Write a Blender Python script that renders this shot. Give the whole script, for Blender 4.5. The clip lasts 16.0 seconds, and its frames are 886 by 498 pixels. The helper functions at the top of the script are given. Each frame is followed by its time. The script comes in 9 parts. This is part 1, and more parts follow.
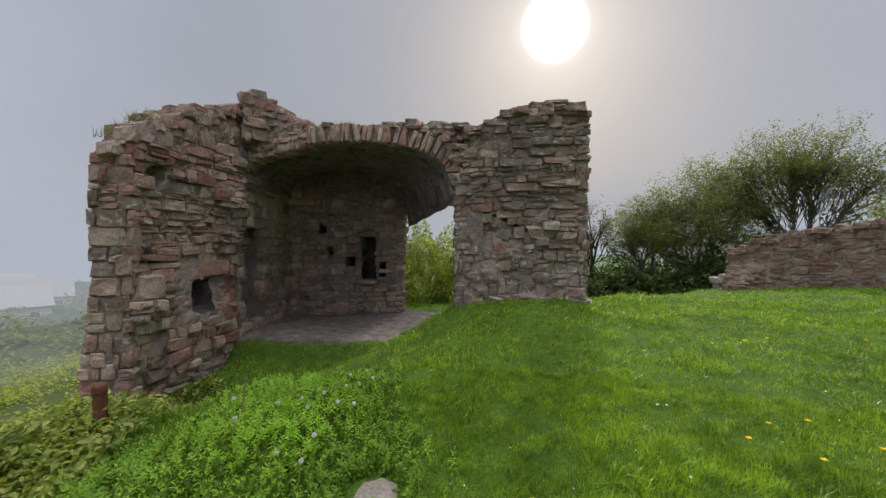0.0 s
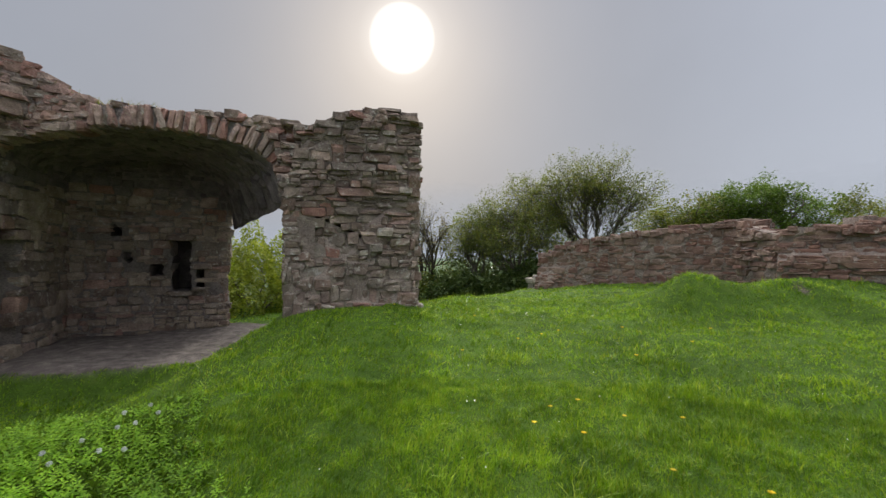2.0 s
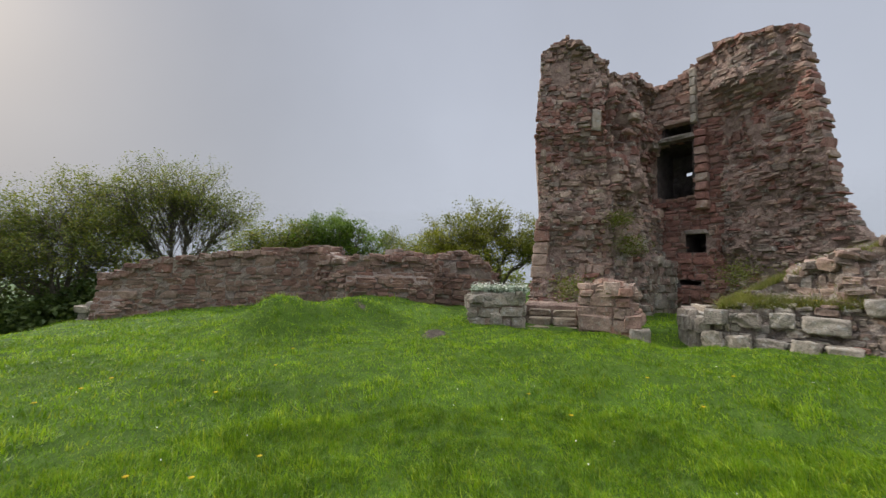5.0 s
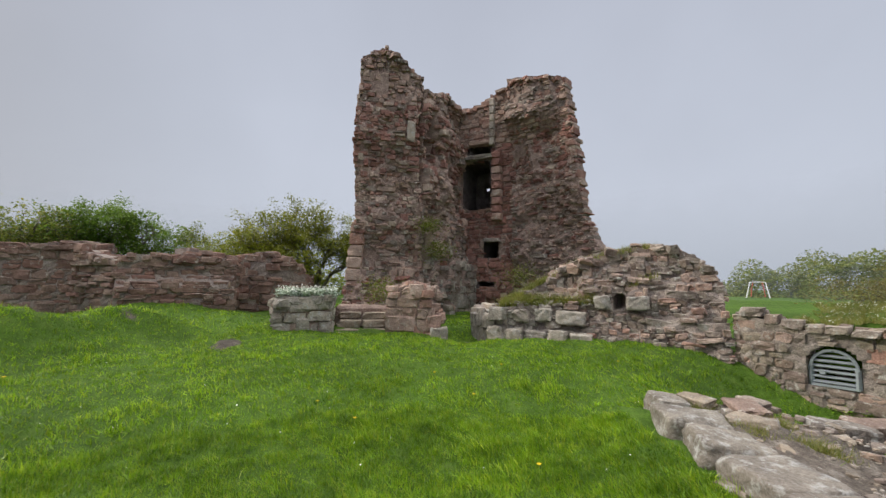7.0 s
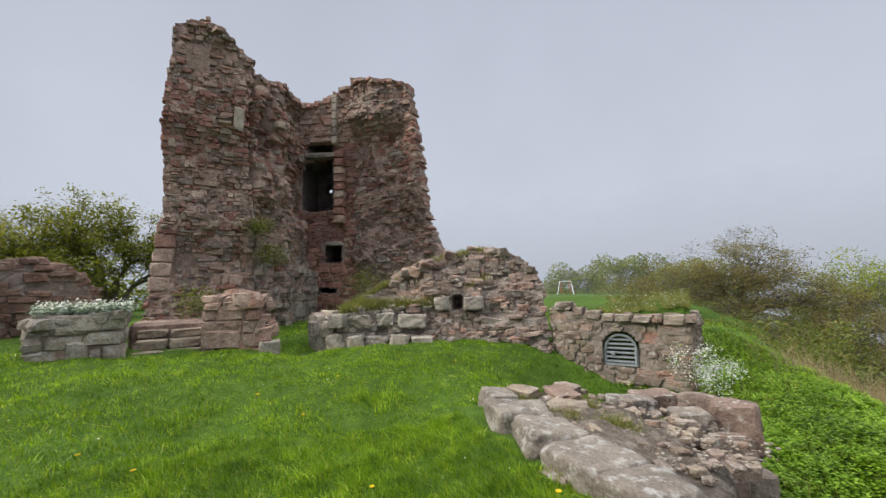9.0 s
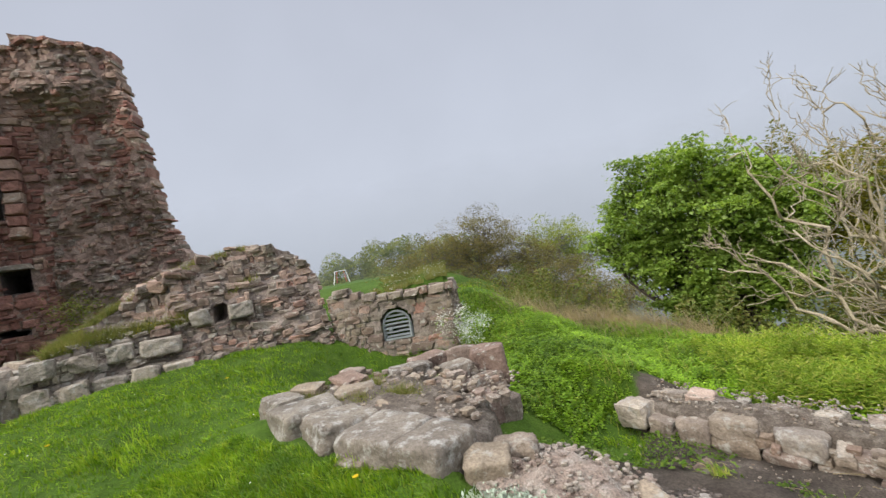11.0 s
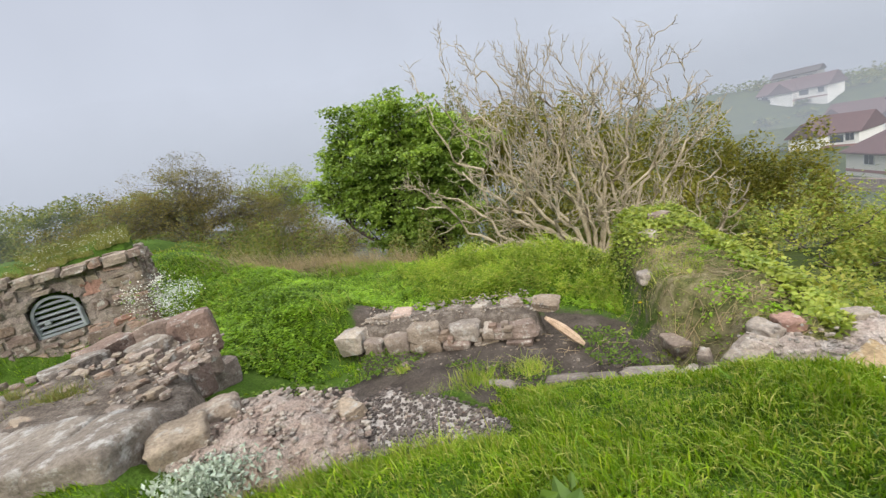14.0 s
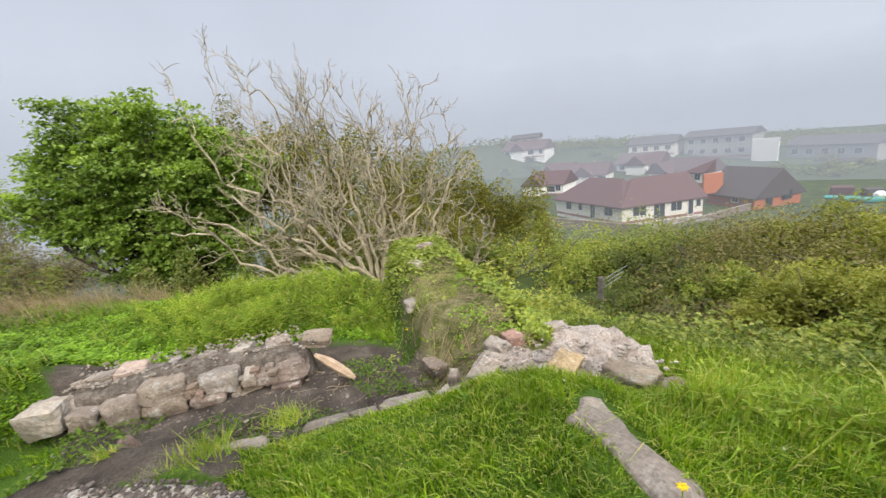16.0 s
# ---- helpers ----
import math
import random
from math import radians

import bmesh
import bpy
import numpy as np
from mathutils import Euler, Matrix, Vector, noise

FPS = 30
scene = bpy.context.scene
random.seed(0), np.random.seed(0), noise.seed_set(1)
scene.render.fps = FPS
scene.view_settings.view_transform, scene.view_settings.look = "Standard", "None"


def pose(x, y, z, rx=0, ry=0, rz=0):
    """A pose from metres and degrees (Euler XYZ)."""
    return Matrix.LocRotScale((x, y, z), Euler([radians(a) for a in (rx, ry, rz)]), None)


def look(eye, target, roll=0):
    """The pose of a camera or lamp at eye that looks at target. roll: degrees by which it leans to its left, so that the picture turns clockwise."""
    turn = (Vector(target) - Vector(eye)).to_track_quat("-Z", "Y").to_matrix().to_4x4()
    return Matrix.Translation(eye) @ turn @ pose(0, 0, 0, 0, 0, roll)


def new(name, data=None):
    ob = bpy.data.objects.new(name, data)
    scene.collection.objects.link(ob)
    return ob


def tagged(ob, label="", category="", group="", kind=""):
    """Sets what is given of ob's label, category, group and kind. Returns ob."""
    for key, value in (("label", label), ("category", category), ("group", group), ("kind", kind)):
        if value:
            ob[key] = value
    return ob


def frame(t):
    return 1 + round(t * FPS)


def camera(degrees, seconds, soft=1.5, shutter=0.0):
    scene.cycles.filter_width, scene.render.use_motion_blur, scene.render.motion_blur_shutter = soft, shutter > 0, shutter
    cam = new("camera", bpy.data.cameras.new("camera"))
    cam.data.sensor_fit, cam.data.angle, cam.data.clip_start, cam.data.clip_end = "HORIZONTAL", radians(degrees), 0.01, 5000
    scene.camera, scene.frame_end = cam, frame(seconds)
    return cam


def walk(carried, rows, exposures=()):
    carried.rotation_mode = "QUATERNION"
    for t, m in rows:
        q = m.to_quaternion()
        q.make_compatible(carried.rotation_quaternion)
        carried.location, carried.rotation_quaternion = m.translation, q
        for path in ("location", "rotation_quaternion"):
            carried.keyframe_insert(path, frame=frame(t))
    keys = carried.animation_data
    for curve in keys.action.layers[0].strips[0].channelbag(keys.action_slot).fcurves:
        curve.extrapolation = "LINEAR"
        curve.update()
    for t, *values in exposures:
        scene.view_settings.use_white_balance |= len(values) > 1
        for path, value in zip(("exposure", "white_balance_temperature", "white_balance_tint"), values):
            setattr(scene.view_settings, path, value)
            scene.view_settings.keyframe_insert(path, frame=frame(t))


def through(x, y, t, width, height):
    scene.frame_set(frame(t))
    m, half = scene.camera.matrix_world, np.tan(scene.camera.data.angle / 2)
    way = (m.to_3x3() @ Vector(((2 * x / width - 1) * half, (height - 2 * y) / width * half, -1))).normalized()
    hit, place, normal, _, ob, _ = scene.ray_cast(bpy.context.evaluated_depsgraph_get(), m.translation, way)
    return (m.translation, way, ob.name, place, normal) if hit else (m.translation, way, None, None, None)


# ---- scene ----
cam = camera(94.31, 16.0, soft=1.4, shutter=0.15)

PATH = [
    (0, pose(0.008, 0.005, 1.607, 89.75, -0.58, 0.06)),
    (0.5, pose(0.062, 0.008, 1.608, 90.12, -0.46, -2.94)),
    (1, pose(0.120, 0.010, 1.610, 90.32, -0.41, -7.39)),
    (1.5, pose(0.184, 0.018, 1.610, 90.47, -0.40, -13.48)),
    (2, pose(0.277, 0.043, 1.648, 90.50, -0.54, -20.78)),
    (2.5, pose(0.391, 0.131, 1.647, 90.93, -0.52, -28.96)),
    (3, pose(0.475, 0.237, 1.639, 91.61, -0.56, -37.97)),
    (3.5, pose(0.540, 0.299, 1.636, 92.32, -0.69, -47.29)),
    (4, pose(0.566, 0.312, 1.641, 93.09, -0.77, -56.53)),
    (4.5, pose(0.593, 0.279, 1.666, 93.64, -0.88, -65.21)),
    (5, pose(0.614, 0.244, 1.696, 94.00, -1.02, -73.21)),
    (7.5, pose(0.755, -0.230, 1.708, 94.94, -0.58, -101.42)),
    (8, pose(0.853, -0.296, 1.694, 95.26, -0.48, -106.13)),
    (10.5, pose(1.055, -0.408, 1.661, 92.90, 7.82, -139.90)),
    (11, pose(1.042, -0.440, 1.644, 90.96, 10.56, -148.32)),
    (11.5, pose(1.007, -0.451, 1.628, 88.46, 12.83, -155.92)),
    (12, pose(0.974, -0.470, 1.607, 85.64, 14.33, -162.82)),
    (12.5, pose(0.948, -0.493, 1.586, 82.71, 15.18, -169.15)),
    (13, pose(0.918, -0.511, 1.556, 80.04, 15.19, -174.98)),
    (13.5, pose(0.874, -0.527, 1.538, 77.81, 14.50, -180.49)),
    (14, pose(0.814, -0.534, 1.531, 76.33, 12.87, -185.66)),
    (14.5, pose(0.747, -0.551, 1.530, 75.58, 10.82, -190.90)),
    (15, pose(0.694, -0.579, 1.518, 75.34, 8.82, -196.96)),
    (15.5, pose(0.643, -0.589, 1.509, 75.33, 7.28, -204.58)),
    (16, pose(0.570, -0.589, 1.505, 75.34, 6.43, -213.92)),
]
EXPOSURES = [(0, -0.14), (2, -0.16), (3.5, -0.2), (5, -0.13), (7.5, -0.02), (10.5, 0.05), (13.5, 0.12), (16, 0.2)]
walk(cam, PATH, EXPOSURES)

# ---------------------------------------------------------------- sky and sun
SUN_AZ, SUN_EL = 14.8, 27.4
SUN_DIR = Vector((math.sin(radians(SUN_AZ)) * math.cos(radians(SUN_EL)),
                  math.cos(radians(SUN_AZ)) * math.cos(radians(SUN_EL)), math.sin(radians(SUN_EL))))


def make_world():
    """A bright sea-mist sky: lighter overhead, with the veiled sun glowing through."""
    w = bpy.data.worlds.new("misty_sky")
    scene.world = w
    w.use_nodes = True
    nt = w.node_tree
    nt.nodes.clear()
    n, l = nt.nodes.new, nt.links.new
    out, bg = n("ShaderNodeOutputWorld"), n("ShaderNodeBackground")
    sky = n("ShaderNodeTexSky")
    sky.sky_type = "NISHITA"
    sky.sun_disc = False
    sky.sun_elevation, sky.sun_rotation = radians(SUN_EL), radians(SUN_AZ)
    sky.dust_density, sky.air_density = 6.0, 1.5
    co = n("ShaderNodeTexCoord")
    nrm = n("ShaderNodeVectorMath")
    nrm.operation = "NORMALIZE"
    l(co.outputs["Generated"], nrm.inputs[0])
    sep = n("ShaderNodeSeparateXYZ")
    l(nrm.outputs[0], sep.inputs[0])
    # overcast dome, brighter towards the zenith
    dome = n("ShaderNodeValToRGB")
    e = dome.color_ramp.elements
    e[0].position, e[0].color = 0.0, (0.55, 0.59, 0.67, 1)
    e[1].position, e[1].color = 1.0, (3.6, 3.6, 3.65, 1)
    m = dome.color_ramp.elements.new(0.10)
    m.color = (0.53, 0.57, 0.66, 1)
    m = dome.color_ramp.elements.new(0.6)
    m.color = (0.46, 0.49, 0.575, 1)
    m = dome.color_ramp.elements.new(0.8)
    m.color = (1.9, 1.93, 1.98, 1)
    l(sep.outputs["Z"], dome.inputs["Fac"])
    # drifting mist
    mist = n("ShaderNodeTexNoise")
    mist.inputs["Scale"].default_value, mist.inputs["Detail"].default_value = 2.2, 4
    l(nrm.outputs[0], mist.inputs["Vector"])
    mm = n("ShaderNodeMapRange")
    mm.inputs[3].default_value, mm.inputs[4].default_value = 0.88, 1.12
    l(mist.outputs["Fac"], mm.inputs[0])
    mul = n("ShaderNodeMix")
    mul.data_type, mul.blend_type = "RGBA", "MULTIPLY"
    mul.inputs["Factor"].default_value = 1
    toward = n("ShaderNodeVectorMath")
    toward.operation = "DOT_PRODUCT"
    toward.inputs[1].default_value = (math.sin(radians(SUN_AZ - 10)), math.cos(radians(SUN_AZ - 10)), 0)
    l(nrm.outputs[0], toward.inputs[0])
    veil = n("ShaderNodeMapRange")
    veil.interpolation_type = "SMOOTHSTEP"
    veil.inputs[1].default_value, veil.inputs[2].default_value, veil.inputs[3].default_value, veil.inputs[4].default_value = 0.30, 1.0, 1.05, 0.67
    l(toward.outputs["Value"], veil.inputs[0])
    both = n("ShaderNodeMath")
    both.operation = "MULTIPLY"
    l(mm.outputs[0], both.inputs[0])
    l(veil.outputs[0], both.inputs[1])
    l(dome.outputs["Color"], mul.inputs[6])
    l(both.outputs[0], mul.inputs[7])
    # the sun's glow through the mist
    dot = n("ShaderNodeVectorMath")
    dot.operation = "DOT_PRODUCT"
    dot.inputs[1].default_value = SUN_DIR
    l(nrm.outputs[0], dot.inputs[0])
    glow = n("ShaderNodeValToRGB")
    g = glow.color_ramp.elements
    spread = lambda c: 1 - math.sqrt(1 - c)
    g[0].position, g[0].color = spread(0.70), (0, 0, 0, 1)
    g[1].position, g[1].color = spread(0.9990), (3.0, 2.95, 2.8, 1)
    for p, c in ((0.90, 0.004), (0.97, 0.022), (0.990, 0.06), (0.9955, 0.12), (0.9974, 0.22), (0.9983, 0.9)):
        k = glow.color_ramp.elements.new(spread(p))
        k.color = (c, c * 0.985, c * 0.94, 1)
    steps = [("SUBTRACT", 1.0, None), ("MAXIMUM", None, 0.0), ("SQRT", None, None), ("SUBTRACT", 1.0, None)]
    last = dot.outputs["Value"]
    for op, first, second in steps:
        m = n("ShaderNodeMath")
        m.operation = op
        if first is not None:
            m.inputs[0].default_value = first
        if second is not None:
            m.inputs[1].default_value = second
        l(last, m.inputs[1 if first is not None else 0])
        last = m.outputs[0]
    l(last, glow.inputs["Fac"])
    add = n("ShaderNodeMix")
    add.data_type, add.blend_type = "RGBA", "ADD"
    add.inputs["Factor"].default_value = 1
    l(mul.outputs[2], add.inputs[6])
    l(glow.outputs["Color"], add.inputs[7])
    add2 = n("ShaderNodeMix")
    add2.data_type, add2.blend_type = "RGBA", "ADD"
    add2.inputs["Factor"].default_value = 0.006
    l(add.outputs[2], add2.inputs[6])
    l(sky.outputs["Color"], add2.inputs[7])
    l(add2.outputs[2], bg.inputs["Color"])
    bg.inputs["Strength"].default_value = 1.0
    l(bg.outputs[0], out.inputs["Surface"])


make_world()
sun_lamp = bpy.data.lights.new("sun", "SUN")
sun_lamp.energy, sun_lamp.angle, sun_lamp.color = 2.8, radians(9), (1.0, 0.95, 0.86)
sun = new("sun", sun_lamp)
sun.matrix_world = look(SUN_DIR * 60, (0, 0, 0))


# ---------------------------------------------------------------- materials
def nodes_of(name):
    m = bpy.data.materials.new(name)
    m.use_nodes = True
    nt = m.node_tree
    return m, nt, nt.nodes["Principled BSDF"], nt.nodes.new, nt.links.new


def ramp(n, stops):
    r = n("ShaderNodeValToRGB")
    el = r.color_ramp.elements
    while len(el) < len(stops):
        el.new(0.5)
    for e, (p, c) in zip(el, stops):
        e.position, e.color = p, (*c, 1)
    return r


def noise_node(n, l, vec, scale, detail=4, rough=0.6):
    t = n("ShaderNodeTexNoise")
    t.inputs["Scale"].default_value, t.inputs["Detail"].default_value, t.inputs["Roughness"].default_value = scale, detail, rough
    if vec is not None:
        l(vec, t.inputs["Vector"])
    return t


def mix(n, l, fac, a, b, mode="MIX"):
    m = n("ShaderNodeMix")
    m.data_type, m.blend_type = "RGBA", mode
    for v, k in ((fac, 0), (a, 6), (b, 7)):
        if isinstance(v, (int, float)):
            m.inputs[k].default_value = v
        elif isinstance(v, tuple):
            m.inputs[k].default_value = (*v, 1)
        else:
            l(v, m.inputs[k])
    return m.outputs[2]


def maprange(n, l, v, a, b, c=0.0, d=1.0):
    r = n("ShaderNodeMapRange")
    for k, x in zip((1, 2, 3, 4), (a, b, c, d)):
        r.inputs[k].default_value = x
    l(v, r.inputs[0])
    return r.outputs[0]


def bump_to(n, l, bsdf, height, strength, dist, below=None):
    b = n("ShaderNodeBump")
    b.inputs["Strength"].default_value, b.inputs["Distance"].default_value = strength, dist
    l(height, b.inputs["Height"])
    if below is not None:
        l(below, b.inputs["Normal"])
    l(b.outputs[0], bsdf.inputs["Normal"])
    return b.outputs[0]


def piece_random(n, l):
    """A random number for each stone, whether it is an object of its own or an island of a joined mesh."""
    oi, ge, ad, fr = n("ShaderNodeObjectInfo"), n("ShaderNodeNewGeometry"), n("ShaderNodeMath"), n("ShaderNodeMath")
    l(oi.outputs["Random"], ad.inputs[0])
    l(ge.outputs["Random Per Island"], ad.inputs[1])
    fr.operation = "FRACT"
    l(ad.outputs[0], fr.inputs[0])
    return fr.outputs[0], ge.outputs["Position"]


def stone_material(name, colours, lichen=0.3, lichen_colour=(0.50, 0.49, 0.44), scale=1.0, moss=0.0):
    m, nt, bs, n, l = nodes_of(name)
    rnd, pos = piece_random(n, l)
    sh = n("ShaderNodeVectorMath")
    sh.operation = "ADD"
    cx = n("ShaderNodeCombineXYZ")
    k = n("ShaderNodeMath")
    k.operation = "MULTIPLY"
    k.inputs[1].default_value = 37.0
    l(rnd, k.inputs[0])
    l(k.outputs[0], cx.inputs[0])
    l(pos, sh.inputs[0])
    l(cx.outputs[0], sh.inputs[1])
    v = sh.outputs[0]
    base = ramp(n, [(i / (len(colours) - 1), c) for i, c in enumerate(colours)])
    l(rnd, base.inputs["Fac"])
    big = noise_node(n, l, v, 3.5 * scale, 5, 0.65)
    fine = noise_node(n, l, v, 45 * scale, 5, 0.7)
    c = mix(n, l, 1.0, base.outputs["Color"], ramp_out(n, l, big.outputs["Fac"], [(0.25, (0.55, 0.52, 0.52)), (0.75, (1.4, 1.38, 1.34))]), "MULTIPLY")
    c = mix(n, l, 1.0, c, ramp_out(n, l, fine.outputs["Fac"], [(0.3, (0.62, 0.61, 0.60)), (0.7, (1.32, 1.32, 1.32))]), "MULTIPLY")
    we = noise_node(n, l, pos, 1.3, 4, 0.6)
    c = mix(n, l, 1.0, c, ramp_out(n, l, we.outputs["Fac"], [(0.3, (0.74, 0.72, 0.72)), (0.7, (1.22, 1.2, 1.17))]), "MULTIPLY")
    li = noise_node(n, l, v, 9 * scale, 6, 0.75)
    lf = maprange(n, l, li.outputs["Fac"], 0.62 - 0.16 * lichen, 0.70 - 0.1 * lichen, 0.0, min(0.85, 0.35 + lichen))
    c = mix(n, l, lf, c, lichen_colour)
    if moss:
        mo = noise_node(n, l, pos, 2.6, 6, 0.7)
        c = mix(n, l, maprange(n, l, mo.outputs["Fac"], 0.6 - 0.1 * moss, 0.7, 0.0, 0.7), c, (0.10, 0.12, 0.035))
    l(c, bs.inputs["Base Color"])
    bs.inputs["Roughness"].default_value = 0.92
    bs.inputs["Specular IOR Level"].default_value = 0.25
    vo = n("ShaderNodeTexVoronoi")
    vo.inputs["Scale"].default_value = 14 * scale
    l(v, vo.inputs["Vector"])
    b1 = bump_to(n, l, bs, big.outputs["Fac"], 0.9, 0.05)
    b2 = bump_to(n, l, bs, vo.outputs["Distance"], 0.45, 0.02, b1)
    bump_to(n, l, bs, fine.outputs["Fac"], 0.8, 0.008, b2)
    return m


def ramp_out(n, l, v, stops):
    r = ramp(n, stops)
    l(v, r.inputs["Fac"])
    return r.outputs["Color"]


def rough_material(name, stops, scale=6.0, fine=50.0, rough=0.95, bump=0.5, spec=0.2):
    """Earth, mortar, turf and the like: colours by two scales of noise, with relief."""
    m, nt, bs, n, l = nodes_of(name)
    pos = n("ShaderNodeNewGeometry").outputs["Position"]
    a = noise_node(n, l, pos, scale, 6, 0.65)
    b = noise_node(n, l, pos, fine, 5, 0.7)
    c = ramp_out(n, l, a.outputs["Fac"], stops)
    c = mix(n, l, 1.0, c, ramp_out(n, l, b.outputs["Fac"], [(0.28, (0.5, 0.5, 0.5)), (0.72, (1.45, 1.43, 1.4))]), "MULTIPLY")
    l(c, bs.inputs["Base Color"])
    bs.inputs["Roughness"].default_value = rough
    bs.inputs["Specular IOR Level"].default_value = spec
    h = bump_to(n, l, bs, a.outputs["Fac"], bump, 0.06)
    bump_to(n, l, bs, b.outputs["Fac"], bump, 0.012, h)
    return m


def leaf_material(name, colours, through=0.45, gloss=0.5, patch=1.2, dry=None, fine=None):
    """Thin leaves or blades: per-leaf colour, patches at larger scale, and light passing through."""
    m, nt, bs, n, l = nodes_of(name)
    ge = n("ShaderNodeNewGeometry")
    base = ramp_out(n, l, ge.outputs["Random Per Island"], [(i / (len(colours) - 1), c) for i, c in enumerate(colours)])
    big = noise_node(n, l, ge.outputs["Position"], patch, 3, 0.6)
    c = mix(n, l, 1.0, base, ramp_out(n, l, big.outputs["Fac"], [(0.3, (0.62, 0.66, 0.6)), (0.7, (1.35, 1.3, 1.2))]), "MULTIPLY")
    if fine:
        t = noise_node(n, l, ge.outputs["Position"], fine, 3, 0.6)
        c = mix(n, l, 1.0, c, ramp_out(n, l, t.outputs["Fac"], [(0.34, (0.58, 0.66, 0.6)), (0.66, (1.5, 1.36, 1.2))]), "MULTIPLY")
    if dry:
        d = noise_node(n, l, ge.outputs["Position"], 3.1, 4, 0.6)
        c = mix(n, l, maprange(n, l, d.outputs["Fac"], 0.55, 0.7, 0.0, 0.6), c, dry)
    l(c, bs.inputs["Base Color"])
    bs.inputs["Roughness"].default_value = gloss
    bs.inputs["Specular IOR Level"].default_value = 0.3
    tr, mx, out = n("ShaderNodeBsdfTranslucent"), n("ShaderNodeMixShader"), nt.nodes["Material Output"]
    warm = mix(n, l, 1.0, c, (1.25, 1.2, 0.55), "MULTIPLY")
    l(warm, tr.inputs["Color"])
    mx.inputs[0].default_value = through
    l(bs.outputs[0], mx.inputs[1])
    l(tr.outputs[0], mx.inputs[2])
    l(mx.outputs[0], out.inputs["Surface"])
    return m


def plain_material(name, colour, rough=0.6, metal=0.0, vary=0.2, scale=8.0):
    m, nt, bs, n, l = nodes_of(name)
    a = noise_node(n, l, n("ShaderNodeNewGeometry").outputs["Position"], scale, 5, 0.65)
    c = mix(n, l, 1.0, colour, ramp_out(n, l, a.outputs["Fac"], [(0.25, (1 - vary,) * 3), (0.75, (1 + vary,) * 3)]), "MULTIPLY")
    l(c, bs.inputs["Base Color"])
    bs.inputs["Roughness"].default_value, bs.inputs["Metallic"].default_value = rough, metal
    bump_to(n, l, bs, a.outputs["Fac"], 0.15, 0.01)
    return m


def muted(colours, keep=0.65, gain=1.0):
    """Colours drawn together towards their mean."""
    mean = [sum(c[k] for c in colours) / len(colours) for k in range(3)]
    return [tuple(gain * (keep * v + (1 - keep) * m) for v, m in zip(c, mean)) for c in colours]


RED = [(0.17, 0.09, 0.075), (0.27, 0.12, 0.095), (0.25, 0.175, 0.15), (0.33, 0.26, 0.215), (0.22, 0.135, 0.115),
       (0.30, 0.18, 0.14), (0.38, 0.32, 0.265), (0.27, 0.21, 0.185)]
GREY = [(0.19, 0.145, 0.125), (0.24, 0.195, 0.17), (0.21, 0.145, 0.12), (0.27, 0.235, 0.20), (0.23, 0.20, 0.18), (0.30, 0.265, 0.23)]
PALE = [(0.28, 0.25, 0.22), (0.34, 0.315, 0.275), (0.30, 0.265, 0.225), (0.24, 0.22, 0.20), (0.35, 0.33, 0.295)]
M_RED = stone_material("red_sandstone", [(0.93 * r, g, 1.04 * b) for r, g, b in muted(RED, 0.6, 1.32)], 0.3)
M_TOWER = stone_material("weathered_red_sandstone", muted([(0.25, 0.145, 0.115), (0.29, 0.215, 0.18), (0.24, 0.18, 0.155), (0.32, 0.25, 0.21), (0.26, 0.14, 0.11), (0.28, 0.215, 0.185), (0.34, 0.285, 0.245)], 0.7, 1.22), 0.35)
M_TOWER_RED = stone_material("deep_red_sandstone", muted([(0.235, 0.115, 0.095), (0.26, 0.145, 0.12), (0.21, 0.11, 0.095), (0.28, 0.18, 0.15)], 0.88, 1.08), 0.2)
M_CURTAIN = stone_material("dull_purple_sandstone", muted(RED, 0.4, 0.82), 0.3)
M_GREY = stone_material("grey_brown_rubble", muted(GREY, 0.7, 0.97), 0.45)
M_PALE = stone_material("pale_lichened_stone", PALE, 0.6, (0.40, 0.39, 0.365))
M_BLOCK = stone_material("weathered_foundation_block", [tuple(0.68 * v for v in c) for c in PALE], 0.7, (0.40, 0.39, 0.365))
M_BROWN = stone_material("brown_foundation_stone", muted([(0.21, 0.17, 0.135), (0.27, 0.235, 0.185), (0.24, 0.205, 0.175), (0.29, 0.25, 0.195), (0.22, 0.155, 0.125)], 0.9), 0.5, (0.36, 0.35, 0.315))
M_MORTAR = rough_material("dark_lime_mortar", [(0.3, (0.18, 0.145, 0.132)), (0.5, (0.26, 0.215, 0.19)), (0.7, (0.35, 0.30, 0.265))], 5, 60, bump=1.0)
M_MORTAR_TOWER = rough_material("tower_mortar", [(0.3, (0.19, 0.13, 0.11)), (0.5, (0.28, 0.205, 0.175)), (0.7, (0.37, 0.29, 0.25))], 5, 60, bump=1.0)
M_VAULT_MORTAR = rough_material("dark_vault_mortar", [(0.3, (0.15, 0.132, 0.126)), (0.6, (0.26, 0.23, 0.218))], 4, 40, bump=1.0)
M_PINK = rough_material("pink_lime_mortar_rubble", [(0.3, (0.24, 0.175, 0.145)), (0.5, (0.35, 0.28, 0.24)), (0.7, (0.47, 0.42, 0.38))], 7, 60, bump=1.2)
M_PINK_PALE = rough_material("bleached_lime_mortar", [(0.3, (0.33, 0.26, 0.225)), (0.5, (0.47, 0.40, 0.355)), (0.7, (0.58, 0.53, 0.49))], 7, 55, bump=1.3)
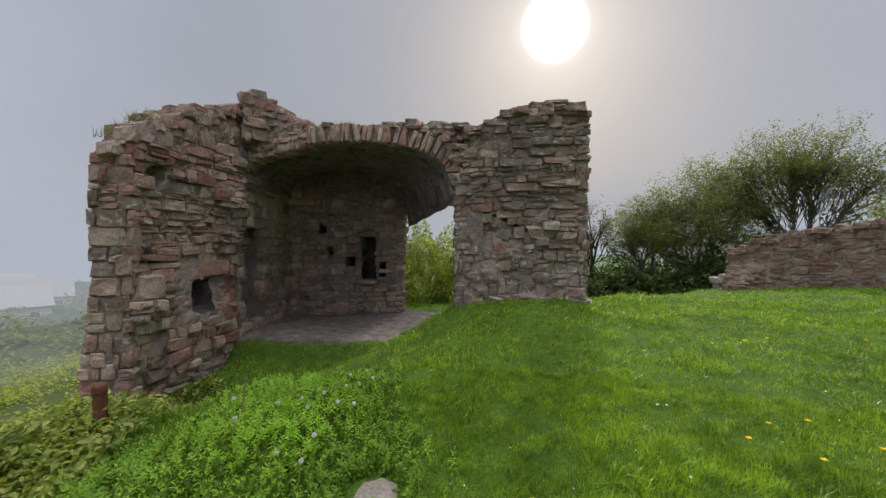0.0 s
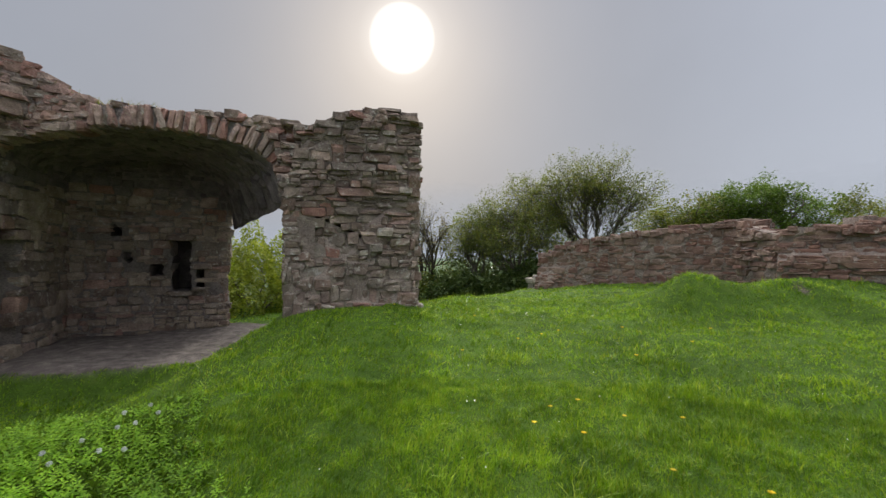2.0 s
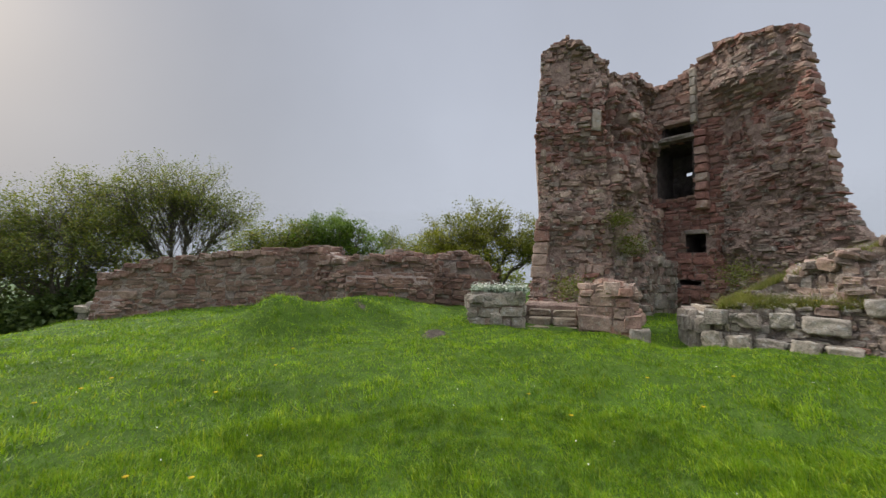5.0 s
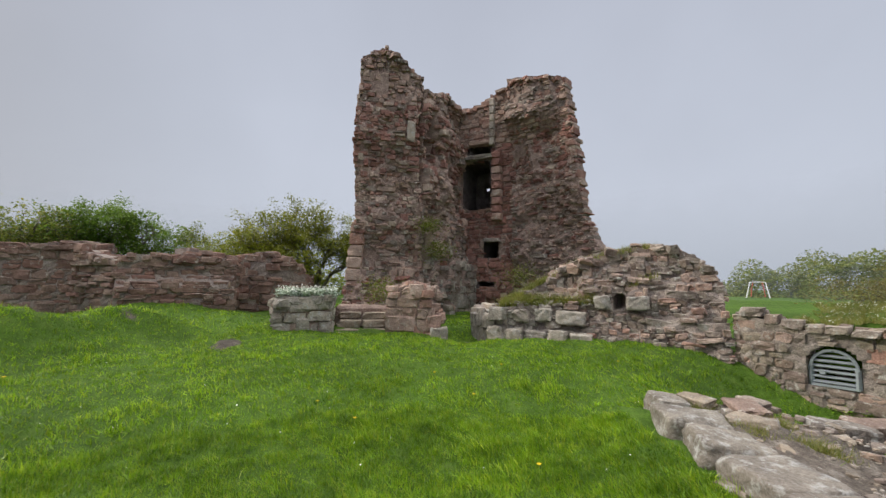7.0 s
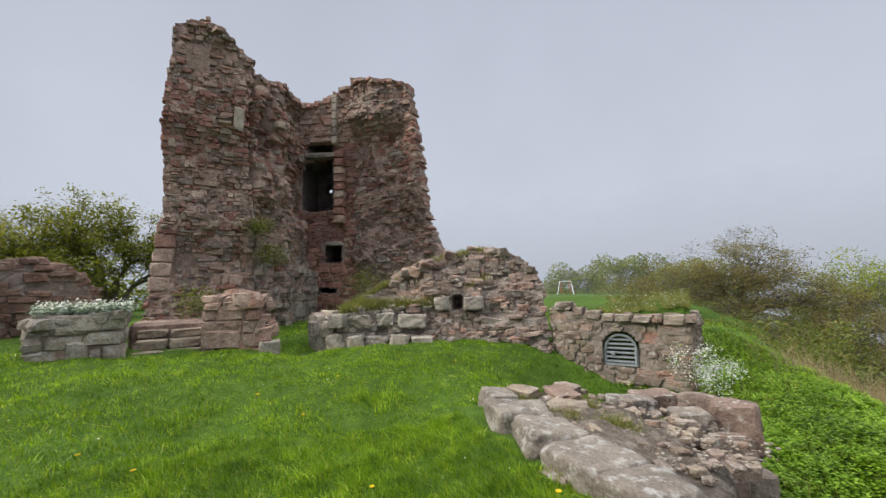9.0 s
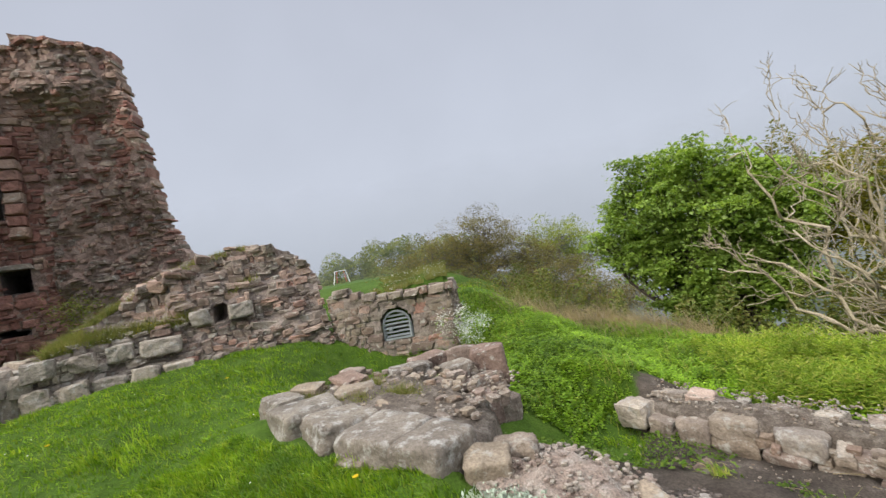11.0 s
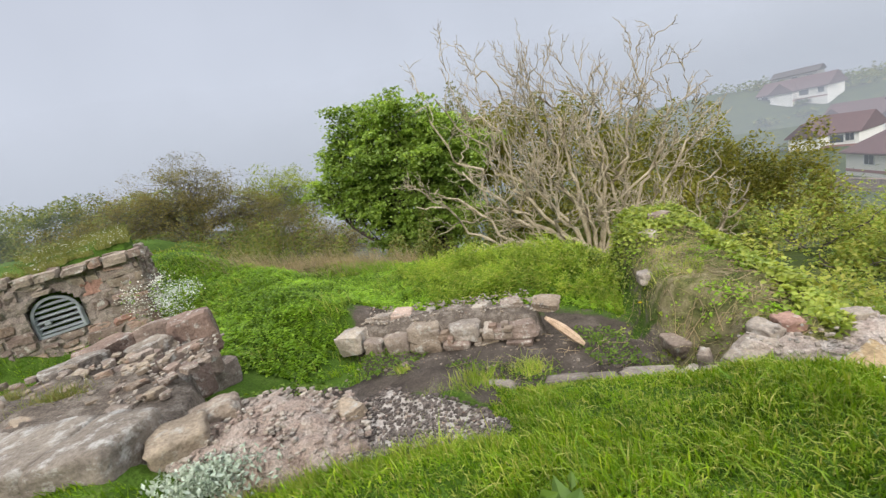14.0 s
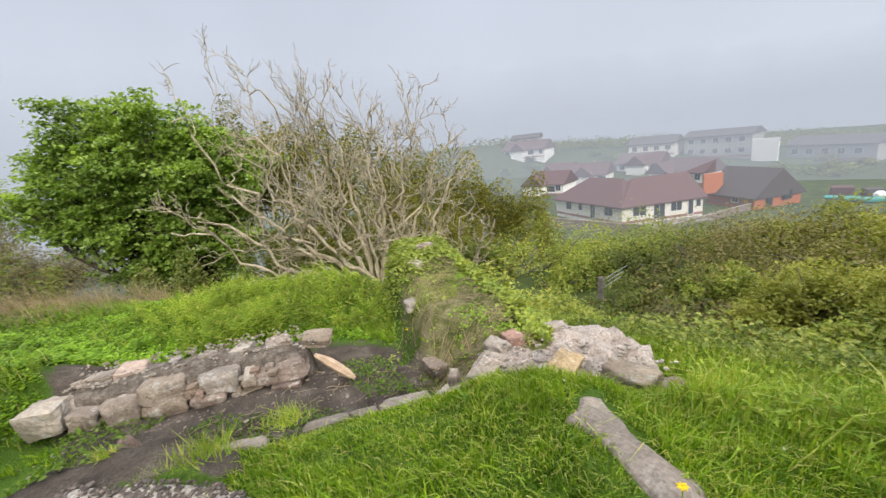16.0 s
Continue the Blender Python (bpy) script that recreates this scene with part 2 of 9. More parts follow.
M_SOIL = rough_material("dark_soil", [(0.3, (0.045, 0.034, 0.027)), (0.55, (0.085, 0.066, 0.052)), (0.75, (0.15, 0.125, 0.105))], 5, 80, bump=1.0)



# ---------------------------------------------------------------- building helpers
RNG = np.random.default_rng(7)


def rnd(a, b):
    return float(RNG.uniform(a, b))


def sm(a, b, x):
    t = np.clip((np.asarray(x, float) - a) / (b - a), 0, 1)
    return t * t * (3 - 2 * t)


def bump2(x, y, cx, cy, r, ry=None):
    return np.exp(-((x - cx) / r) ** 2 - ((y - cy) / (ry or r)) ** 2)


def mesh_from(name, verts, faces, material, smooth=False):
    me = bpy.data.meshes.new(name)
    me.from_pydata([tuple(map(float, v)) for v in verts], [], [tuple(int(i) for i in f) for f in faces])
    me.materials.append(material)
    if smooth:
        me.polygons.foreach_set("use_smooth", [True] * len(me.polygons))
    me.update()
    return me


def mesh_np(name, verts, loops, sides, material, smooth=False):
    """A mesh from arrays: faces of one number of sides each."""
    me = bpy.data.meshes.new(name)
    verts, loops = np.ascontiguousarray(verts, np.float32), np.ascontiguousarray(loops, np.int32)
    me.vertices.add(len(verts))
    me.vertices.foreach_set("co", verts.ravel())
    me.loops.add(loops.size)
    me.loops.foreach_set("vertex_index", loops.ravel())
    count = loops.size // sides
    me.polygons.add(count)
    me.polygons.foreach_set("loop_start", np.arange(count, dtype=np.int32) * sides)
    me.polygons.foreach_set("use_smooth", np.full(count, smooth))
    me.materials.append(material)
    me.update(calc_edges=True)
    return me


def thing(name, label, category, at=(0, 0, 0), group="", kind=""):
    ob = new(name)
    ob.empty_display_size = 0.2
    ob.location = at
    return tagged(ob, label, category, group, kind)


def child(name, me, parent, label="", kind=""):
    """A mesh in world coordinates as a part of a thing."""
    ob = new(name, me)
    ob.parent = parent
    ob.matrix_parent_inverse = Matrix.Translation(-parent.location) if parent.type == "EMPTY" else Matrix.Identity(4)
    if label or kind:
        tagged(ob, label, "", "", kind)
    return ob


def part(name, bm, material, parent, label="", smooth=False):
    me = bpy.data.meshes.new(name)
    bm.to_mesh(me)
    bm.free()
    me.materials.append(material)
    if smooth:
        me.polygons.foreach_set("use_smooth", [True] * len(me.polygons))
    return child(name, me, parent, label)


def box_bm(bm, centre, size, turn=0.0, bevel=0.0, tilt=(0, 0)):
    m = Matrix.Translation(centre) @ Euler((tilt[0], tilt[1], turn)).to_matrix().to_4x4() @ Matrix.Diagonal((*size, 1))
    geo = bmesh.ops.create_cube(bm, size=1, matrix=m)
    if bevel:
        edges = list({e for v in geo["verts"] for e in v.link_edges})
        bmesh.ops.bevel(bm, geom=edges, offset=bevel, segments=1, affect="EDGES")
    return bm


def box(centre, size, turn=0.0, bevel=0.0, tilt=(0, 0)):
    return box_bm(bmesh.new(), centre, size, turn, bevel, tilt)


def tube_arrays(points, radii, sides=5):
    """Rings along a line of points: verts and quads."""
    pts = np.asarray(points, float)
    t = np.gradient(pts, axis=0)
    t /= np.linalg.norm(t, axis=1, keepdims=True) + 1e-9
    ref = np.where(np.abs(t[:, 2:3]) > 0.9, np.array([[1.0, 0, 0]]), np.array([[0, 0, 1.0]]))
    a = np.cross(t, ref)
    a /= np.linalg.norm(a, axis=1, keepdims=True) + 1e-9
    b = np.cross(t, a)
    ang = np.linspace(0, 2 * np.pi, sides, endpoint=False)
    ring = a[:, None] * np.cos(ang)[None, :, None] + b[:, None] * np.sin(ang)[None, :, None]
    v = (pts[:, None] + ring * np.asarray(radii, float)[:, None, None]).reshape(-1, 3)
    i, k = np.meshgrid(np.arange(len(pts) - 1), np.arange(sides), indexing="ij")
    q = np.stack([i * sides + k, i * sides + (k + 1) % sides, (i + 1) * sides + (k + 1) % sides, (i + 1) * sides + k], -1).reshape(-1, 4)
    return v, q


def joined_tubes(name, lines, material, sides=5):
    vs, qs, off = [], [], 0
    for p, r in lines:
        v, q = tube_arrays(p, r, sides)
        vs.append(v)
        qs.append(q + off)
        off += len(v)
    return mesh_np(name, np.concatenate(vs), np.concatenate(qs), 4, material, True)


# ---------------------------------------------------------------- the ground
def kerb_y(x):
    return -2.91 - 0.29 * np.clip(x, -2, 1.2) - 0.1 * np.clip(x - 1.2, 0, 3)


def wall2_y(x):
    return -4.6 - 0.36 * x


def trench(x, y):
    m = sm(kerb_y(x) + 0.12, kerb_y(x) - 0.12, y) * sm(wall2_y(x) - 0.45, wall2_y(x) - 0.15, y)
    return m * sm(-1.35, -0.95, x + 0.25 * (y + 4)) * sm(3.1, 2.3, x)


def bank_way(x, y):
    """How far along the earth bank a point lies, and how far off its middle line."""
    k = np.clip(((x + 1.45) * -1.05 + (y + 3.15) * -3.0) / (1.05 ** 2 + 3.0 ** 2), 0, 1)
    return k, np.hypot(x + 1.45 + 1.05 * k, y + 3.15 + 3.0 * k)


def ground_z(x, y, fine=True):
    x, y = np.asarray(x, float), np.asarray(y, float)
    h = 0.8 * (1 - np.exp(-(x * x + (y + 0.5) ** 2) / 49))
    h = h + 0.25 * bump2(x, y, -0.1, -1.8, 1.2)
    # the hollow before the vault, and the vault's floor
    h = h - 1.15 * sm(3.6, 6.2, y) * sm(0.7, -2.2, x)
    h = h + 0.16 * bump2(x, y, 1.4, 6.9, 1.5)
    # falling away to the shore, west and south
    wy = sm(-1.5, 2.5, y)
    west = 3.4 * sm(-3.3, -9, x) + 12 * sm(-8, -70, x)
    q = -0.8 * x - 0.6 * y
    south = 0.5 * sm(1.6, 3.1, q) + 2.2 * sm(3.0, 9.5, q) + 11.2 * sm(8, 48, q)
    h = h - np.maximum(west * wy, south)
    h = h - 3.2 * sm(-9.6, -16, y) * sm(13, 5, x) - 7 * sm(-16, -60, y) * sm(22, 8, x)
    h = h - 0.6 * sm(-3.2, -4.6, y) * sm(6.6, 4.6, x)
    h = h - 0.30 * bump2(x, y, 5.5, -6.1, 1.3)
    h = h - 0.28 * bump2(x, y, 9.4, -1.7, 0.7)
    h = h - 0.55 * sm(-1.3, -3.2, x) * sm(0.6, 2.4, y) * sm(6.8, 5.6, y)
    h = h - 0.32 * bump2(x, y, 6.0, 10.8, 3.6, 2.8)
    h = h + 0.5 * bump2(x, y, -1.3, -6.9, 1.9, 1.4)
    # grassy mounds and the bank under the curtain wall
    h = h + 0.40 * bump2(x, y, 7.2, 5.75, 0.7) + 0.34 * bump2(x, y, 7.6, 5.2, 0.75) + 0.34 * bump2(x, y, 8.6, 4.85, 0.55) + 0.32 * bump2(x, y, 9.0, 4.3, 0.6) + 0.42 * bump2(x, y, 11.4, 5.6, 1.5)
    h = h + 0.18 * bump2(x, y, 10.5, 3.6, 0.8)
    h = h - 0.5 * sm(9.5, 15, y) - 0.8 * sm(15, 26, y)
    away = -0.66 * (x - 2.9) + 0.752 * (y - 7.9)
    h = h - 0.95 * sm(0.0, 3.2, away) * sm(1.8, 3.2, x) * sm(16, 9, x)
    # the ivy-grown bank
    k, off = bank_way(x, y)
    m = np.exp(-(off / 0.60) ** 8)
    h = h * (1 - m) + m * np.maximum(h, -0.14 + 0.12 * k + 0.05 * np.sin(7 * k))
    m = sm(7.45, 7.95, y + 0.12 * (x + 2)) * sm(21, 15, y) * sm(0.35, -0.2, x - 0.35 * (y - 8.2)) * sm(-7.5, -5, x)
    h = h * (1 - m) + m * (-0.22 - 0.03 * np.clip(y - 11.5, 0, 6))
    h = h + 1.2 * bump2(x, y, -3.2, -12.2, 3.2, 2.0)
    f = np.clip((y + 1.5) / (kerb_y(x) + 0.12 + 1.5), 0, 1)
    m = sm(-1.7, -1.2, x) * sm(0.95, 0.45, x) * sm(-1.2, -1.6, y) * sm(kerb_y(x) - 0.3, kerb_y(x) - 0.1, y)
    h = h * (1 - m) + m * np.minimum(h, 0.26 - 0.32 * f)
    h = h + 0.13 * bump2(x, y, 1.25, -2.02, 0.75, 0.24)
    edge = -2.27 - 0.16 * np.clip(x - 2.6, 0, 2.2)
    lift = sm(2.0, 2.5, x) * sm(5.2, 4.6, x) * sm(edge - 0.35, edge - 0.1, y) * sm(edge + 0.85, edge + 0.1, y)
    h = h + lift * np.clip(0.40 + 0.03 * (x - 2.6) - h, 0, 0.3)
    # the steep drop under the brambles
    h = h - 1.15 * bump2(x, y, -5.4, -2.6, 1.8, 2.4)
    h = h - 0.25 * bump2(x, y, 5.5, -5.9, 0.9) - 0.28 * bump2(x, y, 6.1, -5.0, 0.8) - 0.30 * bump2(x, y, 6.2, -5.75, 0.6) - 0.25 * bump2(x, y, 5.75, -6.25, 0.55)
    h = np.where(x < -15, np.maximum(h, -13.2), h) + np.clip(1 + 10 * (-y / np.maximum(-x, 1) - 0.18), 0.5, 12) * sm(118, 150, np.hypot(x, y)) * sm(-30, -60, x) * sm(60, 0, y)
    t = trench(x, y)
    h = h * (1 - t) + t * -0.66
    if fine:
        h = h + 0.035 * np.sin(1.7 * x + 0.6) * np.sin(1.4 * y + 1.1) + 0.024 * np.sin(3.9 * x + 2.1 * y) * np.sin(4.4 * y - 1.3 * x) + 0.022 * np.sin(8.3 * x + 2.2 * np.sin(3.1 * y)) * np.sin(7.9 * y + 1.8 * np.sin(2.9 * x))
    return h


def gz(x, y):
    return float(ground_z(x, y))


def soil_mask(x, y):
    """1 where bare earth or paving shows, 0 on grass."""
    a = trench(x, y) * (1 - sm(1.6, 2.1, x) * sm(-4.35, -4.6, y))
    b = sm(7.75, 8.0, y + 0.12 * (x + 2)) * sm(12.0, 11.4, y) * sm(-4.3, -4.0, x) * sm(0.3, -0.1, x - 0.1 * (y - 8.2))
    c = bump2(x, y, 9.2, -1.75, 0.35, 0.3) + 0.9 * bump2(x, y, 8.3, 2.7, 0.45, 0.25) + 0.55 * bump2(x, y, 8.55, 4.5, 0.45, 0.35)
    d = np.maximum(1.4 * bump2(x, y, -1.0, -3.9, 0.22, 0.9), 1.3 * np.maximum(bump2(x, y, 2.55, -3.75, 0.6, 0.55), bump2(x, y, 2.85, -3.25, 0.45, 0.4)))
    d = np.maximum(d, 1.5 * np.maximum(bump2(x, y, -0.95, -4.8, 0.5, 0.5), bump2(x, y, -0.55, -5.1, 0.5, 0.35)))
    e = 0.8 * sm(wall2_y(x) - 1.0, wall2_y(x) - 0.7, y) * sm(wall2_y(x) + 0.3, wall2_y(x) + 0.1, y) * sm(-1.2, -0.8, x) * sm(2.2, 1.8, x)
    strip = sm(0.0, 0.08, -2.60 - 0.30 * (x - 0.6) - y) * sm(0.45, 0.7, x) * sm(3.0, 2.6, x) * sm(-3.6, -3.3, y)
    e = np.maximum(e, 0.95 * strip)
    k, off = bank_way(x, y)
    e = np.maximum(e, (0.43 + 0.12 * np.sin(5 * x) * np.sin(4 * y)) * sm(0.7, 0.55, off))
    return np.clip(np.maximum(np.maximum(a, b), np.maximum(np.maximum(c, 0.6 * d), e)), 0, 1)


def ground_material():
    m, nt, bs, n, l = nodes_of("turf_and_earth")
    pos = n("ShaderNodeNewGeometry").outputs["Position"]
    at = n("ShaderNodeAttribute")
    at.attribute_name = "soil"
    a, b, f = noise_node(n, l, pos, 0.6, 5, 0.6), noise_node(n, l, pos, 5, 5, 0.6), noise_node(n, l, pos, 60, 4, 0.7)
    g = ramp_out(n, l, b.outputs["Fac"], [(0.3, (0.04, 0.08, 0.010)), (0.55, (0.065, 0.12, 0.015)), (0.75, (0.10, 0.15, 0.028))])
    g = mix(n, l, 1.0, g, ramp_out(n, l, a.outputs["Fac"], [(0.3, (0.75, 0.75, 0.75)), (0.7, (1.2, 1.2, 1.1))]), "MULTIPLY")
    e = ramp_out(n, l, b.outputs["Fac"], [(0.3, (0.045, 0.036, 0.030)), (0.55, (0.085, 0.070, 0.058)), (0.75, (0.16, 0.135, 0.115))])
    sf = n("ShaderNodeMath")
    sf.operation = "ADD"
    l(at.outputs["Fac"], sf.inputs[0])
    l(maprange(n, l, b.outputs["Fac"], 0.3, 0.7, -0.25, 0.25), sf.inputs[1])
    sz = n("ShaderNodeSeparateXYZ")
    l(pos, sz.inputs[0])
    rough_slope = ramp_out(n, l, a.outputs["Fac"], [(0.3, (0.03, 0.042, 0.012)), (0.55, (0.055, 0.075, 0.02)), (0.75, (0.10, 0.105, 0.036))])
    g = mix(n, l, maprange(n, l, sz.outputs["Z"], -0.9, -1.8), g, rough_slope)
    c = mix(n, l, maprange(n, l, sf.outputs[0], 0.4, 0.6), g, e)
    du = n("ShaderNodeAttribute")
    du.attribute_name = "dust"
    c = mix(n, l, du.outputs["Fac"], c, ramp_out(n, l, b.outputs["Fac"], [(0.3, (0.09, 0.076, 0.07)), (0.5, (0.15, 0.128, 0.118)), (0.7, (0.25, 0.215, 0.195))]))
    th = n("ShaderNodeAttribute")
    th.attribute_name = "thatch"
    straw = ramp_out(n, l, b.outputs["Fac"], [(0.3, (0.05, 0.055, 0.02)), (0.45, (0.12, 0.12, 0.045)), (0.55, (0.22, 0.19, 0.10)), (0.7, (0.32, 0.28, 0.17))])
    c = mix(n, l, th.outputs["Fac"], c, straw)
    c = mix(n, l, 1.0, c, ramp_out(n, l, f.outputs["Fac"], [(0.3, (0.55, 0.55, 0.55)), (0.7, (1.4, 1.4, 1.4))]), "MULTIPLY")
    l(c, bs.inputs["Base Color"])
    bs.inputs["Roughness"].default_value = 0.95
    bs.inputs["Specular IOR Level"].default_value = 0.15
    h = bump_to(n, l, bs, b.outputs["Fac"], 0.6, 0.06)
    bump_to(n, l, bs, f.outputs["Fac"], 0.9, 0.015, h)
    return m


def make_ground():
    radii = np.concatenate([[0.0004], np.linspace(0.0, 14, 118)[1:], 14 * 1.07 ** np.arange(1, 66)])
    ang = np.linspace(0, 2 * np.pi, 400, endpoint=False)
    r, a = np.meshgrid(radii, ang, indexing="ij")
    x, y = (0.5 + r * np.cos(a)).ravel(), (-0.3 + r * np.sin(a)).ravel()
    z = ground_z(x, y)
    nr, na = len(radii), len(ang)
    i, k = np.meshgrid(np.arange(nr - 1), np.arange(na), indexing="ij")
    q = np.stack([i * na + k, (i + 1) * na + k, (i + 1) * na + (k + 1) % na, i * na + (k + 1) % na], -1).reshape(-1, 4)
    me = mesh_np("ground", np.stack([x, y, z], -1), q, 4, M_GROUND, True)
    at = me.attributes.new("soil", "FLOAT", "POINT")
    at.data.foreach_set("value", soil_mask(x, y).astype(np.float32))
    at = me.attributes.new("dust", "FLOAT", "POINT")
    at.data.foreach_set("value", (soil_mask(x, y) * sm(6.8, 7.6, y) * sm(0.6, 0.0, x)).astype(np.float32))
    k, off = bank_way(x, y)
    at = me.attributes.new("thatch", "FLOAT", "POINT")
    at.data.foreach_set("value", (0.9 * sm(0.62, 0.45, off)).astype(np.float32))
    return tagged(new("ground", me), "grassy headland sloping down to scrub and shore", "ground", "", "structure")


M_GROUND = ground_material()
make_ground()


# ---------------------------------------------------------------- stones
def unit_stone(seed, n=2, chips=6, rough=0.12, tilt=0.10):
    """An irregular block that fills the unit cube."""
    r = np.random.default_rng(seed)
    index, verts, faces = {}, [], []
    g = np.linspace(-0.5, 0.5, n + 1)

    def vid(p):
        k = tuple(np.round(p, 4))
        if k not in index:
            index[k] = len(verts)
            verts.append(p)
        return index[k]

    for ax in range(3):
        for s in (-0.5, 0.5):
            for i in range(n):
                for j in range(n):
                    c = []
                    for di, dj in ((0, 0), (1, 0), (1, 1), (0, 1)):
                        p = np.zeros(3)
                        p[ax], p[(ax + 1) % 3], p[(ax + 2) % 3] = s, g[i + di], g[j + dj]
                        c.append(vid(p))
                    faces.append(c if s > 0 else c[::-1])
    v = np.array(verts)
    planes = [np.eye(3)[k] * sg for k in range(3) for sg in (1, -1)]
    reach = [0.5 * r.uniform(0.86, 1.0) for _ in planes]
    planes = [q + r.normal(0, tilt, 3) for q in planes]
    for _ in range(chips):
        q = r.normal(0, 1, 3)
        q /= np.linalg.norm(q)
        planes.append(q)
        reach.append(np.abs(q).sum() * 0.5 * r.uniform(0.78, 0.95))
    way = v / np.linalg.norm(v, axis=1, keepdims=True)
    dots = np.maximum(way @ np.array(planes).T, 1e-3)
    far = (np.array(reach)[None] / dots)
    v = way * far.min(1)[:, None]
    v = v + r.normal(0, rough * 0.2, v.shape)
    lo = r.normal(0, 1, (3, 3)) * 6
    for k in range(3):
        v = v + rough * np.sin(v @ lo + r.uniform(0, 6, 3)) * 0.35
        lo = lo * 1.8
    if n > 4:
        f = np.array(faces)
        pairs = np.concatenate([f[:, [i, (i + 1) % 4]] for i in range(4)] + [f[:, [(i + 1) % 4, i]] for i in range(4)])
        count = np.bincount(pairs[:, 0], minlength=len(v))[:, None]
        for _ in range(1):
            near = np.zeros_like(v)
            np.add.at(near, pairs[:, 0], v[pairs[:, 1]])
            v = 0.62 * v + 0.38 * near / count
    v = (v - v.min(0)) / (v.max(0) - v.min(0)) - 0.5
    return v, np.array(faces)


def hewn_stone(seed):
    """A weathered squared block in the unit cube: chipped arrises round an uneven face, few faces."""
    r = np.random.default_rng(seed)
    ring = [(-1, -1), (0, -1), (1, -1), (1, 0), (1, 1), (0, 1), (-1, 1), (-1, 0)]
    mid = r.uniform(-0.25, 0.25, 2)
    chip = r.uniform(0.10, 0.30, 8)
    rows, faces = [], []
    for depth, inset in ((-0.5, 1), (-0.34, 0), (0.34, 0), (0.5, 1)):
        for k, (a, b) in enumerate(ring):
            corner = a != 0 and b != 0
            f = 0.5 * (1 - (chip[k] * (1.0 if corner else 0.7) if inset else (0.12 * r.uniform(0, 1) if corner else 0.05 * r.uniform(-1, 1))))
            x = f * a if a else mid[0] * 0.5
            z = f * b if b else mid[1] * 0.5
            rows.append((x + r.normal(0, 0.018), depth + (r.normal(0, 0.035) if inset else r.normal(0, 0.02)), z + r.normal(0, 0.018)))
    rows += [(mid[0] * 0.5, -0.5 - r.uniform(-0.02, 0.08), mid[1] * 0.5), (mid[0] * 0.5, 0.5, mid[1] * 0.5)]
    for q in range(3):
        for k in range(8):
            faces.append((q * 8 + k, q * 8 + (k + 1) % 8, q * 8 + 8 + (k + 1) % 8, q * 8 + 8 + k))
    for q, c, turn in ((0, 32, False), (24, 33, True)):
        for k in range(1, 8, 2):
            f = (q + k, c, q + (k + 2) % 8, q + (k + 1) % 8)
            faces.append(f if not turn else f[::-1])
    v = np.array(rows)
    v[:, 0] += r.normal(0, 0.07) * v[:, 2]
    v[:, 2] += r.normal(0, 0.05) * v[:, 0]
    return (v - v.min(0)) / (v.max(0) - v.min(0)) - 0.5, np.array(faces)


STONES = [hewn_stone(100 + k) for k in range(40)]
BOULDERS = [unit_stone(300 + k, 10, 5 + k % 4, 0.05, 0.08) for k in range(14)]
DRESSED = [unit_stone(500 + k, 8, 3, 0.035, 0.06) for k in range(10)]
SHAPES = {"s": STONES, "b": BOULDERS, "d": DRESSED}
MESHES = {}


def stone_mesh(kind, k, material):
    key = (kind, k, material.name)
    if key not in MESHES:
        v, f = SHAPES[kind][k]
        MESHES[key] = mesh_np("stone", v, f, 4, material, kind != "s")
    return MESHES[key]


class Masonry:
    """Gathers the stones of one thing; the nearest become parts, the rest one joined part."""

    def __init__(self, owner, near, limit=300, name="stone"):
        self.owner, self.near, self.limit, self.name, self.rows = owner, Vector(near), limit, name, []

    def put(self, m, material, kind="s"):
        k = int(RNG.integers(0, len(SHAPES[kind])))
        self.rows.append((m, material, kind, k))

    def build(self):
        self.rows.sort(key=lambda r: (r[0].translation - self.near).length)
        inv = Matrix.Translation(-self.owner.location)
        for m, material, kind, k in self.rows[: self.limit]:
            ob = new(self.name, stone_mesh(kind, k, material))
            ob.parent = self.owner
            ob.matrix_basis = inv @ m
        rest = {}
        for m, material, kind, k in self.rows[self.limit:]:
            rest.setdefault(material.name, (material, []))[1].append((m, kind, k))
        for material, some in rest.values():
            vs, fs, off = [], [], 0
            for m, kind, k in some:
                v, f = SHAPES[kind][k]
                a = np.array(m)
                vs.append(v @ a[:3, :3].T + a[:3, 3])
                fs.append(f + off)
                off += len(v)
            child("stonework", mesh_np("stonework", np.concatenate(vs), np.concatenate(fs), 4, material), self.owner, "", "stuff")


def lin(*pts):
    xs, ys = [p[0] for p in pts], [p[1] for p in pts]
    return lambda u: float(np.interp(u, xs, ys))


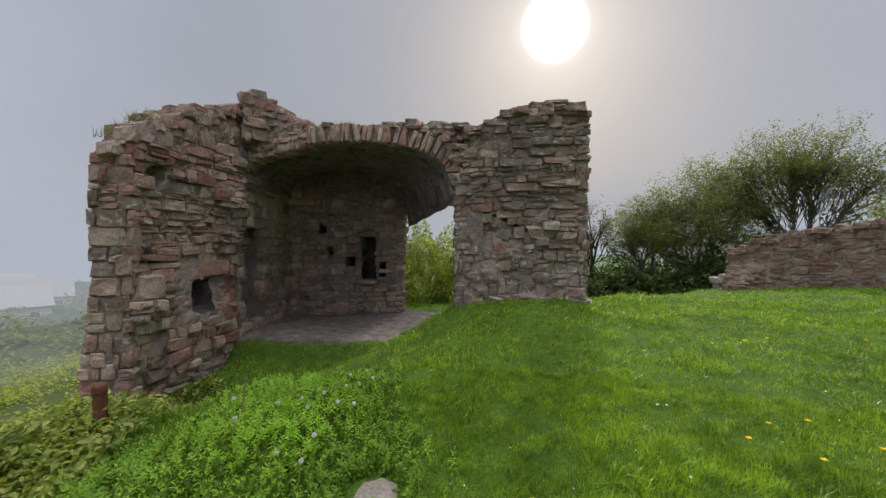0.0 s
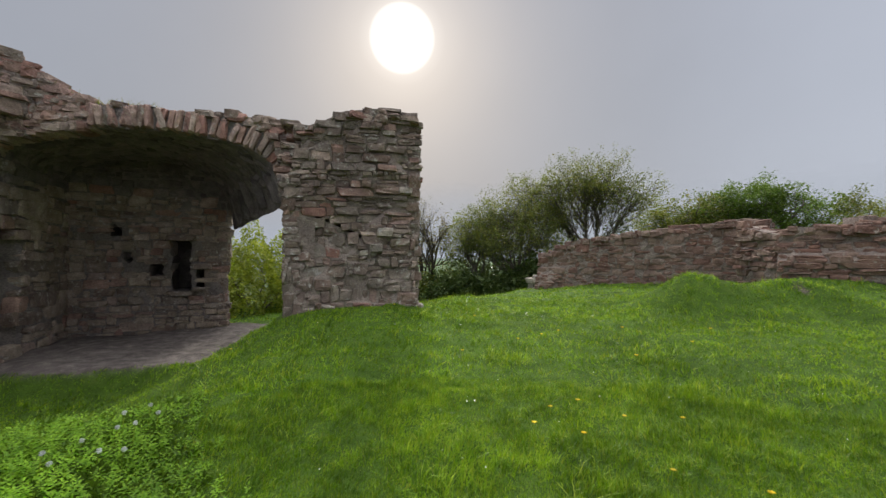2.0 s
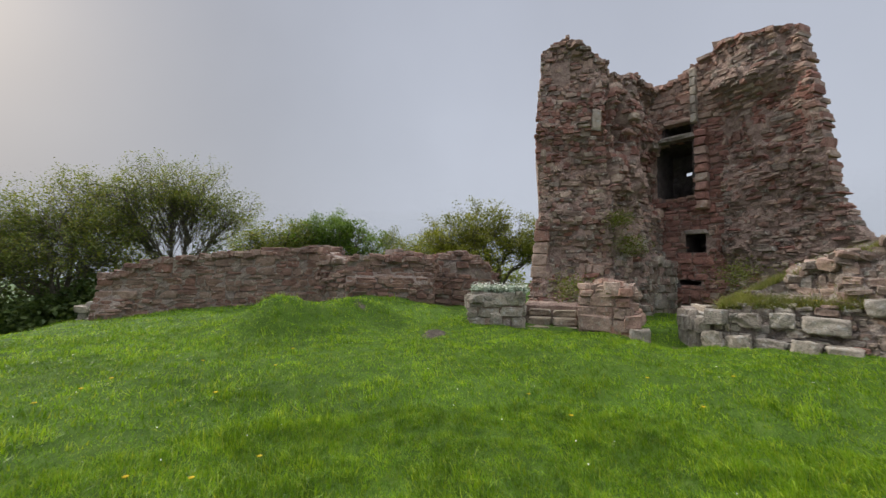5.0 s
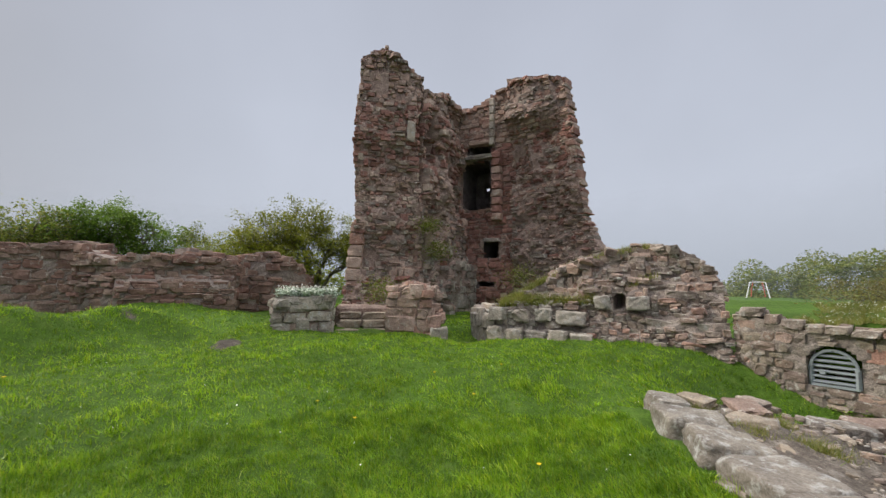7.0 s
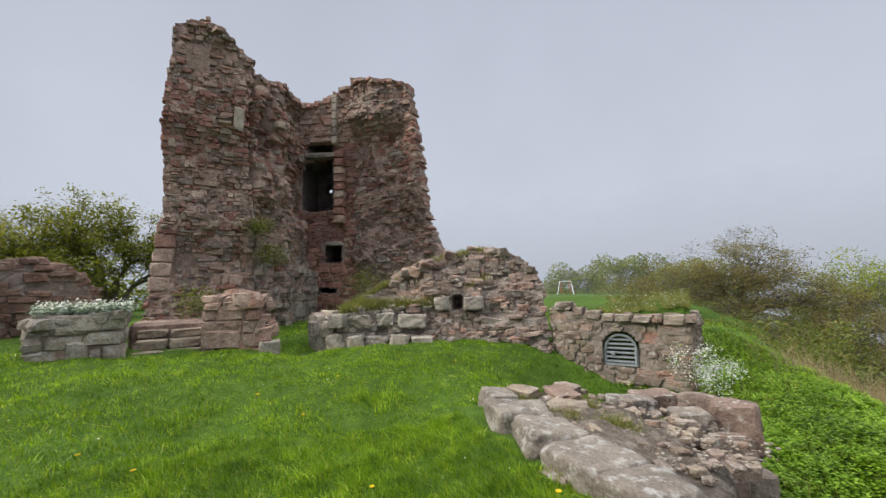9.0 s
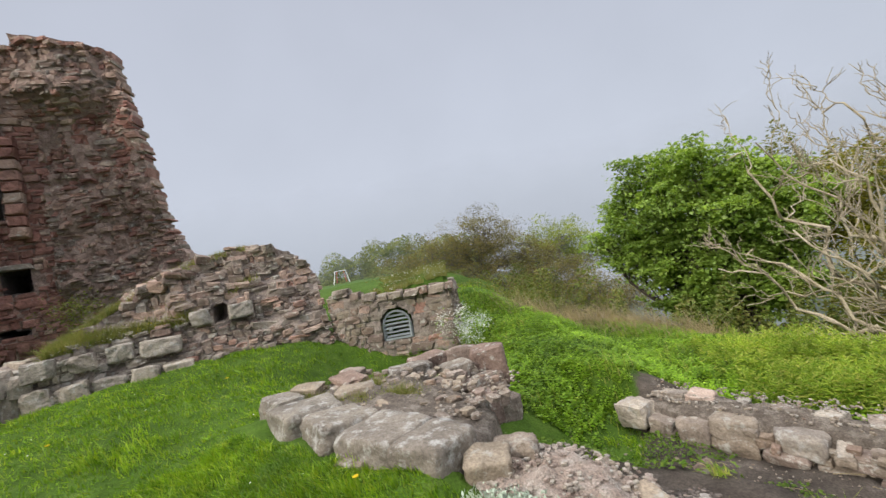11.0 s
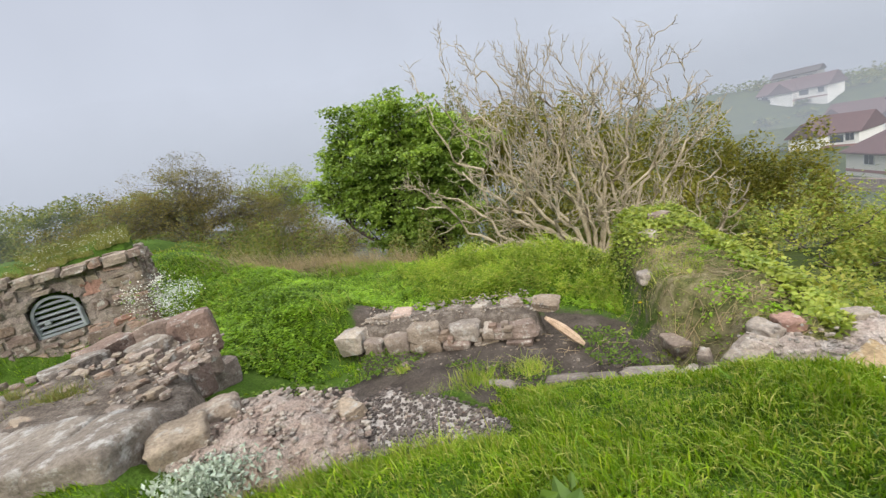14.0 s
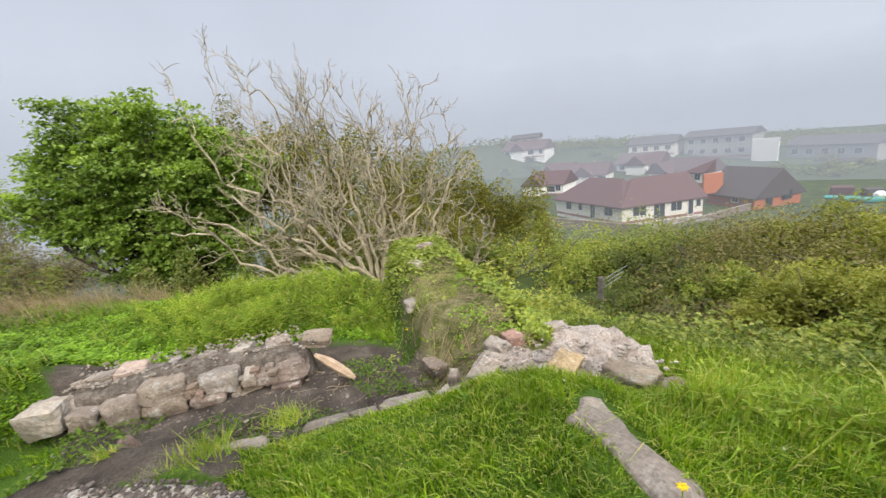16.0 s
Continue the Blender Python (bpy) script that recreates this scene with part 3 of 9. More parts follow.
def wall_face(mas, a, b, bottom, top, material, core_material, thick=0.8, course=(0.12, 0.26), length=(0.2, 0.55), ulo=None, uhi=None,
              bulge=None, mask=None, proud=0.05, ragged=0.12, pick=None, name="core", cell=0.09, depth=0.26, gap=0.004, through=None, lumpy=0.05, wavy=0.07, bed=0.035, lining=None, cap=True, smooth_below=-9.0, skew=0.05):
    """One face of rubble masonry from a to b (its outside on the right of a to b), with a core behind it."""
    a, b = Vector((*a, 0)), Vector((*b, 0))
    along = b - a
    L = along.length
    along.normalize()
    out = Vector((along.y, -along.x, 0))
    yaw = math.atan2(along.y, along.x)
    bottom = bottom if callable(bottom) else (lambda u, v=bottom: v)
    ulo, uhi = ulo or (lambda z: 0.0), uhi or (lambda z: L)
    shape, mask = bulge or (lambda u, z: 0.0), mask or (lambda u, z: False)
    through = through or (lambda u, z: False)
    sx, sy = a.x * 1.7 + b.y, a.y * 1.3 + b.x

    def bulge(u, z):
        return shape(u, z) + lumpy * (noise.noise(Vector((u * 1.1 + sx, z * 1.1, sy))) + 0.7 * noise.noise(Vector((u * 2.9 + sx, z * 3.4, sy + 9))) + 0.45 * noise.noise(Vector((u * 6.1 + sx, z * 6.5, sy + 17))))

    def wave(u, z):
        return wavy * (noise.noise(Vector((u * 0.9 + sx, z * 0.6, sy + 3))) + 0.5 * noise.noise(Vector((u * 2.3 + sx, z * 1.3, sy + 5))))

    def lay(u, w, z, h):
        uc, zc = u + w / 2, z + h / 2
        rise = 0.55 * proud if zc > smooth_below else proud * 0.25
        zc = zc + wave(uc, zc)
        if not (bottom(uc) - 0.5 * h < zc < top(uc) + rnd(-ragged, ragged * 0.4) - 0.3 * h) or any(mask(uc + i * w, zc + j * h) for i in (-0.42, 0, 0.42) for j in (-0.42, 0, 0.42)):
            return
        sunk = 0.65 * rise if rnd(0, 1) < 0.3 else 0.0
        off = bulge(uc, zc) + rnd(-0.5, 1.0) * rise - sunk
        turn = (rnd(-0.04, 0.04), rnd(-skew, skew), yaw + rnd(-0.05, 0.05))
        p = a + along * uc + out * (off - depth * 0.5 + 0.03) + Vector((0, 0, zc + rnd(-0.012, 0.012)))
        size = (w * rnd(0.99, 1.07) - gap, depth, h * rnd(0.98, 1.08) - gap * 0.6, 1)
        m = Matrix.Translation(p) @ Euler(turn).to_matrix().to_4x4() @ Matrix.Diagonal(size)
        mas.put(m, pick(uc, zc) if pick else material)

    z = min(bottom(L * k / 8) for k in range(9)) - wavy
    zmax = max(top(L * k / 12) for k in range(13)) + wavy
    while z < zmax:
        h = rnd(*course)
        jag = rnd(-0.05, 0.025) * min(1.0, proud / 0.05)
        u = ulo(z) - rnd(-0.04, 0.03) * min(1.0, proud / 0.05)
        first = True
        end = uhi(z + h / 2) + jag
        while u < end - 0.03:
            w = rnd(*length) * (0.7 + 0.6 * h / course[1])
            if rnd(0, 1) < 0.16:
                w *= 1.6
            elif rnd(0, 1) < 0.2:
                w *= 0.55
            if first:
                w, first = w * rnd(0.45, 1.0), False
            w = max(0.06, min(w, end - u + 0.03))
            kind = rnd(0, 1)
            if kind < 0.22 and h > 0.09:
                s = rnd(0.35, 0.65)
                lay(u, w, z, h * s)
                lay(u + rnd(-0.2, 0.2) * w, w * rnd(0.8, 1.1), z + h * s, h * (1 - s))
            elif kind < 0.32 and w > 0.16:
                s = rnd(0.3, 0.7)
                lay(u, w * s, z, h * rnd(0.9, 1.5))
                lay(u + w * s, w * (1 - s), z, h * rnd(0.7, 1.1))
            elif kind < 0.40:
                lay(u, w, z, h * rnd(1.3, 1.75))
            else:
                lay(u, w, z, h)
            u += w
        z += h
    # core
    nu = max(3, int(L / cell))
    nz = max(3, int((zmax - z * 0 - min(bottom(0), bottom(L))) / cell))
    front, back = [], []
    for j in range(nz + 1):
        for i in range(nu + 1):
            s, t = i / nu, j / nz
            u = s * L
            for _ in range(2):
                zz = bottom(u) + t * (max(top(u) - 0.06, bottom(u) + 0.05) - bottom(u))
                u = ulo(zz) + 0.04 + s * (uhi(zz) - ulo(zz) - 0.08)
            d = bulge(u, zz) - 0.5 * bed + 0.025 * noise.noise(Vector((u * 4 + a.x, zz * 4, a.y))) + 0.022 * noise.noise(Vector((u * 11 + a.x, zz * 13, a.y + 4)))
            p = a + along * u + Vector((0, 0, zz))
            front.append(p + out * d)
            back.append(p - out * thick)
    nf = len(front)
    faces = []
    for j in range(nz):
        for i in range(nu):
            k = j * (nu + 1) + i
            mid = (front[k] + front[k + nu + 2]) / 2
            if through((mid - a).dot(along), mid.z):
                continue
            faces.append((k, k + 1, k + nu + 2, k + nu + 1))
            faces.append((nf + k + 1, nf + k, nf + k + nu + 1, nf + k + nu + 2))
    for i in range(nu):
        k = nz * (nu + 1) + i
        faces.append((k, k + 1, nf + k + 1, nf + k))
        faces.append((i + 1, i, nf + i, nf + i + 1))
    for j in range(nz):
        k, e = j * (nu + 1), j * (nu + 1) + nu
        faces.append((k + nu + 1, k, nf + k, nf + k + nu + 1)[::-1])
        faces.append((e, e + nu + 1, nf + e + nu + 1, nf + e)[::-1])
    me = mesh_from(name, front + back, faces, core_material)
    if lining:
        me.materials.append(lining[1])
        both = front + back
        for f in me.polygons:
            mid = sum((both[i] for i in f.vertices), Vector()) / len(f.vertices)
            if lining[0]((mid - a).dot(along), mid.z):
                f.material_index = 1
    child(name, me, mas.owner)
    u = 0.0
    while cap and u < L:
        w = 0.0
        while w < min(thick, 1.1):
            z = top(u)
            if ulo(z) + 0.14 < u < uhi(z) - 0.10 and not mask(u, z):
                p = a + along * (u + rnd(-0.06, 0.06)) + out * (bulge(u, z) - w - rnd(0.0, 0.12)) + Vector((0, 0, z - 0.15 + rnd(-0.06, 0.04)))
                m = Matrix.Translation(p) @ Euler((rnd(-0.12, 0.12), rnd(-0.12, 0.12), yaw + rnd(-0.4, 0.4))).to_matrix().to_4x4() @ Matrix.Diagonal((rnd(*length), rnd(0.16, 0.32), rnd(*course), 1))
                mas.put(m, pick(u, z) if pick else material)
            w += rnd(0.18, 0.3)
        u += rnd(0.12, 0.26)
    return a, along, out


def block(mas, centre, size, turn, material, kind="s", tilt=(0, 0)):
    m = Matrix.Translation(centre) @ Euler((tilt[0], tilt[1], turn)).to_matrix().to_4x4() @ Matrix.Diagonal((*size, 1))
    mas.put(m, material, kind)


def inbox(*boxes):
    return lambda u, z: any(a <= u <= b and c <= z <= d for a, b, c, d in boxes)


def recess(boxes, deep, also=None):
    f = inbox(*boxes)
    return lambda u, z: (-deep if f(u, z) else 0.0) + (also(u, z) if also else 0.0)


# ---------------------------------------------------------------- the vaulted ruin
# near-black lining that paints the shade inside the niche and wall slots
M_NICHE_SHADE = rough_material("niche_shade", [(0.3, (0.04, 0.034, 0.035)), (0.7, (0.10, 0.085, 0.083))], 4, 40, bump=0.8)


def vaulted_ruin():
    t = thing("vaulted_ruin", "ruined red sandstone chamber with a broken barrel vault open to grass", "ruin", (-2.0, 8.5, -0.3))
    mas = Masonry(t, (-2.5, 6.0, 2.0))

    def mixed(u, z):
        k = 0.5 + 0.9 * noise.noise(Vector((u * 1.3, z * 1.3, 3.3))) + rnd(-0.28, 0.28)
        return M_DEEP if k < 0.08 else (M_RED if k < 0.62 else (M_GREY if k < 0.92 else M_BUFF))

    def dark_above(u, z):
        """The upper courses get the darker vault stone."""
        return M_VAULT_STONE if z + rnd(-0.3, 0.3) > 2.9 else (M_BUFF if rnd(0, 1) < 0.45 else (M_GREY if rnd(0, 1) < 0.5 else M_RED))
    # outer end and the long side of the left mass
    wall_face(mas, (-4.97, 5.74), (-4.42, 5.84), -1.3, lin((0, 2.86), (0.2, 3.12), (0.56, 3.36)), M_RED, M_MORTAR, 2.6,
              (0.16, 0.29), (0.2, 0.36), proud=0.02, wavy=0.02, lumpy=0.03, skew=0.02, ulo=lambda z: -0.13 * float(sm(1.0, -0.6, z)), pick=mixed)
    nich = (1.15, 1.62, 0.45, 0.98)
    wall_face(mas, (-4.42, 5.86), (-4.0, 8.28), -1.3, lin((0, 3.38), (0.7, 3.7), (1.1, 4.0), (1.9, 4.2), (2.46, 4.55)), M_RED, M_MORTAR, 0.55,
              (0.10, 0.23), (0.16, 0.44), lumpy=0.10, bulge=recess([nich, (0.1, 0.4, 1.35, 1.55), (0.25, 0.55, 2.5, 2.8)], 0.3, lambda u, z: 0.07 * math.sin(2.1 * z + 1.2 * u) - 0.10 * float(sm(2.2, 2.46, u)) * float(sm(3.4, 2.2, z))),
              mask=inbox(nich), proud=0.075, bed=0.05, wavy=0.05, lining=(inbox(nich), M_NICHE_SHADE), pick=mixed)
    # raised top over the springing
    wall_face(mas, (-4.0, 8.1), (-3.2, 8.55), 3.75, lin((0, 4.6), (0.35, 4.78), (0.6, 4.5), (0.92, 4.2)), M_RED, M_MORTAR, 1.2, (0.14, 0.26), (0.2, 0.45), pick=mixed)
    # inner side and back walls of the chamber
    alc = (0.15, 1.15, -0.1, 2.0)
    wall_face(mas, (-4.08, 8.2), (-4.1, 11.2), -0.4, lin((0, 3.7), (3, 3.7)), M_RED, M_VAULT_MORTAR, 0.8, (0.16, 0.3), (0.3, 0.6),
              bulge=recess([alc], 0.35), mask=None, proud=0.04, pick=dark_above)
    wall_face(mas, (-4.9, 11.1), (-4.0, 11.12), -0.45, lin((0, 3.8), (0.9, 3.8)), M_RED, M_VAULT_MORTAR, 0.7, (0.16, 0.3), (0.3, 0.6), pick=dark_above)
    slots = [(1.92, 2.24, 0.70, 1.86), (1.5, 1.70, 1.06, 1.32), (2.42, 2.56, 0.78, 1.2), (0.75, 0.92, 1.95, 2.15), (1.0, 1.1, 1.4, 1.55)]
    wall_face(mas, (-4.1, 11.05), (-1.05, 11.2), -0.45, lin((0, 3.9), (2.0, 3.95), (2.6, 3.85), (3.05, 3.4)), M_RED, M_VAULT_MORTAR, 0.9, (0.11, 0.24), (0.16, 0.42),
              bulge=recess(slots, 0.5), mask=inbox(*slots), cell=0.07, lining=(inbox(*slots), M_NICHE_SHADE), proud=0.06, pick=dark_above,
              uhi=lambda z: 3.0 + 0.08 * math.sin(5 * z) + 0.14 * float(sm(1.5, 2.2, z)))
    for u0, u1, z0, z1 in slots[:3]:
        block(mas, (-4.1 + (u0 + u1) / 2, 11.02 + 0.05 * u0, z1 + 0.07), (u1 - u0 + 0.3, 0.3, 0.14), 0.05, M_GREY)
        block(mas, (-4.1 + (u0 + u1) / 2, 11.02 + 0.05 * u0, z0 - 0.05), (u1 - u0 + 0.22, 0.3, 0.1), 0.05, M_GREY)
    wall_face(mas, (-1.05, 11.2), (-1.15, 12.0), -0.45, lin((0, 2.3), (0.8, 2.0)), M_RED, M_MORTAR, 0.5, (0.13, 0.28), (0.2, 0.5), pick=mixed)
    # the vault: a solid between intrados and top
    top = lin((-4.7, 4.3), (-3.4, 4.34), (-2.8, 4.02), (-1.9, 4.04), (-1.0, 3.98), (0.15, 3.92), (0.7, 3.8))
    nx, ny = 44, 22
    rings, rows = [], []
    for j in range(ny + 1):
        s = j / ny
        ring = []
        xr, zr = 0.34 - 1.28 * s, 2.5 - 0.35 * s
        for i in range(nx + 1):
            w = i / nx
            x = -4.15 + (xr + 4.15) * w
            c = 2 * w - 1
            base = 3.15 + (zr - 3.15) * w
            z = base + (3.66 - base) * math.sqrt(max(0.0, 1 - abs(c) ** 2.3)) + 0.035 * noise.noise(Vector((x * 3, s * 9, 2))) + 0.03 * noise.noise(Vector((x * 8, s * 26, 4)))
            y = 7.84 - 0.17 * (x - 0.15) * (1 - s) + s * 3.35 + 0.05 * noise.noise(Vector((x * 3, s * 7, 7)))
            ring.append(Vector((x, y, z)))
        rows.append(list(ring))
        for i in range(nx, -1, -1):
            p = ring[i]
            x = p.x + (0.16 if i == nx else 0.0) + (-0.3 if i == 0 else 0)
            ring.append(Vector((x, p.y, max(top(x) - 0.35 * s + 0.05 * noise.noise(Vector((x * 2, p.y * 2, 5))), p.z + 0.12))))
        rings.append(ring)
    k = len(rings[0])
    faces = [(j * k + i, j * k + (i + 1) % k, (j + 1) * k + (i + 1) % k, (j + 1) * k + i) for j in range(ny) for i in range(k)]
    faces += [tuple(range(k))[::-1], tuple(range(ny * k, ny * k + k))]
    child("vault", mesh_from("vault", [p for r in rings for p in r], faces, M_VAULT_MORTAR), t, "dark barrel vault")
    # broken rubble of the soffit, laid at random lengths
    for j in range(1, ny):
        i = int(rnd(0, 3))
        while i < nx - 1:
            step = int(rnd(1, 4))
            p, q = rows[j][i], rows[j][min(i + step, nx)]
            d = (q - p)
            yaw_m = d.normalized().to_track_quat("X", "Z").to_matrix().to_4x4()
            if rnd(0, 1) < 0.75:
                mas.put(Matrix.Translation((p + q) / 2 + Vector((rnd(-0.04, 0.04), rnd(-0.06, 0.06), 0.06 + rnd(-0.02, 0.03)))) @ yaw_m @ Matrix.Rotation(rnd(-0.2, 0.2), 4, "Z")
                        @ Matrix.Diagonal((d.length * rnd(0.9, 1.1), rnd(0.12, 0.26), 0.15, 1)), M_VAULT_STONE)
            i += step
    # voussoirs of the front arch: long thin stones set nearly flush, in one ring
    i = 14
    while i < nx:
        p, q = rows[0][i], rows[0][i + 1]
        d = (q - p)
        frame_m = d.normalized().to_track_quat("X", "Z").to_matrix().to_4x4()
        up = Vector((-d.z, 0, d.x)).normalized()
        n = max(1, round(d.length / 0.115))
        for k in range(n):
            f = (k + 0.5) / n
            hh = min(rnd(0.36, 0.46), max(0.16, top(p.x) - p.z + 0.02))
            mas.put(Matrix.Translation(p + d * f + up * (hh * 0.49) + Vector((0, 0.10 + rnd(-0.02, 0.02), 0))) @ frame_m @ Matrix.Rotation(rnd(-0.05, 0.05), 4, "Y")
                    @ Matrix.Diagonal((d.length / n * 1.0, 0.42, hh, 1)), mixed(0, 0))
        i += 1
    # rubble above the arch
    for i in list(range(0, nx)) + list(range(0, 14)):
        p = rows[0][i]
        z = p.z + (0.42 if i >= 14 else -0.04)
        while z < top(p.x) - 0.03:
            h = rnd(0.09, 0.18)
            block(mas, (p.x + rnd(-0.08, 0.08), p.y + rnd(0.08, 0.14), z + h / 2), (rnd(0.16, 0.36), 0.4, h * 1.08), -0.17 + rnd(-0.05, 0.05), mixed(0, 0) if i > 4 else dark_above(0, z - 1.1))
            z += h
    for i in range(1, nx + 1):
        p = rows[0][i]
        for rep in range(2):
            block(mas, (p.x + rnd(-0.08, 0.08), p.y + rnd(0.1, 1.2), top(p.x) + rnd(-0.07, 0.015)), (rnd(0.16, 0.36), rnd(0.2, 0.4), rnd(0.08, 0.15)), rnd(0, 3), M_GREY)
    # where the arch meets the pier
    for k in range(44):
        z = rnd(2.75, 3.9)
        block(mas, (0.26 + rnd(-0.08, 0.34) + 0.16 * (z - 3), 7.66 + rnd(-0.06, 0.10), z), (rnd(0.16, 0.36), 0.4, rnd(0.08, 0.15)), -0.1 + rnd(-0.05, 0.05), mixed(0, 0) if k % 2 else M_GREY)
    # the pier: thin coursed rubble above, mortared boulders below
    right = lin((0.3, 2.42), (0.75, 2.36), (1.2, 2.26), (2.1, 2.18), (2.5, 2.27), (3.0, 2.38), (3.6, 2.30), (4.3, 2.32))
    left = lin((0.3, -0.06), (0.6, 0.0), (2.0, 0.02), (2.6, -0.05), (3.0, 0.1), (3.75, 0.35), (4.1, 0.7))
    shape = lambda u, z: 0.12 * float(sm(1.0, 0.3, z)) + 0.06 * math.sin(1.7 * z + 0.8) + 0.04 * math.sin(3 * u + z) - 0.1 * float(sm(2.3, 1.9, z)) * float(sm(0.9, 0.3, abs(u - 0.6)))
    split = lambda u: 2.05 + 0.22 * math.sin(2.4 * u + 0.5)
    wall_face(mas, (0.2, 7.42), (2.6, 7.17), 0.1, split, M_GREY, M_MORTAR_PALE, 1.3, (0.11, 0.24), (0.12, 0.30), bed=0.03, ulo=left, uhi=right, proud=0.05, ragged=0.0, wavy=0.10, skew=0.16, cap=False, lumpy=0.06,
              bulge=shape, pick=lambda u, z: M_PALE if rnd(0, 1) < 0.07 else (M_RED if rnd(0, 1) < 0.14 else M_GREY))
    wall_face(mas, (0.2, 7.42), (2.6, 7.17), split, lin((0, 3.68), (0.35, 3.86), (0.5, 3.95), (0.75, 4.12), (1.4, 4.2), (2.4, 4.24)), M_GREY, M_MORTAR, 1.3,
              (0.07, 0.16), (0.14, 0.40), bed=0.03, ulo=left, uhi=right, proud=0.07, lumpy=0.08, bulge=shape,
              pick=lambda u, z: M_RED if rnd(0, 1) < 0.22 else M_GREY)
    for u, z, w, h in ((0.75, 0.62, 0.22, 0.24), (0.82, 0.4, 0.26, 0.12), (1.7, 2.0, 0.3, 0.16), (1.55, 1.72, 0.24, 0.16), (2.05, 2.75, 0.26, 0.12), (1.35, 0.42, 0.24, 0.14)):
        block(mas, (0.2 + u, 7.40 - 0.104 * u - shape(u, z), z), (w, 0.24, h), -0.104, M_PALE)
    wall_face(mas, (2.52, 7.2), (2.62, 8.5), 0.1, lin((0, 4.15), (1.3, 3.9)), M_GREY, M_MORTAR, 0.6, (0.10, 0.22), (0.2, 0.45), proud=0.07)
    wall_face(mas, (0.3, 8.6), (0.22, 7.46), 0.0, lin((0, 2.6), (1.15, 2.9)), M_GREY, M_MORTAR, 0.5, (0.12, 0.24), (0.2, 0.5), proud=0.06)
    mas.build()


M_DEEP = stone_material("dark_red_sandstone", [(0.21, 0.11, 0.098), (0.26, 0.13, 0.112), (0.29, 0.16, 0.137)], 0.3)
M_BUFF = stone_material("buff_sandstone", [(0.34, 0.285, 0.235), (0.385, 0.325, 0.265), (0.32, 0.27, 0.225)], 0.35)
M_MORTAR_PALE = rough_material("pale_brown_lime_mortar", [(0.3, (0.21, 0.17, 0.15)), (0.5, (0.29, 0.245, 0.215)), (0.7, (0.36, 0.31, 0.275))], 5, 60, bump=1.0)
M_VAULT_STONE = stone_material("dark_vault_stone", [(0.14, 0.126, 0.13), (0.21, 0.185, 0.185), (0.17, 0.155, 0.158), (0.25, 0.22, 0.213)], 0.0)
vaulted_ruin()


# ---------------------------------------------------------------- curtain wall beyond the grass
def curtain_wall():
    t = thing("curtain_wall", "low broken red sandstone curtain wall standing in grass", "wall", (11, 9, 0.5))
    mas = Masonry(t, (11, 8, 1.2))
    wall_face(mas, (8.85, 12.85), (12.65, 7.3), lin((0, 0.1), (5, 0.6), (6.7, 0.8)), lin((0, 0.95), (0.25, 1.6), (0.75, 1.95), (1.6, 2.2), (3, 2.38), (4.8, 2.55), (6.0, 2.75), (6.72, 2.7)), M_CURTAIN, M_MORTAR, 0.9,
              (0.12, 0.24), (0.2, 0.5), proud=0.016, lumpy=0.03, wavy=0.03, bed=-0.002, bulge=lambda u, z: 0.05 * math.sin(2 * u) + 0.3 * float(sm(1.0, 0.5, u)) * float(sm(1.4, 0.4, z)))
    wall_face(mas, (8.9, 13.6), (8.85, 12.85), 0.1, lin((0, 0.7), (0.75, 0.9)), M_PALE, M_MORTAR, 0.8, (0.14, 0.28), (0.25, 0.6), proud=0.1)
    wall_face(mas, (10.95, 6.25), (11.95, 3.95), lin((0, 0.75), (2.5, 0.6)), lin((0, 2.1), (0.3, 2.36), (1.9, 2.36), (2.5, 2.3)), M_CURTAIN, M_MORTAR, 1.2,
              (0.08, 0.18), (0.18, 0.5), proud=0.09, bulge=lambda u, z: 0.22 * float(sm(1.9, 1.5, z)) - 0.3 * float(sm(1.1, 0.7, z)))
    wall_face(mas, (11.6, 7.6), (10.95, 6.25), 0.7, lin((0, 2.5), (1.5, 2.2)), M_CURTAIN, M_MORTAR, 0.5, (0.1, 0.2), (0.25, 0.6), proud=0.1)
    wall_face(mas, (12.0, 5.2), (13.4, 4.3), 0.5, lin((0, 2.6), (1.66, 2.42)), M_CURTAIN, M_MORTAR, 0.6, (0.12, 0.26), (0.25, 0.6), proud=0.05)
    wall_face(mas, (13.35, 4.4), (13.95, 2.4), 0.3, lin((0, 2.45), (0.5, 2.62), (0.9, 2.65), (1.4, 2.35), (2.08, 1.75)), M_CURTAIN, M_MORTAR, 0.8,
              (0.12, 0.26), (0.25, 0.6), proud=0.14)
    mas.build()


curtain_wall()


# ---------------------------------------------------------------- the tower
# dark lining: recess shade put into the colour of hearth, slots and window
M_RECESS_SHADE = rough_material("tower_recess_shade", [(0.3, (0.07, 0.058, 0.057)), (0.7, (0.15, 0.128, 0.122))], 4, 40, bump=0.9)


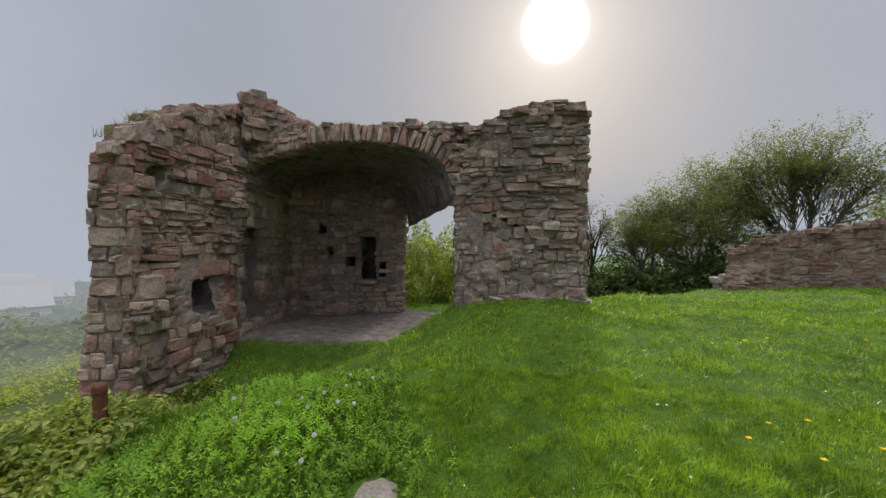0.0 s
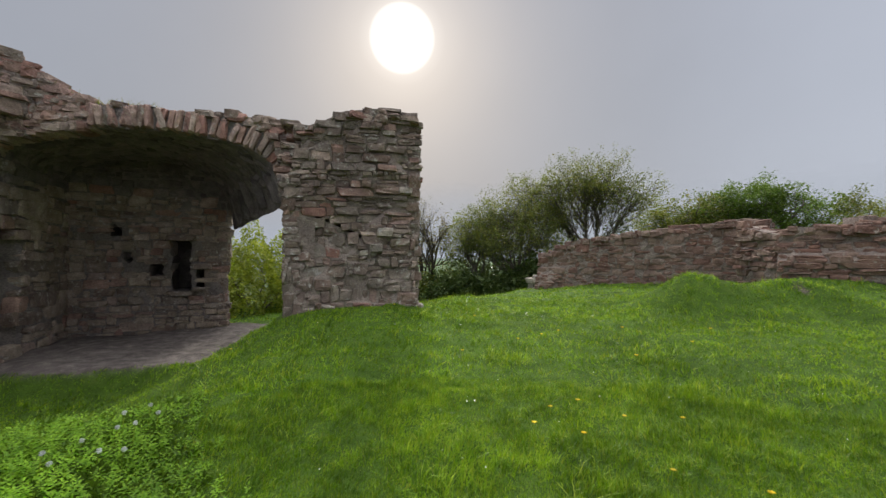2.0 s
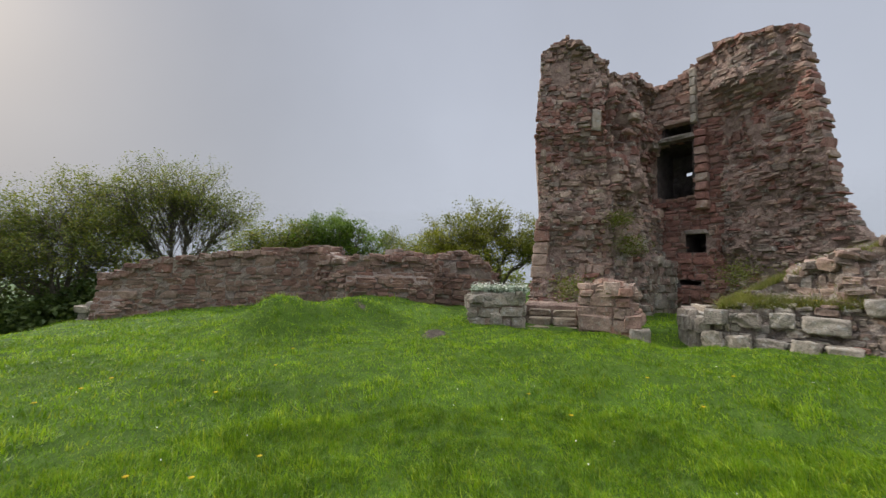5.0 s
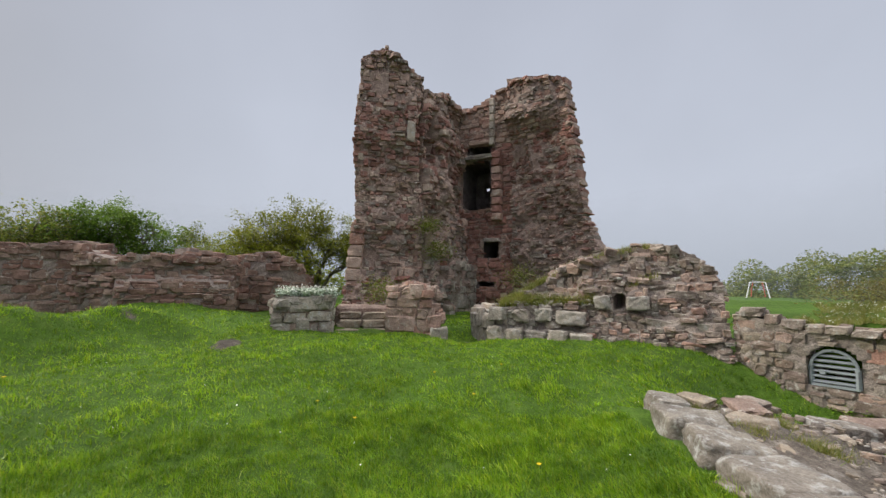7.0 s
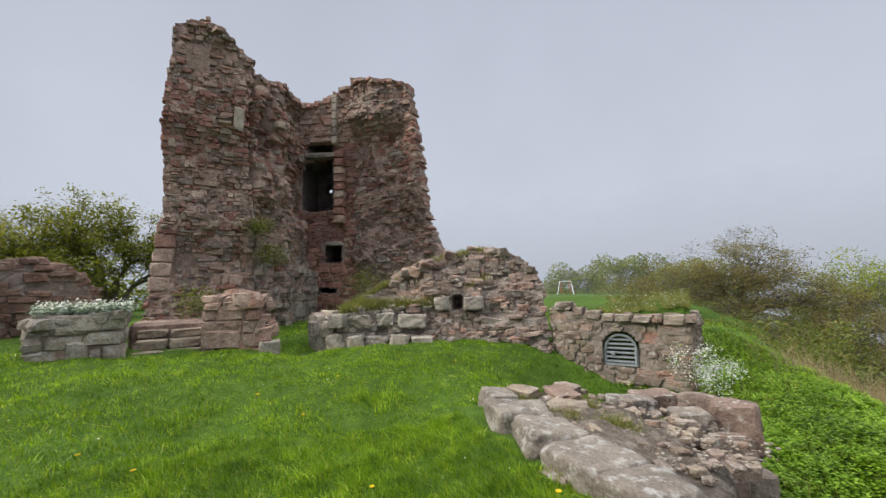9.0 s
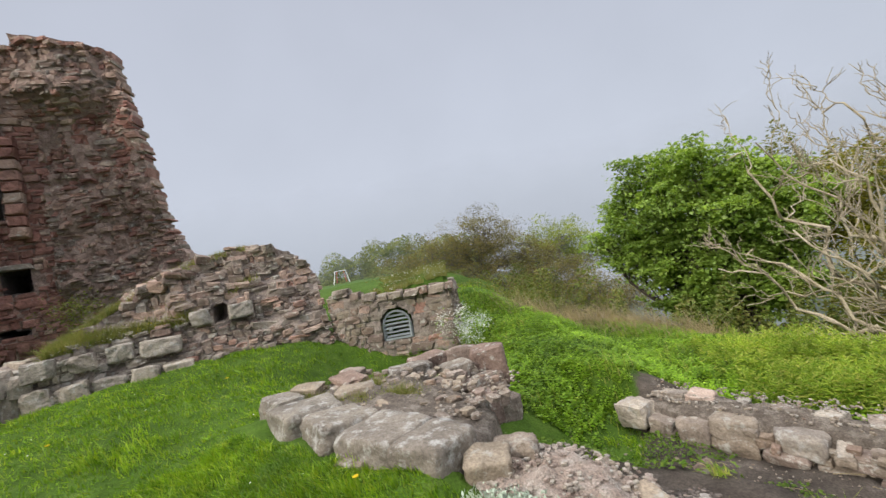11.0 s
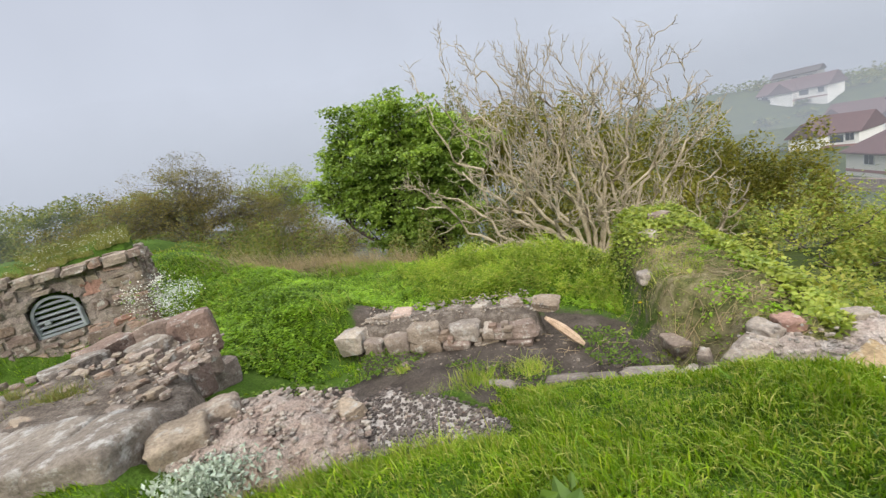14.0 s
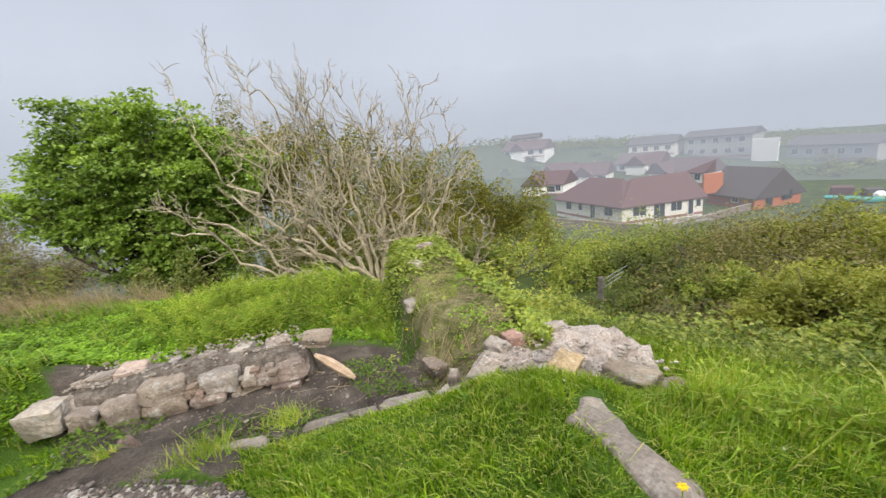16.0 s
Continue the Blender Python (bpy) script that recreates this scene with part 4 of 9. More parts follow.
def ruined_tower():
    t = thing("ruined_tower", "tall roofless red sandstone tower, broken open with a doorway and fireplace", "tower", (13, -2, 0.6))
    mas = Masonry(t, (12.2, -2.2, 3.5))

    def redder(u, z):
        k = rnd(0, 1)
        if k < (0.14 if 4.0 < z < 6.9 else 0.34):
            return M_GREY
        if k < (0.2 if z > 4.0 else 0.42):
            return M_BUFF
        return M_TOWER_RED if (4.9 < z < 6.8 and rnd(0, 1) < 0.75) or rnd(0, 1) < 0.14 else M_TOWER
    # the left wing, end on
    wall_face(mas, (12.19, 1.12), (12.36, -0.92), 0.9, lin((0, 7.5), (0.12, 8.2), (0.5, 8.42), (0.8, 8.58), (1.3, 8.3), (2.05, 7.65)), M_TOWER, M_MORTAR_TOWER, 2.4,
              (0.07, 0.17), (0.10, 0.28), proud=0.08, pick=redder, ragged=0.16, lumpy=0.17, bed=0.02, skew=0.12, wavy=0.09,
              ulo=lin((0.9, -0.2), (1.9, -0.06), (3.25, 0.14), (4.4, 0.1), (5.6, 0.02), (6.6, 0.1), (8, 0.18)),
              uhi=lin((0.9, 2.1), (3, 2.05), (5, 1.9), (6.5, 1.85), (7.5, 2.0)),
              bulge=lambda u, z: 0.22 * float(sm(2.6, 1.2, z)) + 0.08 * math.sin(2.3 * z) + 0.05 * math.sin(5 * u + z))
    block(mas, (12.17, -0.52, 6.0), (0.26, 0.22, 0.62), 1.57, M_PALE)
    for k in range(5):
        block(mas, (12.2, 1.0 - 0.03 * k, 1.9 + 0.33 * k), (0.42, 0.3, 0.33), 1.57, M_TOWER)
    # its inner side, running back
    wall_face(mas, (12.36, -0.95), (14.5, -2.62), 0.2, lin((0, 7.4), (1.2, 7.8), (1.7, 8.05), (2.2, 7.85), (2.72, 7.75)), M_TOWER, M_MORTAR_TOWER, 1.2,
              (0.08, 0.19), (0.12, 0.32), proud=0.10, lumpy=0.22, bed=0.02, skew=0.12, wavy=0.09, bulge=lambda u, z: 0.10 * math.sin(3 * z + u) - 0.3 * float(sm(3.5, 4.2, z)) * float(sm(1.0, 1.4, u)) - 0.38 * float(sm(0.12, 0.22, u)) * float(sm(0.62, 0.48, u)) * float(sm(4.9, 5.6, z)) * float(sm(7.2, 6.8, z)) + 0.16 * float(sm(0.7, 0.85, u)) * float(sm(1.3, 1.1, u)) * float(sm(6.6, 5.9, z)) + 0.30 * float(sm(2.6, 1.3, z)),
              mask=lambda u, z: u > 1.15 and z < 2.3, pick=lambda u, z: M_PALE if z < 2.9 and rnd(0, 1) < 0.45 else redder(u, z))
    # squared grey stones at its foot
    wall_face(mas, (13.10, -1.78), (14.35, -2.76), 0.2, lin((0, 2.2), (0.6, 2.45), (1.6, 2.3)), M_GREY, M_MORTAR_TOWER, 0.6, (0.20, 0.28), (0.2, 0.36),
              proud=0.03, lumpy=0.03, wavy=0.02, skew=0.03, bulge=lambda u, z: 0.13, pick=lambda u, z: M_PALE if rnd(0, 1) < 0.55 else M_GREY)
    # the back, with the fireplace, slots and a small window
    fire, slot, win, s1, s2 = (0.55, 1.45, 4.3, 5.85), (0.72, 1.45, 6.08, 6.36), (1.30, 1.72, 2.58, 3.08), (1.02, 1.55, 1.62, 1.72), (1.15, 1.55, 0.72, 1.0)
    wall_face(mas, (14.84, -2.02), (13.72, -4.05), 0.1, lin((0, 7.8), (1.1, 7.95), (1.6, 8.25), (2.32, 8.55)), M_TOWER_RED, M_MORTAR_TOWER, 1.7,
              (0.10, 0.20), (0.16, 0.42), proud=0.05, cell=0.075, lining=(inbox(*[(p - 0.06, q + 0.06, r - 0.06, s + 0.06) for p, q, r, s in (fire, slot, win, s1, s2)]), M_RECESS_SHADE), bulge=recess([fire], 1.3, recess([slot, win, s1, s2], 1.3, lambda u, z: -0.35 if 0.58 < u < 1.42 and 3.8 < z <= 4.3 else 0.0)), mask=inbox(fire, slot, win, s1, s2),
              through=inbox((0.86, 1.16, 5.12, 5.33)), pick=lambda u, z: M_TOWER if z > 6.4 or rnd(0, 1) < 0.15 else M_TOWER_RED)
    block(mas, (14.16, -2.98, 5.97), (1.15, 0.42, 0.17), -2.08, M_PALE)
    block(mas, (14.12, -2.96, 6.44), (0.9, 0.34, 0.13), -2.08, M_TOWER)
    block(mas, (14.08, -3.35, 3.15), (0.62, 0.3, 0.13), -2.08, M_PALE)
    for k in range(6):
        block(mas, (13.86, -3.30, 6.45 + 0.27 * k), (0.18, 0.22, 0.27), -2.08, M_PALE)
    for k in range(9):
        block(mas, (13.82 + rnd(-0.03, 0.03), -3.46, 3.9 + 0.26 * k), (0.34, 0.4, 0.25), -2.08, M_TOWER_RED if k % 3 else M_TOWER)
    # the right wing
    wall_face(mas, (13.75, -3.95), (11.35, -5.9), 0.3, lin((0, 8.55), (0.5, 8.4), (1.2, 8.3), (1.75, 8.2), (2.3, 7.9), (3.2, 7.8)), M_TOWER, M_MORTAR_TOWER, 0.35,
              (0.07, 0.16), (0.11, 0.32), proud=0.08, pick=redder, ragged=0.16, lumpy=0.15, depth=0.5, bed=0.015, skew=0.09, wavy=0.07,
              uhi=lin((0.5, 3.2), (2.67, 3.05), (3.1, 2.78), (3.58, 2.52), (5.4, 2.32), (7.0, 2.06), (7.3, 1.95), (7.9, 1.88)),
              bulge=lambda u, z: 0.40 * float(sm(6.5, 7.2, z)) * float(sm(2.0, 1.2, u)) + 0.06 * math.sin(3 * z) - 0.18 * float(sm(0.9, 1.3, u)) * float(sm(2.2, 1.6, u)) + 0.1 * float(sm(2.4, 1.2, z)),
              mask=inbox((1.93, 2.07, 4.62, 4.76), (0.12, 0.34, 6.0, 6.35)))
    wall_face(mas, (14.6, 0.85), (12.3, 0.95), 0.8, lin((0, 7.0), (2.3, 7.9)), M_TOWER, M_MORTAR_TOWER, 0.8, (0.14, 0.26), (0.25, 0.6), proud=0.08)
    mas.build()


ruined_tower()


# ---------------------------------------------------------------- steps and their piers
def stone_steps():
    t = thing("stone_steps", "three worn sandstone steps rising between rubble piers", "steps", (10.2, 0.6, 0.6))
    mas = Masonry(t, (10, 0.6, 1), name="tread")
    for k in range(3):
        for s in range(2):
            block(mas, (10.02 + 0.26 * k, 0.86 - 0.56 * s, 0.60 + 0.17 * k), (0.55, 0.42, 0.17), 1.6, M_BROWN)
    block(mas, (9.78, 0.6, 0.60), (1.3, 0.22, 0.08), 1.6, M_BROWN)
    mas.build()
    part("landing", box((10.95, 0.5, 0.75), (0.9, 1.5, 0.8), 0.05, 0.06), M_MORTAR_TOWER, t)


def steps_pier(name, label, a, b, z0, top, thick, material, near):
    t = thing(name, label, "stone pier", (*near[:2], z0), "piers beside the steps")
    mas = Masonry(t, near)
    wall_face(mas, a, b, z0, top, material, M_MORTAR_TOWER, thick, (0.18, 0.3), (0.25, 0.48), proud=0.04)
    d = (Vector(b) - Vector(a)).normalized()
    out = Vector((d.y, -d.x))
    for p, q in ((Vector(b), Vector(b) - out * thick), (Vector(a) - out * thick, Vector(a))):
        wall_face(mas, p, q, z0, lambda u, f=top, e=(Vector(b) - Vector(a)).length, far=p == Vector(b): f(e if far else 0.0), material, M_MORTAR_TOWER, 0.3, (0.18, 0.3), (0.25, 0.48), proud=0.04)
    for k in range(12):
        s, w = rnd(0, 1), rnd(0, 1)
        p = Vector(a).lerp(Vector(b), s) - out * thick * w
        block(mas, (p.x, p.y, top(s * (Vector(b) - Vector(a)).length) - 0.05), (rnd(0.2, 0.4), rnd(0.2, 0.35), 0.16), rnd(0, 3), material)
    mas.build()
    return t


stone_steps()
steps_pier("rubble_pier", "squat pale rubble pier topped with white flowers beside the steps", (9.4, 2.3), (9.62, 1.14), 0.4, lin((0, 1.30), (0.3, 1.42), (1.2, 1.42)), 1.0, M_PALE, (9.5, 1.7, 1))
steps_pier("rubble_pier", "reddish rubble pier with a stepped broken end beside the steps", (9.68, 0.03), (9.36, -0.92), 0.3, lin((0, 1.35), (0.12, 1.6), (0.5, 1.72), (0.9, 1.6), (1.0, 1.1)), 0.8, M_TOWER, (9.6, -0.5, 1))
corner = thing("corner_block", "squared pale sandstone block lying on grass by the doorway", "stone block", (9.3, -1.08, 0.35))
box_mas = Masonry(corner, (9.3, -1, 0.6), name="block")
block(box_mas, (9.34, -1.08, 0.58), (0.38, 0.4, 0.46), 1.5, M_PALE, "b")
block(box_mas, (9.5, -0.98, 0.9), (0.34, 0.4, 0.3), 1.5, M_TOWER, "s")
box_mas.build()


# ---------------------------------------------------------------- rubble wall with the grille
def rubble_wall():
    t = thing("rubble_wall", "long tumbled rubble wall with grassy top, flowers and a small square niche", "wall", (8, -4.5, 0.4))
    mas = Masonry(t, (7.5, -4.2, 1.0))
    nic = (2.42, 2.62, 1.22, 1.52)
    slope = lambda u, z: -0.42 * (z - 0.5) * float(sm(0.0, 1.0, u)) - 0.25 * float(sm(1.3, 1.5, z)) * float(sm(1.9, 1.5, u))
    wall_face(mas, (9.15, -2.08), (7.0, -5.75), lin((0, 0.2), (4.25, 0.0)), lin((0, 1.0), (0.25, 1.28), (0.9, 1.72), (1.5, 2.06), (2.2, 2.32), (2.9, 2.48), (3.3, 2.48), (3.9, 2.15), (4.26, 1.85)), M_GREY, M_MORTAR, 1.2,
              (0.06, 0.15), (0.09, 0.27), bulge=recess([nic], 0.5, slope), mask=inbox(nic), proud=0.09, ragged=0.16, cell=0.08, lumpy=0.14, bed=0.035, skew=0.16, wavy=0.11,
              pick=lambda u, z: M_PALE if (u < 1.6 and z < 1.35) or rnd(0, 1) < 0.08 else (M_TOWER if rnd(0, 1) < 0.3 else M_GREY))
    wall_face(mas, (9.95, -1.9), (9.15, -2.08), 0.2, lin((0, 1.3), (0.8, 1.0)), M_PALE, M_MORTAR, 0.8, (0.25, 0.34), (0.4, 0.6), proud=0.05)
    a, b = Vector((9.15, -2.08, 0)), Vector((7.0, -5.75, 0))
    d = (b - a).normalized()
    o = Vector((d.y, -d.x, 0))
    for u, z, w, h in ((0.18, 0.70, 0.34, 0.30), (0.55, 0.69, 0.40, 0.28), (0.98, 0.67, 0.44, 0.26), (1.42, 0.68, 0.40, 0.27), (1.85, 0.66, 0.42, 0.24),
                       (0.22, 1.08, 0.36, 0.30), (0.68, 1.07, 0.36, 0.24), (1.12, 1.08, 0.32, 0.27), (1.62, 1.05, 0.58, 0.26)):
        p = a + d * u + o * (slope(u, z) + 0.02)
        block(mas, (p.x, p.y, z), (w * 1.06, 0.42, h * 1.06), math.atan2(d.y, d.x) + rnd(-0.04, 0.04), M_PALE, "b", (rnd(-0.03, 0.03), rnd(-0.04, 0.04)))
    for u, w in ((2.22, 0.34), (2.84, 0.4)):
        p = a + d * u + o * (slope(u, 1.37) + 0.06)
        block(mas, (p.x, p.y, 1.37), (w, 0.35, 0.28), math.atan2(d.y, d.x), M_PALE, "b")
    # loose stones on the crest
    for k in range(160):
        u = rnd(1.2, 4.2)
        z = float(np.interp(u, [0.9, 1.5, 2.2, 2.9, 3.3, 3.9, 4.26], [1.7, 2.04, 2.3, 2.46, 2.46, 2.13, 1.83]))
        p = a + d * u + o * (slope(u, z) - rnd(-0.1, 0.8))
        block(mas, (p.x, p.y, z + rnd(-0.12, 0.03)), (rnd(0.15, 0.4), rnd(0.15, 0.35), rnd(0.1, 0.2)), rnd(0, 3), M_TOWER if rnd(0, 1) < 0.1 else M_GREY, "s", (rnd(-0.3, 0.3), rnd(-0.3, 0.3)))
    mas.build()


def grille_wall():
    t = thing("cellar_wall", "turf-topped rubble cellar wall with a small arched opening", "wall", (6.1, -6.4, 0.0))
    mas = Masonry(t, (6, -6.2, 0.6))
    a, b = Vector((7.05, -5.8, 0)), Vector((5.12, -7.0, 0))
    d = (b - a).normalized()
    o = Vector((d.y, -d.x, 0))
    gc, gw = 1.21, 0.25

    def arch(u, z, w=gw):
        return abs(u - gc) < w and 0.28 < z and (z < 0.56 or (u - gc) ** 2 + ((z - 0.54) * 0.95) ** 2 < w * w)
    wall_face(mas, a.xy, b.xy, lin((0, 0.0), (1.0, -0.2), (2.3, -0.4)), lin((0, 1.35), (0.5, 1.22), (0.9, 1.12), (1.8, 1.12), (2.28, 1.1)), M_TOWER, M_MORTAR_PALE, 1.0,
              (0.08, 0.18), (0.11, 0.30), wavy=0.06, bed=0.006, cap=False, skew=0.14, bulge=lambda u, z: -0.42 if arch(u, z, gw + 0.03) else 0.05 * math.sin(3 * u), mask=lambda u, z: arch(u, z, gw + 0.03), proud=0.03, cell=0.05,
              pick=lambda u, z: (M_GREY, M_GREY, M_BROWN, M_BROWN, M_TOWER)[int(rnd(0, 4.99))])
    wall_face(mas, b.xy, (5.75, -8.4), -0.4, lin((0, 1.08), (1.5, 1.15)), M_GREY, M_MORTAR, 0.6, (0.10, 0.22), (0.15, 0.36), proud=0.04, cap=False)
    yaw = math.atan2(d.y, d.x)
    u = 0.1
    while u < 2.25:
        w = rnd(0.16, 0.36)
        for back_off in (0.06, 0.3):
            p = a + d * (u + w / 2) - o * back_off
            block(mas, (p.x, p.y, float(np.interp(u, [0, 0.5, 0.9, 2.3], [1.3, 1.18, 1.08, 1.07])) + rnd(-0.02, 0.02)), (w * 1.02, 0.3, rnd(0.10, 0.17)), yaw + rnd(-0.08, 0.08), M_GREY if rnd(0, 1) < 0.6 else M_BROWN)
        u += w
    mas.build()
    # turf roof
    verts, faces = [], []
    back = -o
    for j in range(9):
        for i in range(17):
            u, w = 0.80 + 1.5 * i / 16, 0.20 + 1.5 * j / 8
            p = a + d * u + back * w
            edge = min(j, 8 - j, i, 16 - i)
            verts.append((p.x, p.y, 1.08 + 0.16 * w + 0.10 * float(sm(1.2, 2.2, u)) + (0.06 if edge else -0.06) + 0.07 * noise.noise(Vector((u * 2, w * 2, 1)))))
    for j in range(8):
        for i in range(16):
            k = j * 17 + i
            faces.append((k, k + 1, k + 18, k + 17))
    n0 = len(verts)
    verts += [(x, y, z - 0.5) for x, y, z in verts]
    ring = [i for i in range(17)] + [j * 17 + 16 for j in range(1, 9)] + [8 * 17 + i for i in range(15, -1, -1)] + [j * 17 for j in range(7, 0, -1)]
    for p, q in zip(ring, ring[1:] + ring[:1]):
        faces.append((p, n0 + p, n0 + q, q))
    child("turf_roof", mesh_from("turf_roof", verts, faces, M_GROUND), t, "overgrown turf roof")
    # the arched steel grille
    g = thing("arched_grille", "grey galvanised steel arched grille with slanted louvre bars", "grille", (*(a + d * gc).xy, 0.3))

    def at(u, z, w=0.0):
        p = a + d * u + o * w
        return Vector((p.x, p.y, z))
    line = [at(gc - gw, 0.28, -0.05)] + [at(gc - gw * math.cos(math.pi * k / 14), 0.54 + gw * math.sin(math.pi * k / 14), -0.05) for k in range(15)] + [at(gc + gw, 0.28, -0.05)]
    bm = bmesh.new()
    path = line + [line[0]]
    for p, q in zip(path, path[1:]):
        mid, dd = (p + q) / 2, q - p
        mm = Matrix.Translation(mid) @ dd.to_track_quat("X", "Z").to_matrix().to_4x4() @ Matrix.Diagonal((dd.length + 0.02, 0.06, 0.035, 1))
        bmesh.ops.create_cube(bm, size=1, matrix=mm)
    part("frame", bm, M_STEEL, g)
    for k in range(6):
        z = 0.33 + 0.075 * k
        half = gw if z < 0.54 else math.sqrt(max(0.0, gw * gw - (z - 0.54) ** 2))
        c = at(gc, z, -0.06)
        part("bar", box(c, (2 * half - 0.02, 0.05, 0.02), yaw, 0.003, (0.5, 0)), M_STEEL, g)
    c = at(gc - 0.12, 0.47, -0.02)
    part("lock", box(c, (0.07, 0.04, 0.06), yaw, 0.006), M_STEEL, g)


M_STEEL = plain_material("galvanised_steel", (0.30, 0.33, 0.35), 0.5, 0.3, 0.12)
rubble_wall()
grille_wall()



# ---------------------------------------------------------------- foundations in the foreground
def lump(name, outline, z_top, z_base, material, owner, label="", seed=1, cells=26, rough=0.05, crown=0.08):
    """A worn, uneven mass over a plan outline: a domed sheet with a skirt."""
    pts = [Vector(p) for p in outline]
    c = sum(pts, Vector((0, 0))) / len(pts)
    n = len(pts)
    dense = []
    for i in range(n):
        for k in range(6):
            dense.append(pts[i].lerp(pts[(i + 1) % n], k / 6))
    m = len(dense)
    verts, faces = [], []
    rings = 9
    for r in range(rings + 1):
        f = r / rings
        for i, p in enumerate(dense):
            q = c.lerp(p, f)
            wob = 0.06 * noise.noise(Vector((q.x * 3, q.y * 3, seed))) * f
            q = q + (p - c).normalized() * wob
            zt = z_top(q.x, q.y) if callable(z_top) else z_top
            z = zt + crown * (1 - f * f) + rough * noise.noise(Vector((q.x * 5, q.y * 5, seed))) + rough * 0.6 * noise.noise(Vector((q.x * 14, q.y * 14, seed + 3)))
            if r == rings:
                z -= 0.04
            verts.append((q.x, q.y, z))
    for i, p in enumerate(dense):
        q = p + (p - c).normalized() * 0.05
        verts.append((q.x, q.y, z_base))
    for r in range(rings + 1):
        for i in range(m):
            a, b = r * m + i, r * m + (i + 1) % m
            faces.append((a, a + m, b + m, b))
    return child(name, mesh_from(name, verts, faces, material, True), owner, label)


def near_foundation():
    t = thing("stone_foundation", "low foundation wall edged with big lichened white blocks, rubble filled", "wall", (3.3, -2.9, 0.2))
    lump("rubble_fill", [(4.8, -2.75), (4.1, -2.6), (3.3, -2.5), (2.4, -2.5), (2.5, -3.2), (3.2, -3.7), (4.2, -4.0), (5.0, -3.5)], 0.44, -0.1, M_RUBBLE, t, "earth and stone chips", 2)
    mas = Masonry(t, (3.3, -2.6, 0.4), name="block")
    for x, y, w, d, h, tu in ((4.66, -2.90, 0.46, 0.34, 0.30, -0.25), (4.16, -2.78, 0.48, 0.58, 0.32, -0.30), (3.66, -2.68, 0.46, 0.56, 0.34, -0.28), (3.08, -2.56, 0.62, 0.50, 0.38, -0.16), (2.62, -2.48, 0.42, 0.46, 0.38, -0.08)):
        block(mas, (x, y, 0.59 - h / 2), (w * 1.03, d, h), tu, M_BLOCK, "d", (rnd(0.02, 0.08), rnd(-0.05, 0.05)))
    for x, y, w, d, h, tu in ((2.75, -2.42, 0.3, 0.2, 0.2, 0.2), (3.2, -2.36, 0.28, 0.2, 0.18, 0.1), (2.3, -2.55, 0.3, 0.28, 0.24, 0.5), (2.2, -2.75, 0.3, 0.22, 0.2, 0.3)):
        block(mas, (x, y, 0.36), (w, d, h), tu, M_BROWN, "b")
    # reddish slabs behind the edge and the darker slabs of the cross wall
    for x, y, z, w, d, h, tu in ((4.65, -3.2, 0.54, 0.35, 0.25, 0.12, 0.3), (4.35, -3.5, 0.52, 0.5, 0.3, 0.16, -0.4), (4.55, -3.75, 0.52, 0.32, 0.2, 0.12, -0.2), (4.0, -3.25, 0.52, 0.4, 0.3, 0.12, 0.6)):
        block(mas, (x, y, z), (w, d, h), tu, M_BROWN if tu > 0.25 else M_GREY, "b")
    for x, y, z, w, d, h, tu in ((4.02, -4.1, 0.38, 0.5, 0.34, 0.26, 1.05), (4.08, -4.55, 0.36, 0.5, 0.3, 0.26, 1.2), (3.78, -4.88, 0.34, 0.42, 0.34, 0.3, 0.4), (3.36, -4.78, 0.26, 0.44, 0.4, 0.5, 0.5),
                                 (3.25, -4.35, 0.12, 0.46, 0.3, 0.42, 1.1), (3.12, -3.95, 0.08, 0.44, 0.3, 0.36, 1.15), (3.05, -3.62, 0.16, 0.4, 0.26, 0.3, 1.2), (3.5, -4.05, 0.30, 0.44, 0.3, 0.2, 1.1), (3.6, -4.45, 0.32, 0.4, 0.34, 0.2, 0.9), (3.18, -4.6, -0.18, 0.4, 0.3, 0.3, 1.0)):
        block(mas, (x, y, z), (w, d, h), tu, M_GREY if rnd(0, 1) < 0.75 else M_BLOCK, "d", (rnd(-0.1, 0.1), rnd(-0.12, 0.12)))
    for k in range(420):
        x, y = rnd(2.5, 4.8), rnd(-3.9, -2.7)
        s = rnd(0.010, 0.030)
        block(mas, (x, y, 0.495 + rnd(-0.02, 0.02)), (s * rnd(0.8, 1.8), s, s * 0.6), rnd(0, 3), M_PALE if rnd(0, 1) < 0.5 else M_BROWN)
    for k in range(90):
        x, y = rnd(2.5, 4.85), rnd(-4.0, -2.75)
        s = rnd(0.035, 0.11)
        block(mas, (x, y, 0.485 + rnd(-0.02, 0.02)), (s * rnd(1.0, 1.7), s, s * 0.5), rnd(0, 3), (M_BROWN, M_BROWN, M_GREY)[k % 3], "s", (rnd(-0.2, 0.2), rnd(-0.2, 0.2)))
    mas.build()
    # mortar mass and the cobbled patch next to it
    t = thing("mortar_mass", "pinkish crumbling lime mortar and rubble of a wall core", "wall", (1.9, -2.4, 0.2))
    lump("mortar_core", [(2.45, -2.75), (2.35, -2.42), (1.95, -2.24), (1.5, -2.26), (1.30, -2.36), (1.38, -2.76), (1.75, -2.98), (2.2, -2.98)], lambda x, y: 0.18 + 0.13 * float(sm(1.3, 1.95, x)), -0.3, M_PINK, t, "", 5, rough=0.075, crown=0.07)
    mas = Masonry(t, (1.9, -2.3, 0.4), name="rubble_stone")
